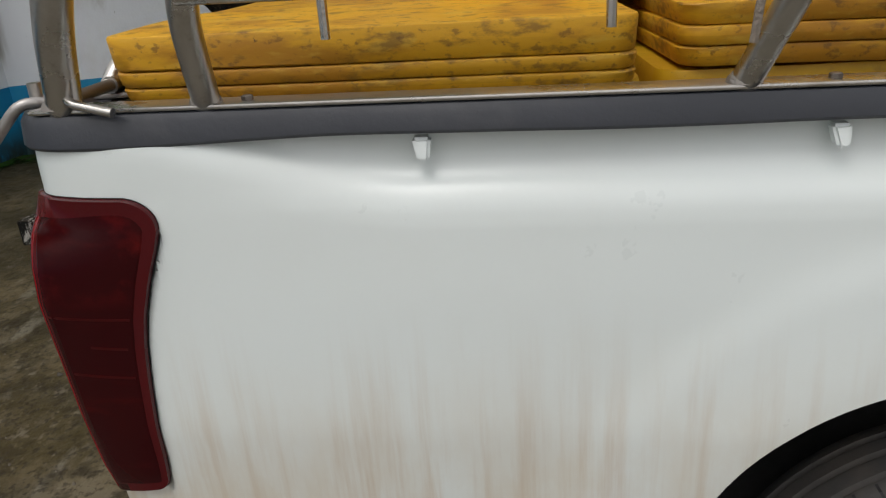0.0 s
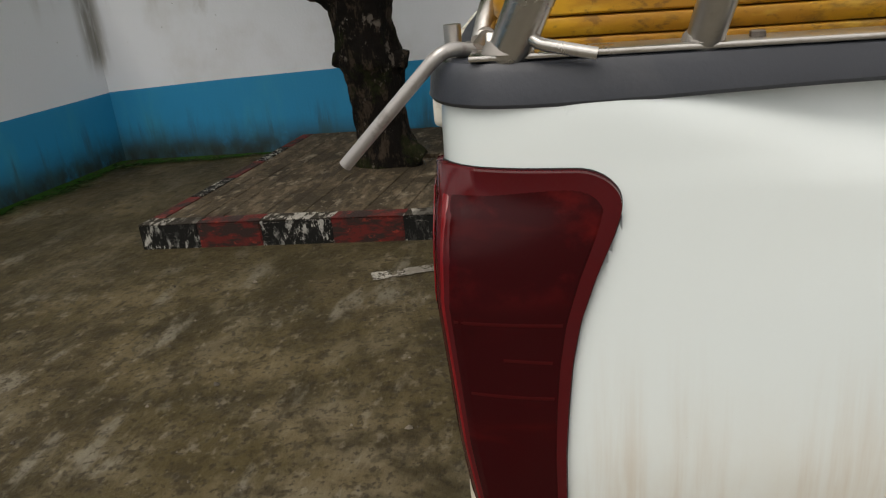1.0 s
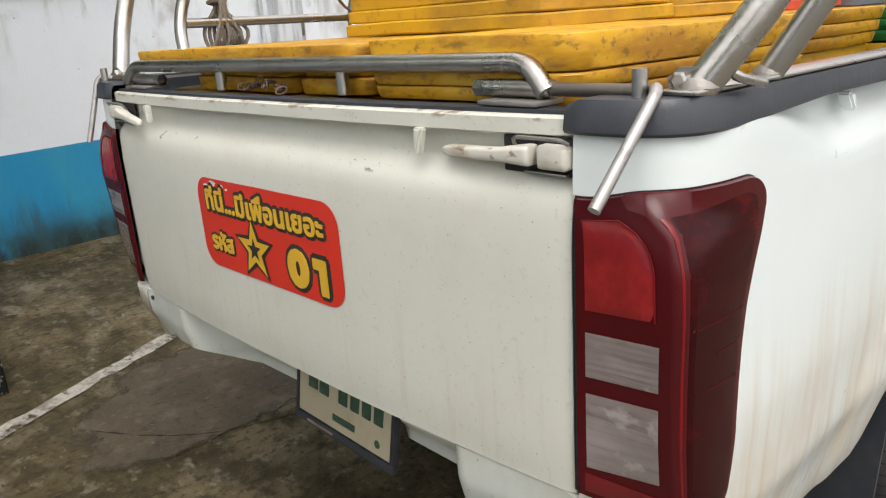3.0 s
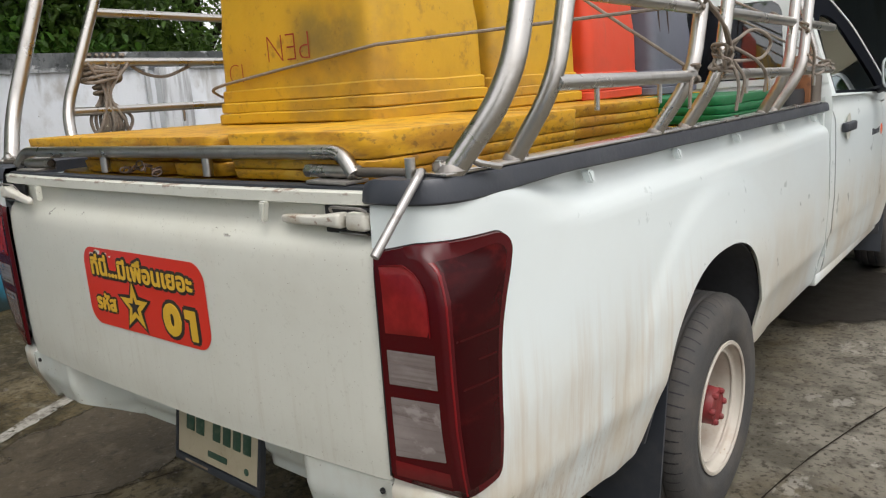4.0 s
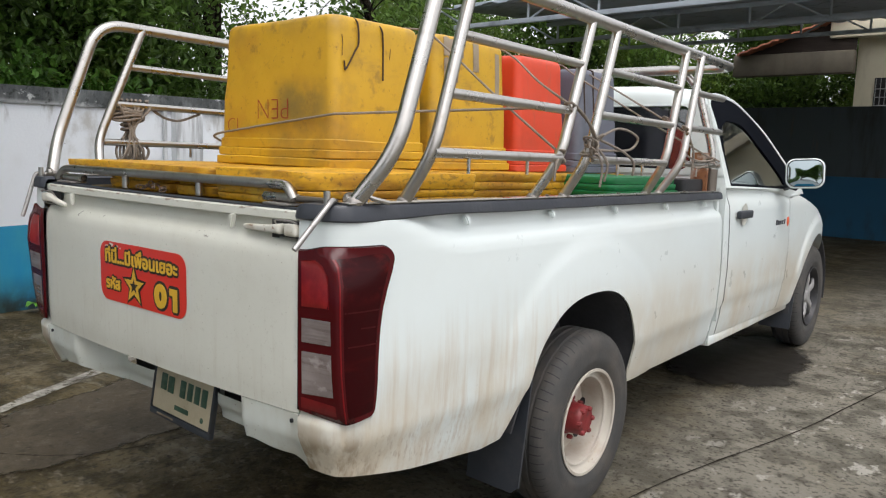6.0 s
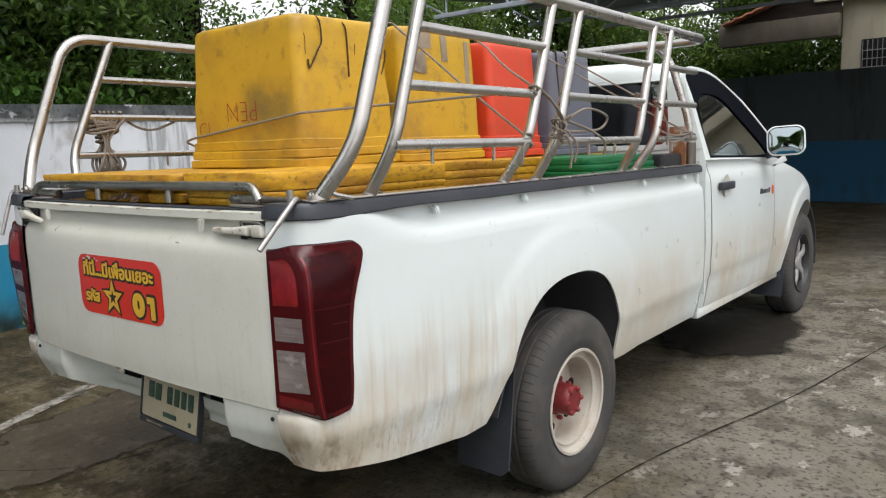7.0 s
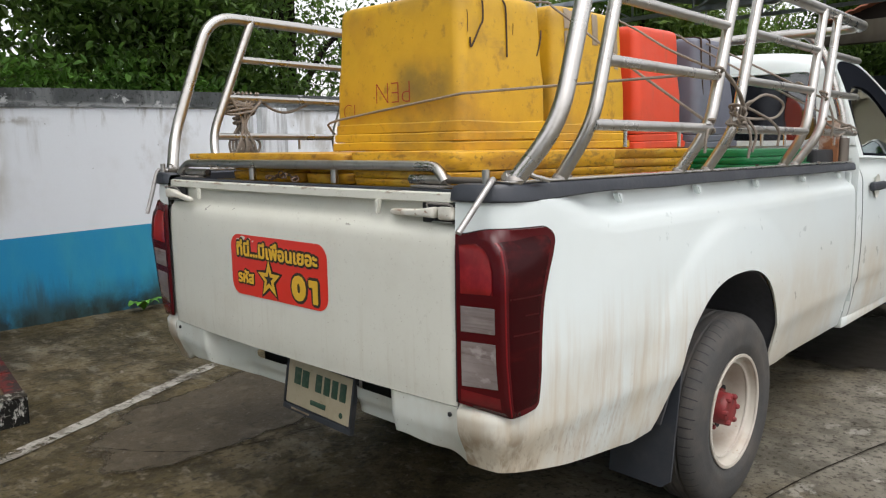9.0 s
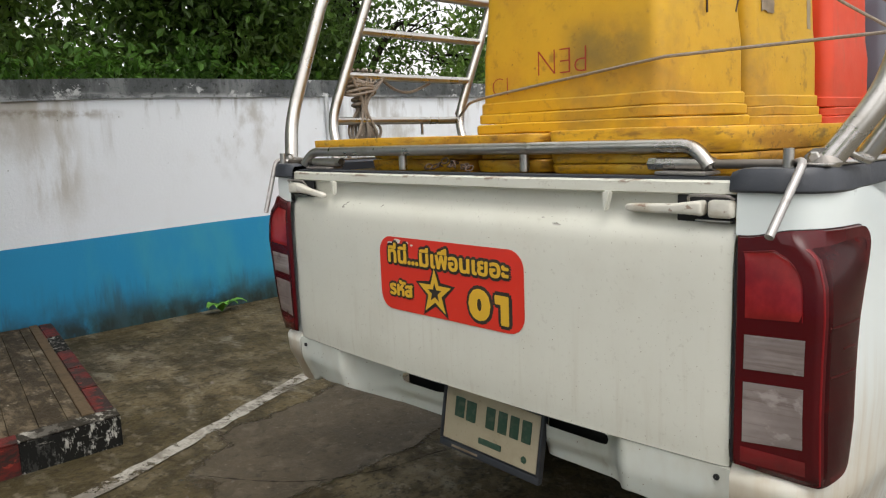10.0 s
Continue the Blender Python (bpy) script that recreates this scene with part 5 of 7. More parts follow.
def build_tailgate(truck):
    zs = [0.697, 0.70, 0.715, 0.74, 0.78, 0.84, 0.92, 1.0, 1.06, 1.1, 1.12, 1.135, 1.145, 1.15, 1.156, 1.162, 1.168, 1.18, 1.195, 1.2, 1.203, 1.206, 1.214, 1.222, 1.226]
    xs = [-0.713, -0.708] + list(np.linspace(-0.69, 0.69, 41)) + [0.708, 0.713]
    grid = []
    for x in xs:
        e = 0.006 * smoothstep(0.703, 0.713, abs(x))
        col = [(x, tail_y(x, zs[0]) + 0.035 + e, zs[0])] + [(x, tail_y(x, z) + e, z) for z in zs]
        col += [(x, tail_y(x, 1.226) + 0.012, 1.229), (x, tail_y(x, 1.226) + 0.06, 1.229), (x, tail_y(x, 1.226) + 0.06, 0.75)]
        grid.append(col)
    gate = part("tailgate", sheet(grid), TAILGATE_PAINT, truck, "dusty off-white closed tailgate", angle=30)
    strip = [[(x, tail_y(x, 1.226) + dy, z) for dy, z in ((0.014, 1.2295), (0.014, 1.2345), (0.05, 1.2345), (0.05, 1.2295))] for x in np.linspace(-0.7, 0.7, 20)]
    part("top_strip", sheet(strip), BLACK_PLASTIC, gate, "dark strip along the tailgate top")
    for sx in (-1, 1):
        swing = 0.0 if sx > 0 else 0.022
        lever = []
        for x, mid, half, deep in ((0.497, 1.1745, 0.003, 0.004), (0.502, 1.1745, 0.0065, 0.007), (0.515, 1.175, 0.0085, 0.0095), (0.56, 1.1755, 0.0088, 0.0105), (0.6, 1.1768, 0.009, 0.011), (0.625, 1.1785, 0.0112, 0.0125), (0.65, 1.18, 0.0135, 0.014), (0.658, 1.18, 0.0135, 0.014), (0.6605, 1.18, 0.011, 0.011)):
            y = 0.034 - swing * (0.66 - x) / 0.16
            drop = -0.012 * (0.66 - x) / 0.16 if sx < 0 else 0.0
            lever.append([(x, y + deep * c, mid + drop + half * w) for c, w in round_rect(1.0, 1.0, 0.55, 4)])
        lv = sheet([r + r[:1] for r in lever])
        bmesh.ops.remove_doubles(lv, verts=lv.verts, dist=0.00005)
        bmesh.ops.holes_fill(lv, edges=[e for e in lv.edges if e.is_boundary])
        part("latch_lever", flip(lv, sx), LEVER_PAINT, gate, "grubby white latch lever", angle=60)
        # solid black plate in place of the shade inside the latch opening
        part("latch_recess", flip(box(0.6, 0.712, 0.046, 0.052, 1.153, 1.2015, 0.002), sx), PLAIN_BLACK, gate, "black plate standing for the shade in the latch opening")
        part("latch_plate", flip(box(0.668, 0.715, 0.027, 0.05, 1.163, 1.195, 0.007, 3), sx), LEVER_PAINT, gate, "white latch housing")
        part("latch_ledge", flip(box(0.64, 0.708, 0.038, 0.05, 1.1545, 1.158, 0.001), sx), STEEL, gate, "thin metal ledge under the latch")
        part("latch_clip", flip(tube(filleted([(0.628, 0.04, 1.186), (0.63, 0.03, 1.2), (0.642, 0.026, 1.2035), (0.71, 0.026, 1.2035), (0.716, 0.034, 1.197)], 0.008), 0.0026, 6), sx), WELD, gate, "bent wire clip over the latch")
        hk = outline([(0.454, 1.206), (0.474, 1.206), (0.463, 1.166), (0.456, 1.167)], 0.014)
        for v in hk.verts:
            v.co.y += 0.012
        bmesh.ops.bevel(hk, geom=hk.edges[:], offset=0.003, segments=2, affect="EDGES")
        part("tie_hook", flip(hk, sx), TAILGATE_PAINT, gate)


def build_sticker(truck):
    def wrap(bm, lift):
        for v in bm.verts:
            v.co.y += tail_y(v.co.x, v.co.z) - lift
        return bm
    c = Vector((0.002, 0, 0.969))
    rows = []
    for k in range(49):
        x = -0.252 * math.cos(math.pi * k / 48)
        r = 0.045
        q = max(0.0, abs(x) - (0.252 - r))
        h = 0.098 - r + math.sqrt(max(0.0, r * r - q * q))
        rows.append([(c.x + x, 0, c.z + h * (2 * j / 6 - 1) + 0.004 * x) for j in range(7)])
    st = part("sticker", wrap(sheet(rows), 0.0015), STICKER, truck, "red sticker with black-edged yellow lettering and a star")

    def numeral_one(s):
        w = bmesh.new()
        w.faces.new([w.verts.new((a * s, 0, (b - 0.36) * s)) for a, b in ((-0.02, 0), (0.17, 0), (0.17, 0.72), (-0.2, 0.72), (-0.2, 0.54), (-0.02, 0.54))])
        return w

    def put(body, size, x, z, sx, bold, rim):
        for mat, reach, lift in ((STICKER_BLACK, rim, 0.0016), (STICKER_YELLOW, bold, 0.0034)):
            whole = bmesh.new()
            spots = [(0, 0)] + [(math.cos(a) * f, math.sin(a) * f) for f in ((1.0, 0.5) if reach > 0.004 else (1.0,)) for a in (k * math.pi / 5 for k in range(10))]
            for n, (dx, dz) in enumerate(spots):
                w = words(body, size) if body != "1" else numeral_one(size)
                for v in w.verts:
                    v.co.x = v.co.x * sx + x + dx * reach
                    v.co.z += z + dz * reach
                    v.co.y -= 0.00003 * n
                join(whole, w)
            part("lettering", wrap(whole, lift), mat, st, smooth=False, recalc=False)
    rnd = random.Random(5)
    for px, pz, pr in ((-0.205, 1.049, 0.012), (-0.175, 1.055, 0.016), (-0.14, 1.053, 0.011), (-0.118, 1.049, 0.007), (-0.19, 1.038, 0.006)):
        s = bmesh.new()
        s.faces.new([s.verts.new((px + pr * rnd.uniform(0.6, 1.1) * math.cos(a), 0, pz + 0.4 * pr * rnd.uniform(0.5, 1.2) * math.sin(a))) for a in np.linspace(0, 2 * math.pi, 15)[:-1]])
        part("peeled_spot", wrap(s, 0.0022), PEEL, st, "peeled white spot", smooth=False)
    put("ที่นี่...มีเพื่อนเยอะ", 0.058, -0.002, 1.017, 1.14, 0.002, 0.0095)
    put("รหัส", 0.05, -0.165, 0.927, 1.12, 0.002, 0.008)
    put("0", 0.09, 0.118, 0.923, 1.4, 0.0075, 0.0165)
    put("1", 0.09, 0.19, 0.923, 1.1, 0.003, 0.012)
    for mat, r, lift in ((STICKER_BLACK, 0.076, 0.0028), (STICKER_YELLOW, 0.062, 0.0042), (STICKER_BLACK, 0.026, 0.0048)):
        s = bmesh.new()
        vs = []
        for k in range(10):
            a = radians(90 + 36 * k)
            q = r if k % 2 == 0 else r * (0.46 if r > 0.07 else 0.4)
            vs.append(s.verts.new((-0.035 + q * math.cos(a), 0, 0.935 + q * math.sin(a))))
        s.faces.new(vs)
        part("star", wrap(s, lift), mat, st, smooth=False)


SLOTS = ((-0.348, -0.15, 0.612, 0.0145), (0.19, 0.378, 0.619, 0.0145))


def valance_low(x):
    a = abs(x)
    outer = 0.576 - 0.014 * smoothstep(0.5, 0.64, a) - 0.024 * smoothstep(0.66, 0.718, a)
    return outer + (0.519 - outer) * smoothstep(0.5, 0.385, a) + 0.1 * smoothstep(0.18, 0.14, a)


def valance_y(x, z):
    """Rear face of the valance: full at the corners, set well back beside the number plate, with a soft step between."""
    a = abs(x)
    y = 0.036 * (x / 0.718) ** 2 + 0.008 - table(BULGE, z) - 0.006 * smoothstep(0.69, 0.718, a)
    back = smoothstep(0.505, 0.375, a)
    y += (0.143 - y) * back
    y += 0.02 * smoothstep(0.575, 0.54, z) * back
    y -= 0.004 * math.exp(-((a - 0.485) / 0.02) ** 2)
    y += 0.018 * smoothstep(0.66, 0.52, z) ** 1.3 * smoothstep(0.56, 0.7, a)
    return y + 0.02 * smoothstep(0.2, 0.15, a)


def build_valance(truck):
    xs = sorted(set([round(float(v), 4) for v in np.linspace(-0.7185, 0.7185, 116)] + [round(s[0] + d, 4) for s in SLOTS for d in (0.0, 0.002, 0.005)] + [round(s[1] - d, 4) for s in SLOTS for d in (0.0, 0.002, 0.005)]))
    rows = []
    for x in xs:
        mid, half = 0.615, 0.0
        for x0, x1, zc, h in SLOTS:
            if x0 - 0.1 < x < x1 + 0.1:
                mid = zc
            if x0 < x < x1:
                q = min(x - x0, x1 - x)
                half = h * (1.0 if q > h else math.sqrt(max(0.0, 1 - (1 - q / h) ** 2)))
        lo = valance_low(x)
        zs = list(np.linspace(0.6945, mid + max(half, 0.001), 7)) + list(np.linspace(mid - max(half, 0.001), lo, 12))
        col = [(x, valance_y(x, 0.69) + 0.05, 0.695)] + [(x, valance_y(x, z), z) for z in zs]
        col += [(x, valance_y(x, lo) + 0.008, lo - 0.004), (x, valance_y(x, lo) + 0.05, lo + 0.012)]
        rows.append(col)
    bm = sheet(rows)
    gone = []
    for f in bm.faces:
        c = f.calc_center_median()
        if any(x0 < c.x < x1 and abs(c.z - zc) < 0.002 for x0, x1, zc, h in SLOTS):
            gone.append(f)
    bmesh.ops.delete(bm, geom=gone, context="FACES")
    v = part("rear_valance", bm, VALANCE_PAINT, truck, "white rear valance under the tailgate", angle=50)
    for sx in (-1, 1):
        # flat black discs stand for the dark inside of the holes
        part("bolt_hole", turned(lathe([(0.0, 0.0005), (0.0, 0.006), (0.004, 0.006)], 10), Matrix.Translation((0.692 * sx, 0.036, 0.672)) @ Matrix.Rotation(radians(90), 4, "Z")), PLAIN_BLACK, v)
        part("drain_notch", turned(lathe([(0.0, 0.0005), (0.0, 0.009), (0.006, 0.009)], 12), Matrix.Translation((0.575 * sx, 0.05, 0.576)) @ Matrix.Rotation(radians(90), 4, "Z")), PLAIN_BLACK, v)
    # black backing gives the slots their shade
    for x0, x1, zc, h in SLOTS:
        part("slot", box(x0 - 0.02, x1 + 0.02, 0.185, 0.195, zc - 0.05, zc + 0.05), PLAIN_BLACK, v, "black sheet standing for the dark depth of the valance slot")
    plate = thing_part("number_plate", outline_plate(), BLACK_PLASTIC, truck, "number plate in a black frame, tilted back")
    fr = number_matrix()
    part("plate_sheet", turned(box(-0.17, 0.17, -0.012, -0.006, -0.075, 0.075, 0.002), fr), PLATE, plate, "off-white number plate")
    for x0, x1, z0, z1 in ((-0.13, -0.094, -0.004, 0.052), (-0.086, -0.05, -0.006, 0.05), (-0.012, 0.02, -0.006, 0.052), (0.032, 0.063, -0.006, 0.052), (0.074, 0.104, -0.006, 0.052), (0.115, 0.146, -0.006, 0.052), (-0.032, 0.05, -0.054, -0.038)):
        part("lettering_bar", turned(box(x0, x1, -0.0145, -0.0118, z0, z1, 0.002), fr), PLATE_GREEN, plate)
    part("seal_dot", turned(turned(lathe([(0.0, 0.0005), (0.0, 0.009), (0.001, 0.01)], 16), Matrix.Rotation(radians(90), 4, "Z")), fr @ Matrix.Translation((0.128, -0.0125, -0.05))), PLATE_GREEN, plate)
    part("frame_mark", turned(box(-0.13, -0.03, -0.0155, -0.0138, -0.092, -0.086, 0.0005), fr), TAPE, plate, "unreadable grey line on the frame")


def number_matrix():
    return Matrix.Translation((0.012, 0.138, 0.552)) @ Matrix.Rotation(radians(-9), 4, "X") @ Matrix.Rotation(radians(1.0), 4, "Y")


def outline_plate():
    bm = box(-0.182, 0.182, -0.006, 0.006, -0.1, 0.084, 0.004)
    box(-0.182, 0.182, -0.014, 0.0, -0.1, -0.079, 0.004, bm=bm)
    box(-0.182, 0.182, -0.014, 0.0, 0.077, 0.085, 0.002, bm=bm)
    box(-0.182, -0.172, -0.014, 0.0, -0.079, 0.077, 0.002, bm=bm)
    box(0.172, 0.182, -0.014, 0.0, -0.079, 0.077, 0.002, bm=bm)
    return turned(bm, number_matrix())


def thing_part(name, bm, material, parent, label):
    return part(name, bm, material, parent, label)


def build_rail_cap(sx, truck):
    """Plastic cap on the bed side, wrapped round the rear corner."""
    line = [(0.704, 0.046), (0.75, 0.048), (0.80, 0.056), (0.836, 0.085), (0.848, 0.14), (0.848, 0.3)] + [(0.848, y) for y in np.arange(0.45, 2.7, 0.15)] + [(0.843, 2.76)]
    pts = smooth_line([(x, y, 0) for x, y in line], 4)
    rows = []
    n = len(pts)
    for i, p in enumerate(pts):
        d = (pts[min(i + 1, n - 1)] - pts[max(i - 1, 0)]).normalized()
        nm = Vector((d.y, -d.x, 0))
        low = 1.211 - 0.004 * noise.noise((p.y * 3, 1, 0)) - 0.006 * smoothstep(0.5, 0.1, p.y)
        w = 0.0025 * noise.noise((p.y * 6, 3, 0))
        prof = [(-0.01, low + 0.004), (0.012 + w, low), (0.015 + w, low + 0.004), (0.012 + w, 1.236), (0.006, 1.2455), (-0.004, 1.247), (-0.05, 1.247), (-0.056, 1.24), (-0.056, 1.2)]
        end = max(0.0, 1 - i / 3.0) ** 2
        rows.append([p + nm * (o - 0.008 * end * (o > 0)) + Vector((0, 0, z - 0.009 * end * (z > 1.23))) for o, z in prof])
    cap = part("rail_cap", flip(sheet(rows), sx), RAIL_CAP, truck, "dark grey plastic bed rail cap", raked=True)
    return cap


def build_wheel(x, y, truck, style, sx):
    r = 0.355
    w = part("wheel", lathe([(-0.1, 0.2), (-0.03, 0.19), (-0.025, 0.06), (-0.024, 0.0005)], 40), RIM_PAINT if style == "steel" else ALLOY, truck, "cream painted steel wheel" if style == "steel" else "dark alloy wheel")
    prof = [(-0.085, 0.205), (-0.1, 0.25), (-0.103, 0.29), (-0.092, 0.325), (-0.078, 0.34), (-0.06, 0.347), (-0.05, 0.348), (-0.046, 0.34), (-0.04, 0.34), (-0.036, 0.348), (-0.012, 0.348), (-0.008, 0.34), (0.0, 0.34), (0.004, 0.348),
            (0.03, 0.348), (0.034, 0.34), (0.04, 0.34), (0.044, 0.348), (0.06, 0.347), (0.078, 0.34), (0.092, 0.325), (0.1, 0.305), (0.104, 0.285), (0.102, 0.262), (0.104, 0.255), (0.1, 0.24), (0.095, 0.222), (0.085, 0.205)]
    prof = [(h * (0.88 if h < 0 else 1.0), q + 0.011 * smoothstep(0.24, 0.33, q)) for h, q in prof]
    part("tyre", lathe(prof, 120), RUBBER, w, "worn black tyre", angle=30)
    # black strips just proud of the tyre stand for shaded tread sipes
    cuts = bmesh.new()
    for k in range(66):
        a = 2 * math.pi * k / 66
        skew = 0.012 if k % 2 else 0.006
        line = ((0.047, 0.3486, 0.0), (0.062, 0.3474, 0.3), (0.079, 0.3405, 0.7), (0.0925 if k % 2 else 0.086, 0.3258 if k % 2 else 0.3335, 1.0))
        row = [[cuts.verts.new((h, (q + 0.0116) * math.cos(a + skew * t + e), (q + 0.0116) * math.sin(a + skew * t + e))) for h, q, t in line] for e in (-0.0055, 0.0055)]
        for i in range(3):
            cuts.faces.new((row[0][i], row[0][i + 1], row[1][i + 1], row[1][i]))
    tagged(part("tread", cuts, PLAIN_BLACK, w, smooth=False), kind="stuff")
    if style == "steel":
        part("rim", lathe([(0.084, 0.206), (0.094, 0.213), (0.0975, 0.2115), (0.098, 0.206), (0.09, 0.201), (0.074, 0.1985), (0.07, 0.196), (0.067, 0.19), (0.066, 0.178), (0.062, 0.174), (0.045, 0.171), (0.012, 0.168), (-0.026, 0.166), (-0.034, 0.16), (-0.032, 0.148), (-0.014, 0.135), (-0.008, 0.12), (-0.008, 0.09), (0.0, 0.07), (0.0, 0.0005)], 72), RIM_PAINT, w, "cream painted steel rim with rust marks")
        for q, h, thin in ((0.2035, 0.0935, 0.0045), (0.1765, 0.0655, 0.0055)):
            ring = [(h, q * math.cos(a), q * math.sin(a)) for a in np.linspace(0, 2 * math.pi, 61)]
            part("rim_bead", tube(ring, thin, 8, caps=False), RIM_PAINT, w)
        for k in range(6):
            a = radians(60 * k + 12)
            # black disc in place of the shade inside the vent
            part("vent_hole", turned(lathe([(0.0, 0.0005), (0.0, 0.021), (0.004, 0.021)], 14), Matrix.Translation((-0.0075, 0.123 * math.cos(a), 0.123 * math.sin(a)))), PLAIN_BLACK, w)
        part("hub_cap", lathe([(-0.01, 0.072), (0.004, 0.07), (0.008, 0.062), (0.05, 0.061), (0.07, 0.059), (0.078, 0.052), (0.08, 0.0005)], 24), HUB_RED, w, "red painted hub cover")
        for k in range(6):
            a = radians(60 * k)
            part("nut", turned(lathe([(0.0, 0.0115), (0.012, 0.011), (0.018, 0.007), (0.018, 0.0005)], 8), Matrix.Translation((0.07, 0.05 * math.cos(a), 0.05 * math.sin(a)))), HUB_RED, w)
            part("nut", turned(lathe([(0.0, 0.0105), (0.016, 0.01), (0.02, 0.006), (0.02, 0.0005)], 8), Matrix.Translation((0.003, 0.082 * math.cos(a + 0.5), 0.082 * math.sin(a + 0.5)))), HUB_RED, w)
    else:
        part("rim", lathe([(0.085, 0.206), (0.097, 0.21), (0.099, 0.206), (0.097, 0.2), (0.07, 0.19), (-0.02, 0.185)], 48), ALLOY, w)
        part("hub_cap", lathe([(0.02, 0.062), (0.07, 0.06), (0.08, 0.05), (0.083, 0.03), (0.084, 0.0005)], 24), SPOKE, w, "silver hub cover")
        for k in range(5):
            sp = loft([(0.05, 0.012, 0.027, 0.01), (0.12, 0.011, 0.021, 0.009), (0.196, 0.01, 0.027, 0.008)], 0.074, 0, 4)
            for v in sp.verts:
                v.co.x -= 0.014 * ((v.co.z - 0.12) / 0.08) ** 2
                v.co.y += 0.25 * (v.co.z - 0.05)
            part("spoke", turned(sp, Matrix.Rotation(radians(72 * k + 20), 4, "X")), SPOKE, w, "bright machined spoke")
    size = 1.0 if style == "steel" else 1.075
    w.matrix_basis = Matrix.Translation((x, y, r * size - 0.002)) @ Matrix.Scale(size, 4) @ (Matrix.Rotation(math.pi, 4, "Z") if sx < 0 else Matrix.Identity(4))


def build_cab(truck):
    plan = [(p.x, p.y) for p in smooth_line([(0.866, 2.79, 0), (0.873, 3.0, 0), (0.879, 3.6, 0), (0.882, 4.2, 0), (0.88, 4.7, 0), (0.84, 5.1, 0), (0.74, 5.3, 0), (0.5, 5.38, 0), (0.0, 5.4, 0)], 16)]
    ys = [p[1] for p in plan]
    belt = [(2.78, 1.272), (3.3, 1.262), (4.0, 1.245), (4.3, 1.21), (4.8, 1.1), (5.15, 0.98), (5.4, 0.93)]
    AY, AZ = 4.86, 0.46

    def low(y):
        d = abs(y - AY)
        if d < 0.52:
            return AZ + 0.455 * (1 - (d / 0.52) ** 1.85) ** (1 / 1.85)
        return table([(2.78, 0.455), (4.0, 0.45), (4.2, 0.434), (4.34, 0.46), (5.4, 0.46)], y)

    def place(k, z):
        i = min(len(plan) - 2, int(k))
        f = k - i
        x = plan[i][0] + (plan[i + 1][0] - plan[i][0]) * f
        y = plan[i][1] + (plan[i + 1][1] - plan[i][1]) * f
        d = Vector((plan[i + 1][0] - plan[i][0], plan[i + 1][1] - plan[i][1])).normalized()
        o = table(BULGE, z - 0.03) * 0.8 - 0.02 * smoothstep(1.16, 1.24, z)
        r = math.hypot((y - AY) * 0.95, z - AZ)
        o += 0.012 * smoothstep(0.6, 0.54, r) - 0.006 * smoothstep(0.03, 0.0, abs(z - 0.62)) * smoothstep(4.3, 4.0, y)
        return Vector((x + d.y * o, y - d.x * o, z))

    def panel(y0, y1, n):
        k0, k1 = float(np.interp(y0, ys, range(len(ys)))), float(np.interp(y1, ys, range(len(ys))))
        grid = []
        for i in range(n + 1):
            k = k0 + (k1 - k0) * i / n
            y = place(k, 0.8)[1]
            zt, zb = table(belt, y), low(y)
            col = [place(k, zt + (zb - zt) * j / 26) for j in range(27)]
            col = [col[0] + Vector((-0.03, 0, -0.01))] + col + [col[-1] + Vector((-0.06, 0, 0.01))]
            grid.append(col)
        a = [v + Vector((-0.03, 0.004, 0)) for v in grid[0]]
        b = [v + Vector((-0.03, -0.004, 0)) for v in grid[-1]]
        return sheet([a] + grid + [b])
    body = part("cab_body", panel(2.79, 2.868, 4), WHITE_PAINT, truck, "white single cab body", raked=True)
    part("rear_corner", flip(panel(2.79, 2.868, 4), -1), WHITE_PAINT, body, raked=True)
    for sx in (1, -1):
        door = part("door", flip(panel(2.875, 4.02, 26), sx), WHITE_PAINT, truck, "white closed cab door", raked=True)
        # black strips on the skin stand for the shade in the door gaps
        for y in (2.8715, 4.0235):
            k = float(np.interp(y, ys, range(len(ys))))
            seam = [[place(k, z) + Vector((0.0012, dy, 0)) for z in np.linspace(table(belt, y) - 0.02, low(y) + 0.01, 40)] for dy in ((-0.004, 0.004) if y < 3 else (-0.0012, 0.0012))]
            part("door_seal", flip(sheet(seam), sx), PLAIN_BLACK, door, raked=True)
        h = box(0.872, 0.9, 2.965, 3.175, 1.1, 1.143, 0.008, 3)
        part("door_handle", flip(h, sx), BLACK_PLASTIC, door, "black door handle", raked=True)
        part("handle_cup", flip(turned(lathe([(0, 0.0005), (0, 0.04), (0.004, 0.046)], 24), Matrix.Translation((0.876, 3.08, 1.121)) @ Matrix.Diagonal((1, 1.15, 1.35, 1))), sx), TAILGATE_PAINT, door, raked=True)
        for k, (wide, high) in enumerate(((0.034, 0.034), (0.034, 0.026), (0.03, 0.026), (0.028, 0.026), (0.03, 0.032))):
            y = 3.712 + 0.043 * k
            bar = box(0.872, 0.8825, y, y + wide, 1.03, 1.03 + high, 0.002)
            for v in bar.verts:
                v.co.y += 0.35 * (v.co.z - 1.03)
            part("door_badge", flip(bar, sx), BLACK_PLASTIC, door, "small dark badge bar", raked=True)
        part("badge_dot", flip(turned(lathe([(0.0, 0.026), (0.006, 0.025), (0.008, 0.02), (0.008, 0.0005)], 20), Matrix.Translation((0.876, 3.982, 1.044)) @ Matrix.Diagonal((1, 1, 1.25, 1))), sx), ORANGE, door, "small orange badge", raked=True)
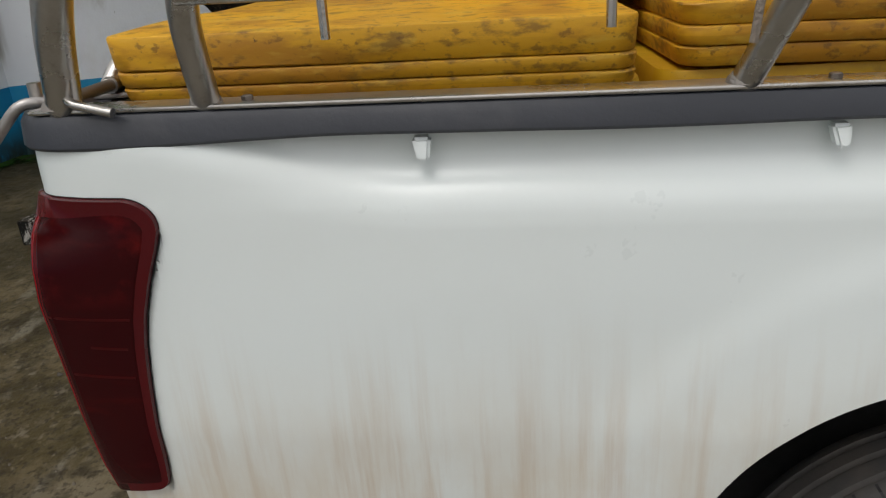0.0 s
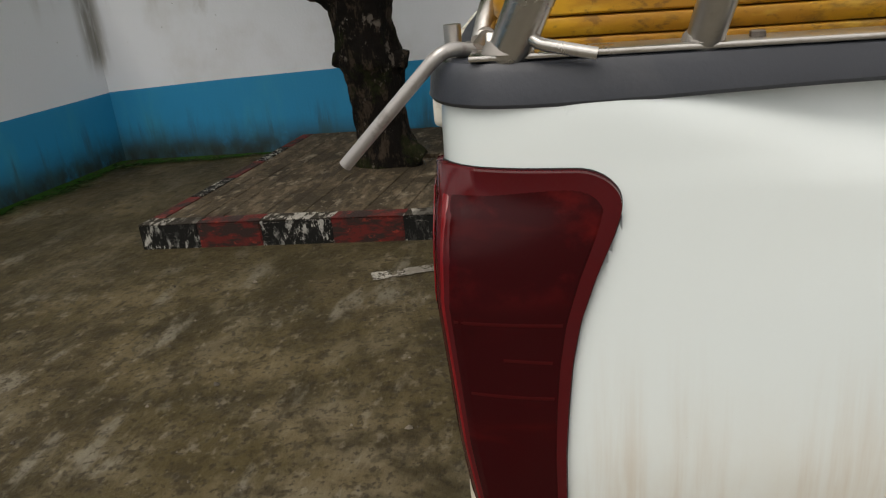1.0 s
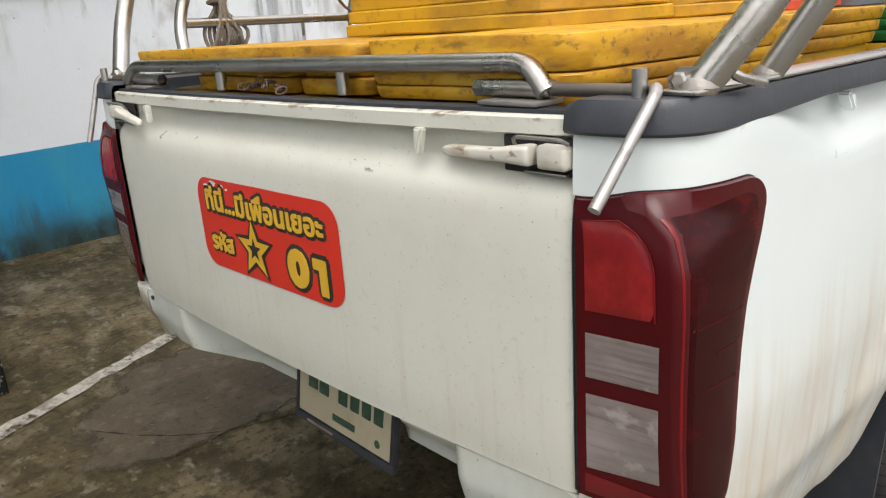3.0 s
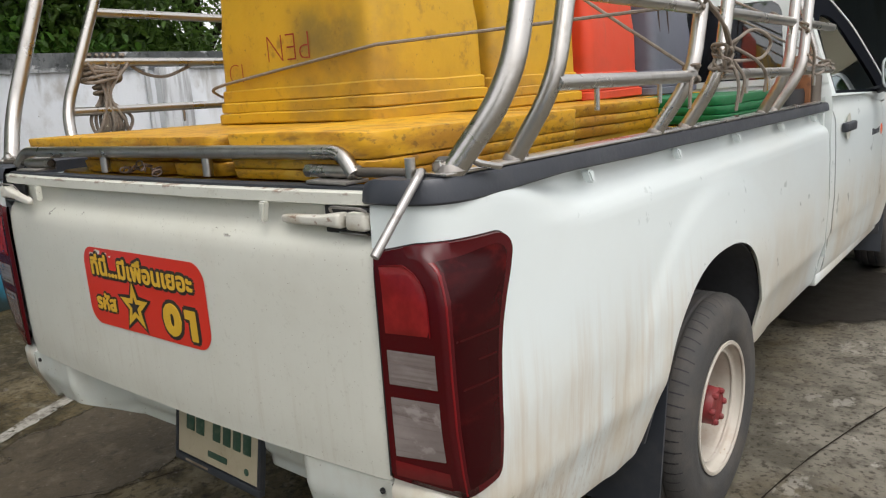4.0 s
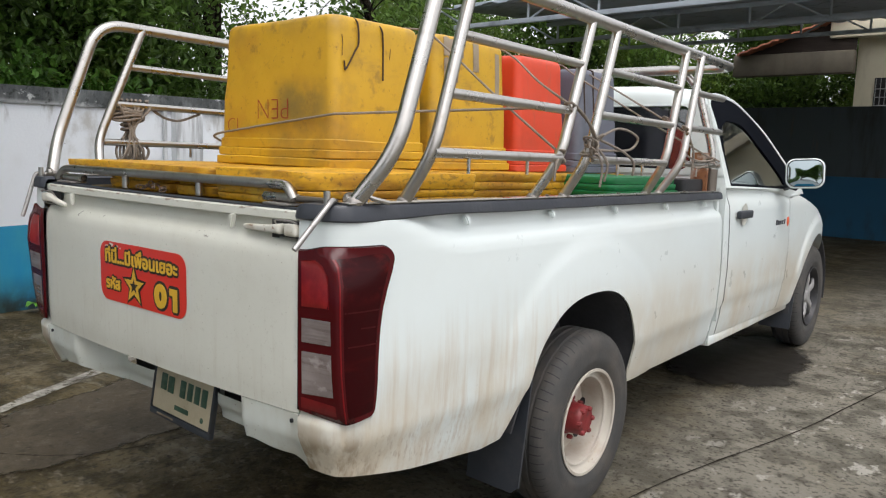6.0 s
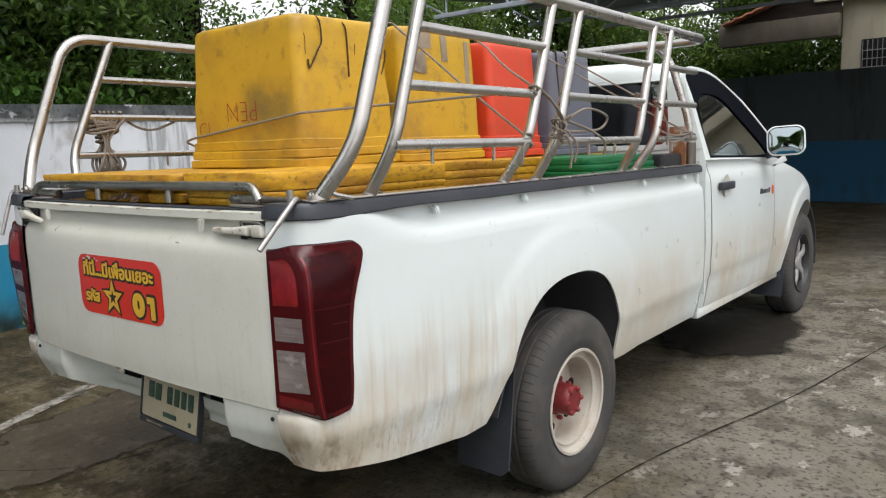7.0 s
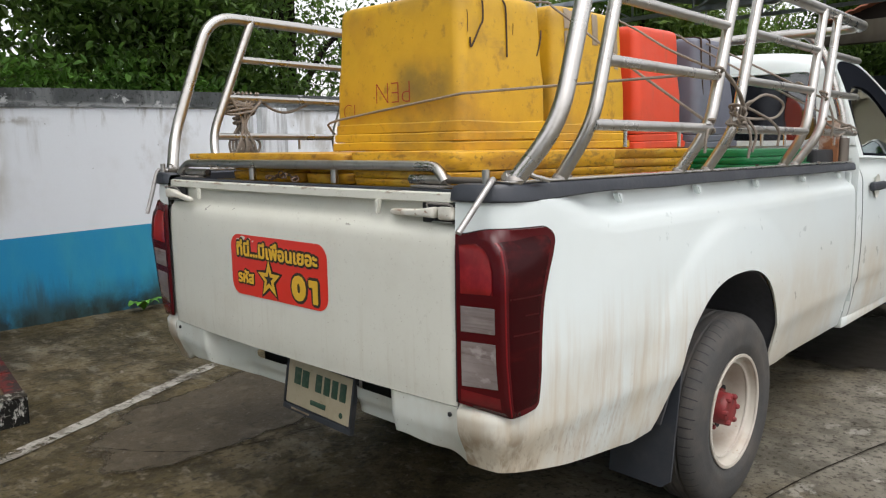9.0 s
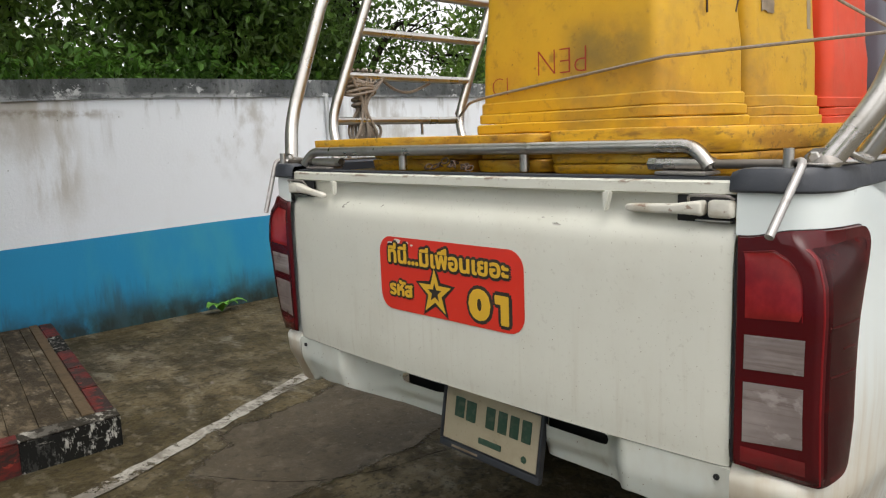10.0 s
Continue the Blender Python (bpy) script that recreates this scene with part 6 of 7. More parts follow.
        part("fender", flip(panel(4.0225, 5.398, 56), sx), WHITE_PAINT, truck, "white front wing", raked=True)
        part("sill", flip(box(0.74, 0.83, 2.8, 4.36, 0.4, 0.46, 0.012), sx), WHITE_PAINT, truck, raked=True)
        ws = [[(x, AY + 0.53 * math.cos(a), 0.43 + 0.5 * math.sin(a)) for a in np.linspace(-0.15, math.pi + 0.15, 18)] for x in (0.45, 0.85)]
        part("wheel_well", flip(thick(sheet(ws), 0.01), sx), DARK, truck, raked=True)
    hood = []
    for y in np.linspace(4.05, 5.38, 14):
        e = float(np.interp(y, ys, [p[0] for p in plan])) - 0.045
        hood.append([(e * t, y, table(belt, y) - 0.005 + 0.075 * (1 - t * t) * smoothstep(5.45, 4.9, y)) for t in np.linspace(-1, 1, 17)])
    part("bonnet", thick(sheet(hood), 0.01), WHITE_PAINT, truck, "white bonnet", raked=True)
    # greenhouse
    B0, B1 = 1.272, 1.245
    for sx in (1, -1):
        def g(y, z):
            return (0.864 - 0.32 * max(0.0, z - 1.26) - 0.16 * max(0.0, z - 1.62), y, z)
        outer = [(2.80, B0), (2.83, 1.48), (2.87, 1.69), (2.95, 1.77), (3.15, 1.793), (3.42, 1.762), (3.75, 1.612), (4.05, 1.437), (4.38, 1.22), (4.1, B1), (3.5, 1.258), (3.0, 1.268)]
        inner = [(2.875, 1.28), (2.878, 1.48), (2.895, 1.66), (2.945, 1.74), (3.13, 1.771), (3.412, 1.746), (3.738, 1.598), (4.034, 1.424), (4.345, 1.218), (4.08, 1.25), (3.5, 1.266), (3.0, 1.278)]
        glass = [(2.905, 1.293), (2.912, 1.44), (2.945, 1.555), (3.0, 1.61), (3.12, 1.638), (3.35, 1.615), (3.62, 1.484), (3.84, 1.36), (3.97, 1.266), (3.88, 1.268), (3.5, 1.279), (3.0, 1.291)]

        outer, inner, glass = [[(p.x, p.y) for p in smooth_line([(y, z, 0) for y, z in loop[1:9]], 5)] + loop[9:] + loop[:1] for loop in (outer, inner, glass)]

        def ring(a, b, off):
            bm = bmesh.new()
            va = [bm.verts.new(Vector(g(*p)) + Vector((off, 0, 0))) for p in a]
            vb = [bm.verts.new(Vector(g(*p)) + Vector((off, 0, 0))) for p in b]
            for i in range(len(a)):
                j = (i + 1) % len(a)
                bm.faces.new((va[i], va[j], vb[j], vb[i]))
            thick(bm, 0.02)
            for v in bm.verts:
                v.co.z, v.co.x = max(v.co.z, 1.195), min(v.co.x, 0.866)
            return bm
        part("pillar_frame", flip(ring(outer, inner, 0.0), sx), WHITE_PAINT, body, raked=True, angle=25)
        part("window_trim", flip(ring(inner, glass, -0.004), sx), BLACKOUT, body, "black window trim", raked=True)
        pane = bmesh.new()
        pane.faces.new([pane.verts.new(Vector(g(*p)) + Vector((-0.012, 0, 0))) for p in glass])
        ob = part("side_window", flip(thick(pane, 0.004), sx), SIDE_GLASS, body, "lightly tinted side window", raked=True, smooth=False)
    xr = lambda z: 0.864 - 0.32 * max(0.0, z - 1.26) - 0.16 * max(0.0, z - 1.62)
    roof = []
    for y, z in ((2.86, 1.7), (2.872, 1.745), (2.9, 1.785), (2.96, 1.808), (3.15, 1.822), (3.4, 1.805), (3.5, 1.775)):
        e = xr(z) - 0.01
        rows = []
        for t in np.linspace(-1, 1, 25):
            drop = (0.045 if z > 1.7 else 0.01) * abs(t) ** 5
            rows.append((e * math.copysign(abs(t) ** 0.8, t), y, z + 0.025 * (1 - t * t) - drop))
        roof.append(rows)
    part("roof", thick(sheet(roof), 0.012), WHITE_PAINT, body, "white cab roof", raked=True, angle=60)
    # rear wall with window
    xs = np.linspace(-1, 1, 13)
    low_rows = [[(xr(z) * t, y, z) for t in xs] for y, z in ((2.8, 0.55), (2.8, 1.24), (2.82, 1.335))]
    part("rear_panel", thick(sheet(low_rows), 0.01), WHITE_PAINT, body, raked=True)
    bm = bmesh.new()
    hole = [(x, z + 1.53) for x, z in round_rect(0.655, 0.172, 0.06, 6)]
    hole = [(x * (1 - 0.14 * (z - 1.36)), z) for x, z in hole]
    rim_line = []
    for x, z in hole:
        u, w = x / 0.655, (z - 1.53) / 0.172
        k = 1 / max(abs(u), abs(w))
        z2 = 1.53 + w * k * (0.2 if w < 0 else 0.185)
        rim_line.append((xr(z2) * max(-1.0, min(1.0, u * k)), z2))
    va = [bm.verts.new((x, 2.82 + (z - 1.36) * 0.13, z)) for x, z in rim_line]
    vb = [bm.verts.new((x, 2.815 + (z - 1.36) * 0.13, z)) for x, z in hole]
    for i in range(len(hole)):
        j = (i + 1) % len(hole)
        bm.faces.new((va[i], va[j], vb[j], vb[i]))
    part("rear_frame", thick(bm, 0.012), WHITE_PAINT, body, raked=True)
    bm = bmesh.new()
    bm.faces.new([bm.verts.new((x * 1.012, 2.811 + (z - 1.36) * 0.13, z)) for x, z in hole])
    part("rear_window", thick(bm, 0.004), FILM_GLASS, body, "dark film-tinted rear window", raked=True, smooth=False)
    bm = bmesh.new()
    bm.faces.new([bm.verts.new(p) for p in ((-0.8, 4.36, 1.235), (-0.64, 3.47, 1.755), (0.64, 3.47, 1.755), (0.8, 4.36, 1.235))])
    part("windscreen", thick(bm, 0.005), GLASS, body, "windscreen", raked=True, smooth=False)
    for x in (-0.38, 0.38):
        part("seat_back", loft([(0.7, 0.24, 0.09, 0.06), (1.0, 0.25, 0.08, 0.06), (1.3, 0.22, 0.06, 0.05), (1.36, 0.18, 0.04, 0.035)], x, 2.98), SEAT, body, "dark cloth seat")
        part("headrest", loft([(1.39, 0.12, 0.04, 0.03), (1.45, 0.13, 0.05, 0.04), (1.53, 0.11, 0.04, 0.03)], x, 3.0), SEAT, body)
    part("dashboard", loft([(0.8, 0.72, 0.2, 0.1), (1.1, 0.74, 0.22, 0.12), (1.2, 0.72, 0.18, 0.1), (1.22, 0.6, 0.1, 0.08)], 0, 4.1), BLACK_PLASTIC, body)
    part("cab_floor", box(-0.8, 0.8, 2.85, 4.4, 0.5, 0.6, 0.01), DARK, body)
    wheel = [(0.38 + 0.19 * math.cos(a), 3.72 + 0.08 * math.sin(a), 1.16 + 0.17 * math.sin(a)) for a in np.linspace(0, 2 * math.pi, 30)]
    part("steering_wheel", tube(wheel, 0.014, 8, caps=False), BLACK_PLASTIC, body)
    # mirrors
    for sx in (1, -1):
        bm = bmesh.new()
        rings = []
        for yy, sc in ((0.0, 0.93), (0.004, 1.0), (0.03, 1.02), (0.07, 0.9), (0.1, 0.6), (0.11, 0.2)):
            rings.append([bm.verts.new((x * sc, yy, z * sc)) for x, z in round_rect(0.108, 0.09, 0.052, 6)])
        m = len(rings[0])
        for a, b in zip(rings, rings[1:]):
            for k in range(m):
                bm.faces.new((a[k], a[(k + 1) % m], b[(k + 1) % m], b[k]))
        bm.faces.new(rings[-1])
        put = Matrix.Translation((1.015, 3.74, 1.362)) @ Matrix.Rotation(radians(14), 4, "Z") @ Matrix.Rotation(radians(-3), 4, "Y") @ Matrix.Rotation(radians(-5), 4, "X")
        mir = part("door_mirror", flip(turned(bm, put), sx), WHITE_PAINT, truck, "white door mirror", raked=True)
        face = bmesh.new()
        outline = round_rect(0.108, 0.09, 0.05, 6)
        glass = [[face.verts.new((x * 0.93 * s, 0.006 - 0.0075 * (1 - s * s) + 0.02 * z * s, z * 0.93 * s)) for x, z in outline] for s in (1.0, 0.8, 0.6, 0.4, 0.2)]
        for a, b in zip(glass, glass[1:]):
            for k in range(len(a)):
                face.faces.new((a[k], a[(k + 1) % len(a)], b[(k + 1) % len(a)], b[k]))
        face.faces.new(glass[-1])
        part("mirror_glass", flip(turned(thick(face, 0.003), put), sx), MIRROR, mir, "convex mirror glass", raked=True)
        rim = bmesh.new()
        a = [rim.verts.new((x * 0.94, 0.0008, z * 0.94)) for x, z in round_rect(0.108, 0.09, 0.051, 6)]
        b = [rim.verts.new((x * 0.89, 0.0012, z * 0.89)) for x, z in round_rect(0.108, 0.09, 0.05, 6)]
        for k in range(len(a)):
            rim.faces.new((a[k], a[(k + 1) % len(a)], b[(k + 1) % len(a)], b[k]))
        part("mirror_edge", flip(turned(rim, put), sx), PLAIN_BLACK, mir, raked=True)
        part("mirror_arm", flip(tube(smooth_line([(0.84, 3.95, 1.258), (0.88, 3.88, 1.27), (0.94, 3.79, 1.29)], 4), 0.022, 8), sx), BLACK_PLASTIC, mir, raked=True)


def build_truck():
    truck = thing("pickup_truck", "dirty white single cab pickup loaded with plastic crates", "pickup")
    for sx in (1, -1):
        side = part("bed_side", bed_side(sx), WHITE_PAINT, truck, "white bed side with dried mud streaks", raked=True, angle=50)
        for y in (0.567, 1.055, 1.542, 2.045, 2.53):
            c = outline([(y - 0.012, 1.205), (y + 0.012, 1.205), (y + 0.009, 1.177), (y - 0.005, 1.177)], 0.022, "x")
            for v in c.verts:
                v.co.x += 0.832 + (0.0 if v.co.z > 1.18 else 0.008)
            bmesh.ops.bevel(c, geom=c.edges[:], offset=0.004, segments=2, affect="EDGES")
            part("tie_hook", flip(c, sx), WHITE_PAINT, side, "small white tie-down hook", raked=True)
        build_taillight(sx, truck)
        build_rail_cap(sx, truck)
        arc = []
        for a in np.linspace(0.0, math.pi, 30):
            cy, cz = math.cos(a), math.sin(a)
            arc.append((ARCH_Y + math.copysign(abs(cy) ** 0.83, cy) * (0.425 if cy > 0 else 0.474), ARCH_Z - 0.012 + math.copysign(abs(cz) ** 0.83, cz) * 0.453))
        well = [[(min(x, 0.882 + table(BULGE, z)), y, z) for y, z in arc] for x in (0.5, 0.6, 0.7, 0.8, 0.85, 0.876)]
        well.insert(0, [(0.5, y, 0.3) for y, z in arc])
        part("wheel_well", flip(thick(sheet(well), 0.01), sx), DARK, truck, raked=True)
        fl = []
        for z in np.linspace(0.7, 0.215, 10):
            t = (0.7 - z) / 0.485
            fl.append([(x, 0.952 - 0.055 * t - 0.03 * (x - 0.6), z + 0.03 * t * smoothstep(0.84, 0.876, x)) for x in np.linspace(0.64, 0.879 - 0.008 * t, 8)])
        part("mudflap", flip(thick(sheet(fl), 0.008), sx), BLACK_PLASTIC, truck, "black rubber mudflap")
        fl = [[(x, 4.37 - 0.05 * t, 0.44 - 0.225 * t) for x in np.linspace(0.66, 0.87, 4)] for t in np.linspace(0, 1, 5)]
        part("mudflap", flip(thick(sheet(fl), 0.008), sx), BLACK_PLASTIC, truck, "black rubber mudflap")
        build_wheel(0.786 * sx, 1.362, truck, "steel", sx)
        build_wheel(0.765 * sx, 4.87, truck, "alloy", sx)
        part("bed_inner_side", flip(box(0.775, 0.79, 0.1, 2.74, 0.92, 1.205), sx), WHITE_PAINT, truck, raked=True)
    build_tailgate(truck)
    build_sticker(truck)
    build_valance(truck)
    bed = box(-0.78, 0.78, 0.06, 0.86, 0.74, 0.79)
    box(-0.49, 0.49, 0.86, 1.83, 0.74, 0.79, bm=bed)
    box(-0.78, 0.78, 1.83, 2.74, 0.74, 0.79, bm=bed)
    part("bed_floor", bed, WHITE_PAINT, truck, raked=True)
    part("bed_front", box(-0.84, 0.84, 2.735, 2.765, 0.5, 1.2), WHITE_PAINT, truck, raked=True)
    part("chassis", box(-0.45, 0.45, 1.0, 5.2, 0.4, 0.62, 0.02), DARK, truck)
    part("axle", tube([(-0.7, 1.362, 0.34), (0.7, 1.362, 0.34)], 0.06, 12), DARK, truck)
    part("rear_crossmember", box(-0.6, 0.6, 0.3, 0.36, 0.64, 0.73, 0.01), DARK, truck)
    part("hitch", box(-0.04, 0.04, 0.22, 0.34, 0.58, 0.68, 0.01), DARK, truck)
    build_cab(truck)


build_truck()


# ---- stainless cargo rack on the bed rails ----
POSTS = [(0.122, 0.185, 0.37), (0.305, 0.325, 0.5), (0.945, 0.978, 1.18), (1.15, 1.165, 1.37), (1.845, 1.84, 2.03), (1.98, 2.02, 2.21)]
RX, KX, TX, KZ, TZ = 0.831, 0.915, 0.9, 1.385, 1.868


def post_at(i, z):
    b, k, t = POSTS[i]
    f = (z - KZ) / (TZ - KZ)
    return Vector((KX + (TX - KX) * f, k + (t - k) * f, z))


def build_rack():
    rack = thing("cargo_rack", "welded stainless steel pipe rack round the pickup bed", "rack", (0, 0, 0))
    R = [(RX, POSTS[0][0], 1.248), (KX, POSTS[0][1], KZ), (TX + 0.005, POSTS[0][2] - 0.01, TZ), (TX, 1.5, TZ), (TX - 0.02, 2.72, TZ + 0.01)]
    L = [(-x, y, z) for x, y, z in reversed(R)]
    part("top_hoop", tube(filleted(R + L, 0.11, 9), 0.0215, 20), STEEL, rack, "thick bent top pipe", raked=True)
    part("head_hoop", tube(filleted([(0.795, 2.745, 1.34), (0.788, 2.745, 1.47), (0.69, 2.745, 1.785), (0.595, 2.745, 1.892), (-0.595, 2.745, 1.892), (-0.69, 2.745, 1.785), (-0.788, 2.745, 1.47), (-0.795, 2.745, 1.34)], 0.07, 8), 0.0195, 16), STEEL, rack, raked=True)
    for sx in (1, -1):
        part("head_post", flip(tube([(0.797, 2.74, 1.225), (0.797, 2.74, 1.366)], 0.03, 18), sx), DULL_STEEL, rack, "stout pipe stub under the head hoop", raked=True)
        for i in range(1, 6):
            b, k, t = POSTS[i]
            if i == 1 and sx < 0:
                b, k, t = b + 0.012, k + 0.025, t + 0.05
            part("post", flip(tube(filleted([(RX, b, 1.248), (KX, k, KZ), (TX, t, TZ)], 0.07, 7), 0.0175, 16), sx), STEEL, rack, raked=True)
        part("base_bar", flip(box(0.802, 0.852, 0.085, 2.72, 1.2475, 1.2535, 0.002), sx), STEEL, rack, "flat steel strip under the posts", raked=True)
        for z in (KZ, 1.545, 1.705):
            for a, b in ((1, 2), (3, 4)):
                p, q = post_at(a, z), post_at(b, z)
                if a == 1 and sx < 0:
                    p.y += 0.025 + 0.05 * (z - KZ)
                part("rail", flip(tube([p, p.lerp(q, 0.5), q], 0.0145, 14), sx), STEEL, rack, raked=True)
            p = post_at(5, z)
            part("rail", flip(tube([p, p + Vector((0.0, 0.46 - (z - KZ) * 0.3, 0.0))], 0.0145, 14), sx), STEEL, rack, "short open rail end", raked=True)
        for y in (0.48, 0.78, 1.4, 1.62, 2.2):
            part("pin", flip(tube([(KX, y, KZ), (KX, y, KZ - 0.055)], 0.0055, 8), sx), STEEL, rack, raked=True)
        for i, (b, k, t) in enumerate(POSTS):
            q = 0.0255 if i == 0 else 0.0205
            part("weld", flip(turned(lathe([(0.0, q), (0.006, q - 0.002), (0.012, q - 0.007)], 14, axis="z"), Matrix.Translation((RX + 0.003, b, 1.2535))), sx), WELD, rack, raked=True)
        part("rope_hook", flip(tube(filleted([(0.85, 0.14, 1.282), (0.866, 0.148, 1.264), (0.873, 0.205, 1.252)], 0.02), 0.0062, 10), sx), STEEL, rack, "short bent rope hook", raked=True)
        for y in (0.355, 1.05, 1.6, 2.3):
            part("bolt", flip(turned(lathe([(0.0, 0.0075), (0.005, 0.0075), (0.006, 0.006), (0.006, 0.0005)], 6, axis="z"), Matrix.Translation((0.828, y, 1.2535))), sx), DULL_STEEL, rack, raked=True, angle=20)


def build_tail_rail():
    g = thing("tailgate_guard", "stainless guard bar with crank handles above the tailgate", "guard bar", (0, 0, 0))
    part("bar", tube(filleted([(-0.7, 0.085, 1.25), (-0.665, 0.095, 1.287), (0.605, 0.095, 1.29), (0.645, 0.085, 1.25)], 0.05, 7), 0.0142, 16), STEEL, g)
    for x in (-0.246, 0.183):
        part("upright", tube([(x, 0.095, 1.236), (x, 0.095, 1.288)], 0.0115, 12), STEEL, g)
    for sx in (1, -1):
        part("bracket", flip(box(0.545, 0.65, 0.055, 0.115, 1.236, 1.243, 0.002), sx), WELD, g, "welded bracket plate")
        part("sleeve", flip(tube([(0.535, 0.09, 1.256), (0.65, 0.09, 1.256)], 0.0125, 14), sx), STEEL, g)
        part("rod", flip(tube([(0.52, 0.09, 1.256), (0.80, 0.09, 1.256)], 0.009, 12), sx), DULL_STEEL, g, "dull unpolished rod")
        part("nut", flip(turned(lathe([(0.0, 0.013), (0.018, 0.013), (0.02, 0.009)], 6), Matrix.Translation((0.515, 0.09, 1.256))), sx), STEEL, g)
        part("stop_pin", flip(tube([(0.793, 0.066, 1.238), (0.793, 0.066, 1.285)], 0.009, 12), sx), STEEL, g)
        part("crank_handle", flip(tube(filleted([(0.79, 0.09, 1.256), (0.822, 0.06, 1.266), (0.818, -0.058, 1.15) if sx > 0 else (0.808, 0.0, 1.1)], 0.025, 6), 0.0073, 12), sx), CRANK_STEEL, g, "bent crank handle hanging over the corner")
        gus = outline([(0.8, 1.2535), (0.838, 1.2535), (0.838, 1.283), (0.815, 1.282), (0.801, 1.27)], 0.005)
        for v in gus.verts:
            v.co.y += 0.112
        part("gusset", flip(gus, sx), WELD, g, "dark welded gusset plate", smooth=False)
        part("bolt", flip(turned(lathe([(0.0, 0.0005), (0.0, 0.011), (0.009, 0.0115), (0.011, 0.008), (0.011, 0.0005)], 6), Matrix.Translation((0.82, 0.112, 1.267)) @ Matrix.Rotation(radians(-90), 4, "Z")), sx), STEEL, g, "hexagon bolt head", angle=20)


# ---- cargo ----
def build_lid(x0, x1, y0, y1, z0, z1, material, colour, seed, group="lids in the bed"):
    rnd = random.Random(seed)
    cx, cy, hx, hy, h = (x0 + x1) / 2, (y0 + y1) / 2, (x1 - x0) / 2, (y1 - y0) / 2, z1 - z0
    lid = thing("crate_lid", f"flat {colour} plastic crate lid stacked in the bed", "crate lid", (cx, cy, z0 + rake(cy)), group=group)
    j = rnd.uniform(0.0, 0.005)
    levels = [(0.0005, hx - 0.014, hy - 0.014, 0.035), (0.0008, hx - 0.003 - j, hy - 0.003 - j, 0.04), (0.003, hx - 0.0008 - j, hy - 0.0008 - j, 0.042), (h * 0.5, hx - 0.6 * j, hy - 0.6 * j, 0.042), (h - 0.004, hx, hy, 0.042), (h - 0.0012, hx - 0.0012, hy - 0.0012, 0.042), (h - 0.0003, hx - 0.005, hy - 0.005, 0.04), (h, hx - 0.022, hy - 0.022, 0.035)]
    for name, piece in (("skirt", levels[:4]), ("cover", levels[3:])):
        body = loft(piece, 0, 0, 6, wave=0.0022, seed=seed // 10, along=12)
        for v in body.verts:
            v.co.z += -0.0125 * v.co.y + 0.0025 * noise.noise((v.co.x * 3 + seed // 10, v.co.y * 3, 0))
        part(name, body, material, lid, angle=40)
    lid.rotation_euler = (0, 0, radians(rnd.uniform(-0.5, 0.5)))


def build_crate(name, cx, cy, hx, hy, z0, z1, material, label, seed):
    crate = thing(name, label, "crate", (cx, cy, z0 + rake(cy)), group="upturned crates")
    h = z1 - z0
    w = 0.005
    for i, (a, b, g) in enumerate(((0.0, 0.032, 0.022), (0.0315, 0.063, 0.015), (0.0625, 0.1, 0.009))):
        part("rim", loft([(a, hx + g - 0.004, hy + g - 0.004, 0.045), (a + 0.004, hx + g, hy + g, 0.05), (b - 0.004, hx + g, hy + g, 0.05), (b, hx + g - 0.004, hy + g - 0.004, 0.05)], 0, 0, 6, wave=0.007, seed=seed + i, along=10), material, crate)
    part("body", loft([(0.09, hx, hy, 0.042), (0.25, hx - 0.004, hy - 0.003, 0.042), (h * 0.6, hx - 0.012, hy - 0.009, 0.042), (h - 0.05, hx - 0.02, hy - 0.015, 0.042), (h - 0.022, hx - 0.022, hy - 0.017, 0.042), (h - 0.009, hx - 0.027, hy - 0.022, 0.044), (h - 0.002, hx - 0.037, hy - 0.032, 0.046), (h, hx - 0.06, hy - 0.055, 0.05)], 0, 0, 8, wave=w, seed=seed, along=6), material, crate, angle=50)
    return crate


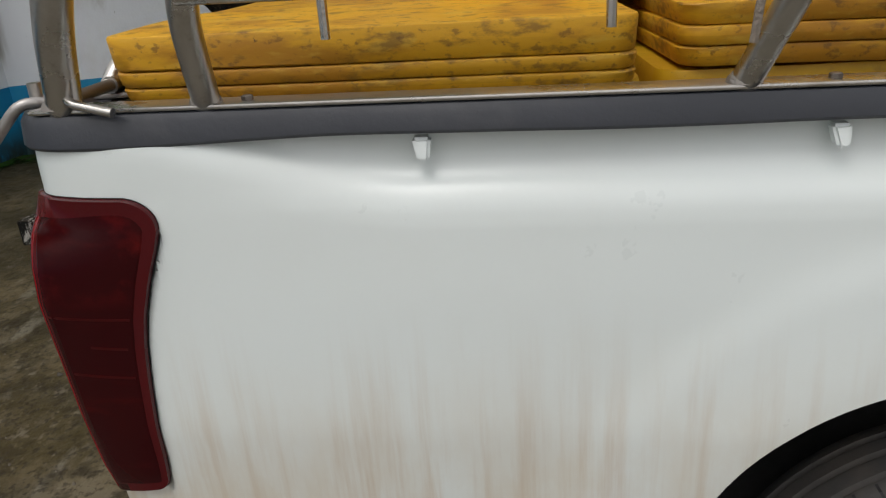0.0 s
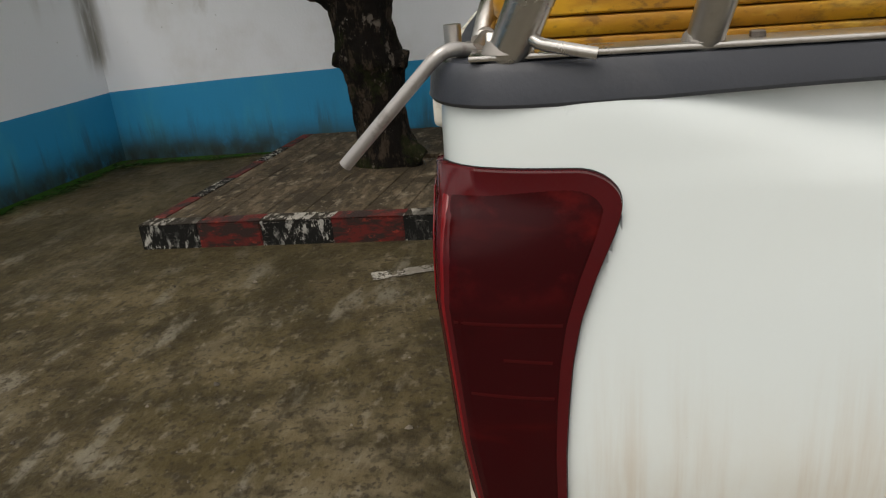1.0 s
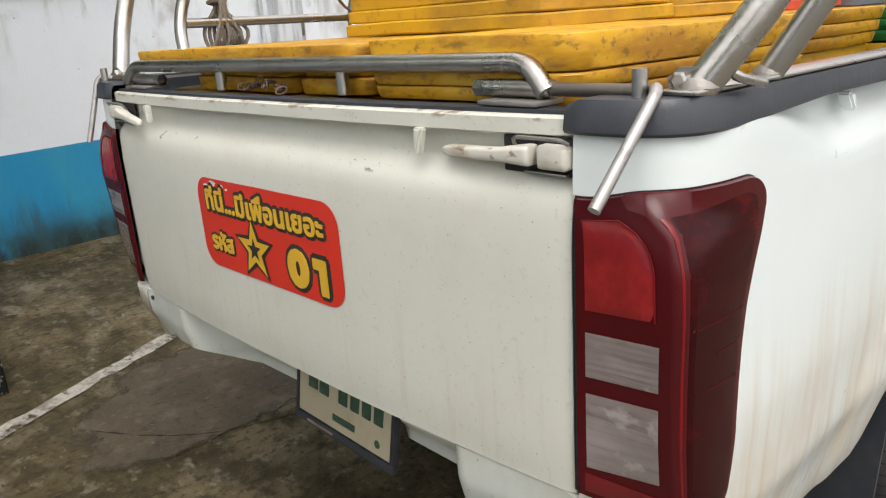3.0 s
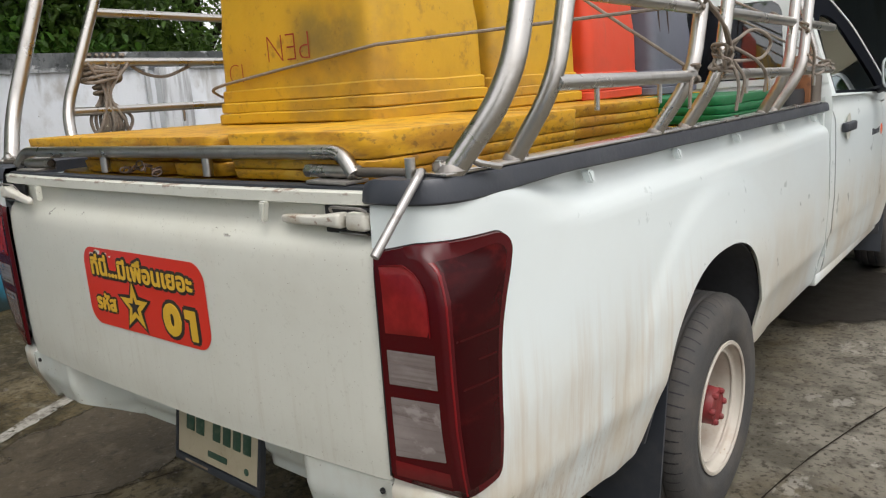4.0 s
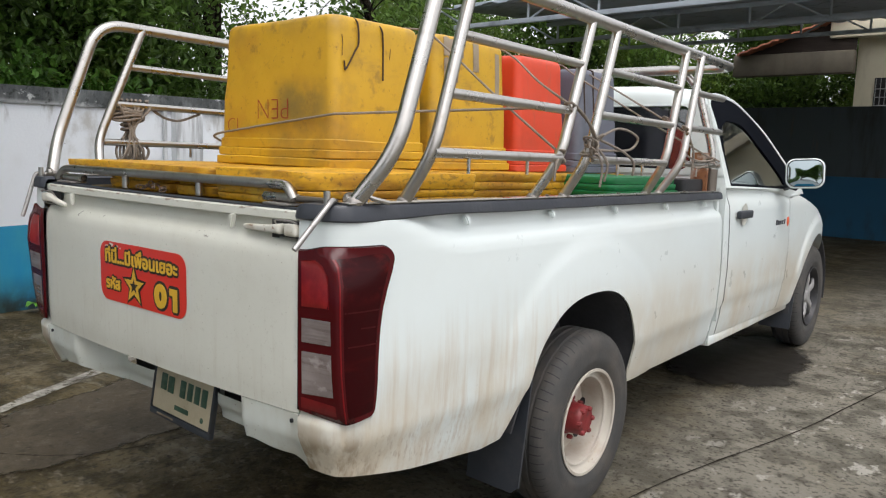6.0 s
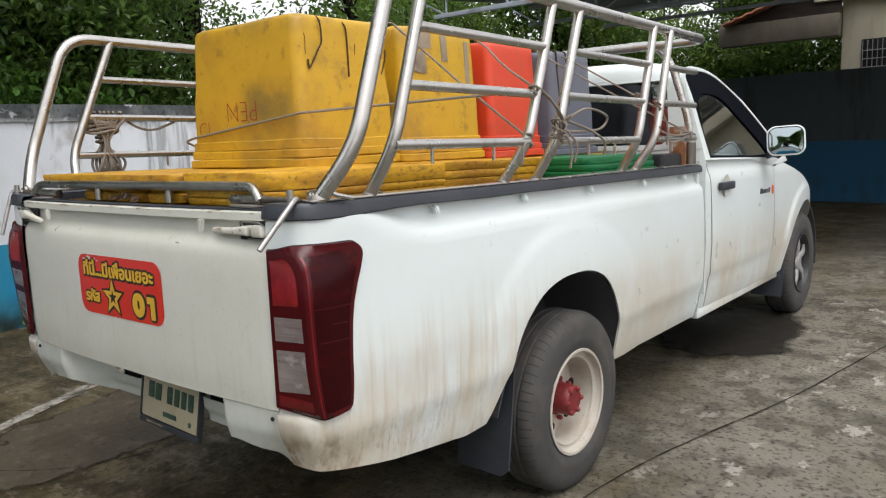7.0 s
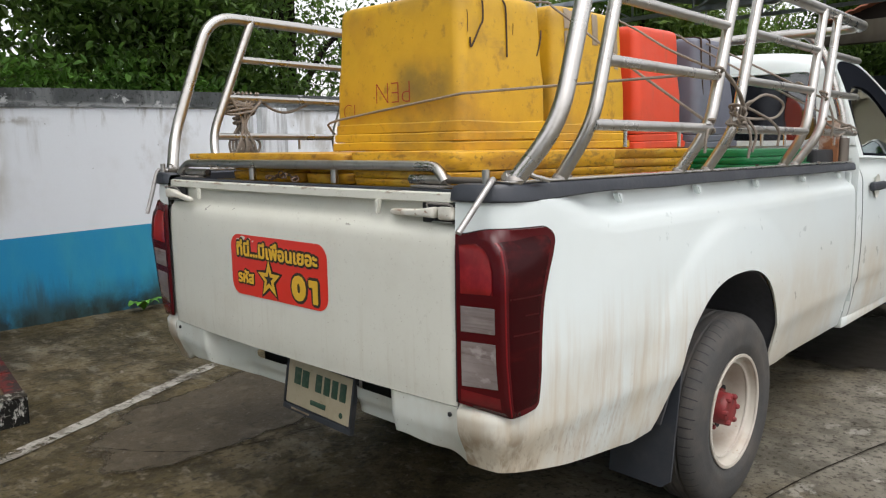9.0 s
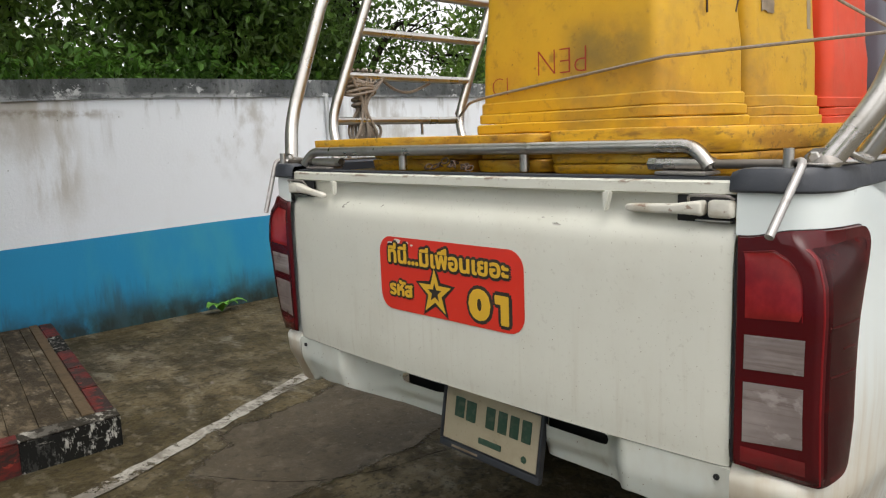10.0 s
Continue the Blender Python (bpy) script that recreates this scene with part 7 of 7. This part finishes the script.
def build_cargo():
    YB = "worn yellow"
    # base tubs that carry the lids, then the lids
    for x0, x1, y0, y1 in ((0.24, 0.66, 0.13, 0.87), (-0.66, 0.2, 0.14, 0.87), (-0.66, 0.54, 0.91, 1.64), (-0.66, 0.74, 1.7, 2.4)):
        b = thing("base_tub", "yellow plastic tub low in the pickup bed", "tub", ((x0 + x1) / 2, (y0 + y1) / 2, 0.79 + rake((y0 + y1) / 2)), group="tubs in the bed")
        hx, hy = (x1 - x0) / 2, (y1 - y0) / 2
        part("body", loft([(0.0, hx - 0.03, hy - 0.03, 0.05), (0.42, hx, hy, 0.05), (0.434, hx - 0.004, hy - 0.004, 0.05)], 0, 0, 5), YELLOW, b)
    for i, (z0, z1) in enumerate(((1.226, 1.2478), (1.2485, 1.2716), (1.2724, 1.322))):
        build_lid(0.236, 0.674 + 0.003 * i, 0.105 - 0.004 * i, 0.858, z0, z1, LID_YELLOW, YB, 10 + i)
    for i, (z0, z1) in enumerate(((1.226, 1.2575), (1.2582, 1.288), (1.2887, 1.322))):
        j = 0.006 * (i - 1)
        build_lid(0.08 - j, 0.562 + j, 0.936, 1.655 + j, z0, z1, LID_YELLOW, YB, 20 + i)
        build_lid(-0.66, 0.07 - abs(j), 0.9, 1.65, z0, z1, LID_YELLOW, YB, 30 + i)
        if i < 2:
            build_lid(-0.44 + j, -0.02, 0.115, 0.885, z0, z1, LID_YELLOW, YB, 40 + i)
            build_lid(-0.01, 0.226, 0.115 + 0.01 * i, 0.885, z0, z1, LID_YELLOW, YB, 50 + i)
    build_lid(-0.71, 0.226, 0.088, 0.885, 1.289, 1.318, LID_YELLOW, YB, 60)
    for i, (z0, z1) in enumerate(((1.226, 1.2565), (1.2572, 1.286), (1.2867, 1.318))):
        build_lid(0.34, 0.765 - 0.01 * i, 1.7, 2.41, z0, z1, GREEN_PLASTIC, "dark green", 70 + i, "green lids")
        build_lid(-0.66, 0.33, 1.67, 2.71, z0, z1, LID_YELLOW, YB, 80 + i)
    big = build_crate("yellow_crate", -0.083, 0.812, 0.338, 0.24, 1.324, 1.856, YELLOW, "large worn yellow plastic crate turned upside down, roped", 3)
    for body, size, x, z, turn in (("PEN", 0.112, 0.003, 0.212, 180), ("CI", 0.085, -0.242, 0.145, 0)):
        w = turned(words(body, size, 0.0, -0.026 * size), Matrix.Translation((x, -0.2432 + 0.02 * (z - 0.08), z)) @ Matrix.Rotation(radians(turn), 4, "Y"))
        part("marker_writing", w, MARKER, big, "hand-drawn dark red marker letters", smooth=False)
    wall = [(0.25, 0.334), (0.32, 0.326), (0.48, 0.318), (0.51, 0.316), (0.523, 0.311), (0.528, 0.301), (0.532, 0.282)]
    for pts in ([(-0.118, 0.532), (-0.115, 0.51), (-0.112, 0.44), (-0.13, 0.41), (-0.175, 0.345), (-0.181, 0.352), (-0.182, 0.372)], [(0.0, 0.532), (0.004, 0.505), (0.012, 0.46), (0.008, 0.32)], [(0.212, 0.43), (0.205, 0.39), (0.18, 0.335)]):
        part("cord_loop", tube(smooth_line([(table(wall, z) + 0.0025, y, z) for y, z in pts], 5), 0.0032, 6), CORD, big, "dark brown cord on the crate side")
    for y, z0, z1 in ((-0.188, 0.39, 0.46), (0.05, 0.4, 0.44), (0.13, 0.36, 0.375)):
        part("scratch", tube([(table(wall, z) + 0.0004, y + 0.002 * math.sin(z * 90), z) for z in np.linspace(z0, z1, 6)], 0.0012, 5), CORD, big)
    taped = build_crate("yellow_crate", -0.075, 1.372, 0.325, 0.262, 1.324, 1.872, YELLOW, "worn yellow plastic crate with torn tape, upside down", 7)
    for y0, y1, z0, z1 in ((-0.19, -0.06, 0.46, 0.535), (-0.19, -0.1, 0.36, 0.45), (0.005, 0.045, 0.41, 0.53), (0.165, 0.195, 0.33, 0.51)):
        rows = [[(table(wall, z * 0.532 / 0.548) - 0.0105 + 0.0015 * noise.noise((y * 40, z * 40, 0)), y, z + 0.012 * noise.noise((y * 60, 3, z0))) for z in np.linspace(z0, z1, 7)] for y in np.linspace(y0, y1, 7)]
        part("tape", thick(sheet(rows), 0.0015), TAPE, taped, "torn dirty brown tape")
    build_crate("red_crate", -0.05, 1.906, 0.318, 0.212, 1.324, 1.86, RED_PLASTIC, "bright red plastic crate turned upside down", 12)
    grey = build_crate("grey_crate", -0.02, 2.398, 0.33, 0.218, 1.324, 1.85, GREY_PLASTIC, "slate grey plastic crate turned upside down", 17)
    for y in (-0.165, -0.07):
        part("cord", tube(smooth_line([(0.1, y, 0.529), (0.24, y, 0.53), (0.302, y, 0.524), (0.312, y, 0.5), (0.3135, y + 0.004, 0.42), (0.317, y + 0.012, 0.34), (0.322, y + 0.016, 0.25)], 4), 0.0045, 6), CORD, grey, "dark cord over the crate")
    bb = thing("black_box", "black plastic box in the front corner of the bed", "box", (0.65, 2.57, 0.79 + rake(2.57)))
    part("body", loft([(0.0, 0.12, 0.13, 0.02), (0.5, 0.125, 0.135, 0.02), (0.52, 0.12, 0.13, 0.02)], 0, 0), PLAIN_BLACK, bb)
    board = thing("rusty_board", "rusty brown board leaning at the head of the bed", "board", (0.75, 2.69, 0.79 + rake(2.69)))
    part("panel", box(-0.045, 0.045, -0.008, 0.008, 0.0, 0.66, 0.003), RUSTY_TIN, board)
    part("rib", box(-0.045, 0.045, -0.014, -0.008, 0.42, 0.45, 0.002), RUSTY_TIN, board)
    chain = thing("chain", "small heap of rusty chain behind the tailgate", "chain", (-0.06, 0.07, 1.236))
    rnd = random.Random(8)
    for i in range(14):
        c = Vector((-0.08 + 0.014 * i + rnd.uniform(-0.01, 0.01), rnd.uniform(-0.012, 0.02), 0.008 + 0.02 * math.sin(math.pi * i / 13) * rnd.random()))
        ring = [Vector((0.011 * math.cos(a), 0.0065 * math.sin(a), 0)) for a in np.linspace(0, 2 * math.pi, 15)]
        m = Matrix.Translation(c) @ Euler((rnd.uniform(0, 3), rnd.uniform(-0.5, 0.5), rnd.uniform(0, 3))).to_matrix().to_4x4()
        part("link", tube([m @ p for p in ring], 0.002, 6, caps=False), RUST, chain)


def build_ropes():
    def rope(label, lines, r=0.0046):
        t = thing("rope", label, "rope", (0, 0, 0), group="ropes on the load")
        for pts in lines:
            part("strand", tube(smooth_line(pts, 8), r, 7), ROPE, t, raked=True)
    rope("grey rope tied across the big yellow crate", [
        [(-0.91, 0.95, 1.40), (-0.62, 0.7, 1.415), (-0.432, 0.565, 1.433), (-0.2, 0.563, 1.46), (0.05, 0.562, 1.485), (0.25, 0.563, 1.505), (0.292, 0.585, 1.509), (0.6, 0.8, 1.532), (0.905, 1.03, 1.556)],
        [(-0.91, 0.96, 1.40), (-0.925, 1.0, 1.47), (-0.918, 1.04, 1.56)], [(-0.93, 0.95, 1.41), (-0.94, 0.99, 1.47), (-0.935, 1.03, 1.56)]])
    rope("thin grey rope stretched from the crates to the rack", [
        [(-0.05, 0.9, 1.865), (0.2, 1.06, 1.868), (0.27, 1.09, 1.83), (0.6, 1.04, 1.6), (0.91, 0.985, 1.4)],
        [(-0.1, 1.5, 1.876), (0.15, 1.61, 1.876), (0.27, 1.62, 1.83), (0.6, 1.32, 1.68), (0.91, 1.05, 1.56)]], 0.0045)
    rope("thin grey rope stretched from the red crate to the rack", [
        [(0.0, 2.0, 1.87), (0.2, 2.12, 1.86), (0.3, 2.14, 1.8), (0.62, 2.24, 1.6), (0.915, 2.42, 1.41)],
        [(0.0, 2.3, 1.86), (0.2, 2.3, 1.85), (0.34, 2.28, 1.8), (0.91, 2.06, 1.52)],
        [(0.775, 2.112, 1.588), (0.79, 2.096, 1.596), (0.81, 2.104, 1.582), (0.798, 2.09, 1.562), (0.778, 2.104, 1.568), (0.79, 2.116, 1.59), (0.814, 2.09, 1.574), (0.84, 2.082, 1.565)]], 0.0045)
    rnd = random.Random(31)

    def tangle(c, n, rx, ry, rz):
        pts = [(c[0] + rx * math.cos(k * 2.1 + rnd.random()) * rnd.uniform(0.6, 1), c[1] + ry * math.sin(k * 1.7 + rnd.random()) * rnd.uniform(0.6, 1), c[2] + rz * math.sin(k * 1.15 + rnd.random()) * rnd.uniform(0.5, 1)) for k in range(n)]
        return pts
    rope("bundle of grey rope knotted on a rack post", [
        tangle((0.92, 1.18, 1.43), 26, 0.035, 0.04, 0.045), [(0.93, 1.18, 1.45), (0.95, 1.32, 1.5), (0.96, 1.46, 1.475), (0.95, 1.43, 1.43), (0.94, 1.3, 1.42), (0.93, 1.2, 1.42)],
        [(0.93, 1.2, 1.46), (0.95, 1.36, 1.42), (0.95, 1.46, 1.38), (0.945, 1.47, 1.33)], [(0.94, 1.18, 1.42), (0.955, 1.2, 1.36), (0.95, 1.2, 1.29)], [(0.94, 1.2, 1.42), (0.96, 1.23, 1.37), (0.95, 1.23, 1.31)],
        [(0.925, 1.05, 1.56), (0.94, 1.1, 1.52), (0.94, 1.15, 1.47), (0.935, 1.18, 1.44)], [(0.92, 1.06, 1.555), (0.945, 1.12, 1.5), (0.945, 1.17, 1.45)],
        tangle((0.912, 1.03, 1.555), 9, 0.026, 0.022, 0.018), tangle((0.912, 0.985, 1.39), 10, 0.026, 0.024, 0.024), [(0.92, 0.98, 1.39), (0.93, 0.93, 1.37), (0.93, 0.92, 1.31)]])
    rope("grey rope tied to the front end of the rack", [
        tangle((0.91, 2.43, 1.40), 12, 0.028, 0.05, 0.025), [(0.92, 2.42, 1.41), (0.93, 2.2, 1.4), (0.925, 2.06, 1.42), (0.93, 2.03, 1.44)], [(0.92, 2.4, 1.4), (0.93, 2.18, 1.37), (0.92, 2.04, 1.4)],
        tangle((0.905, 2.06, 1.53), 10, 0.026, 0.026, 0.026), [(0.92, 2.06, 1.52), (0.935, 2.1, 1.44), (0.93, 2.11, 1.36)]])
    hank = []
    for k in range(9):
        y0 = 0.385 + 0.02 * k + rnd.uniform(-0.01, 0.01)
        x0 = -0.925 - 0.004 * (k % 4)
        hank.append([(x0 + 0.02, y0, 1.57), (x0 - 0.012, y0 + 0.005, 1.55), (x0 - 0.015, 0.445 + 0.006 * k, 1.475), (x0 - 0.012, 0.452 + 0.002 * k, 1.43), (x0, 0.40 + 0.018 * k, 1.36), (x0 + 0.004, 0.41 + 0.014 * k, 1.31), (x0 + 0.02, 0.43 + 0.01 * k, 1.345), (x0 + 0.018, 0.455 + 0.002 * k, 1.44), (x0 + 0.03, y0 + 0.01, 1.54)])
    for k in range(5):
        z = 1.485 + 0.011 * k
        hank.append([(-0.94 + 0.045 * math.cos(a), 0.46 + (0.1 - 0.006 * k) * math.sin(a) * (0.7 + 0.06 * k), z + 0.008 * math.sin(a * 2 + k)) for a in np.linspace(0, 6.3, 13)])
    hank.append([(-0.935 + 0.022 * math.cos(a), 0.458 + 0.026 * math.sin(a), 1.43 + 0.003 * a) for a in np.linspace(0, 12.6, 19)])
    hank.append([(-0.92, 0.55, 1.545), (-0.925, 0.62, 1.505), (-0.925, 0.7, 1.495), (-0.92, 0.8, 1.53)])
    rope("coiled hank of grey rope hanging from the rack", hank, 0.0058)


build_rack()
build_tail_rail()
build_cargo()
build_ropes()
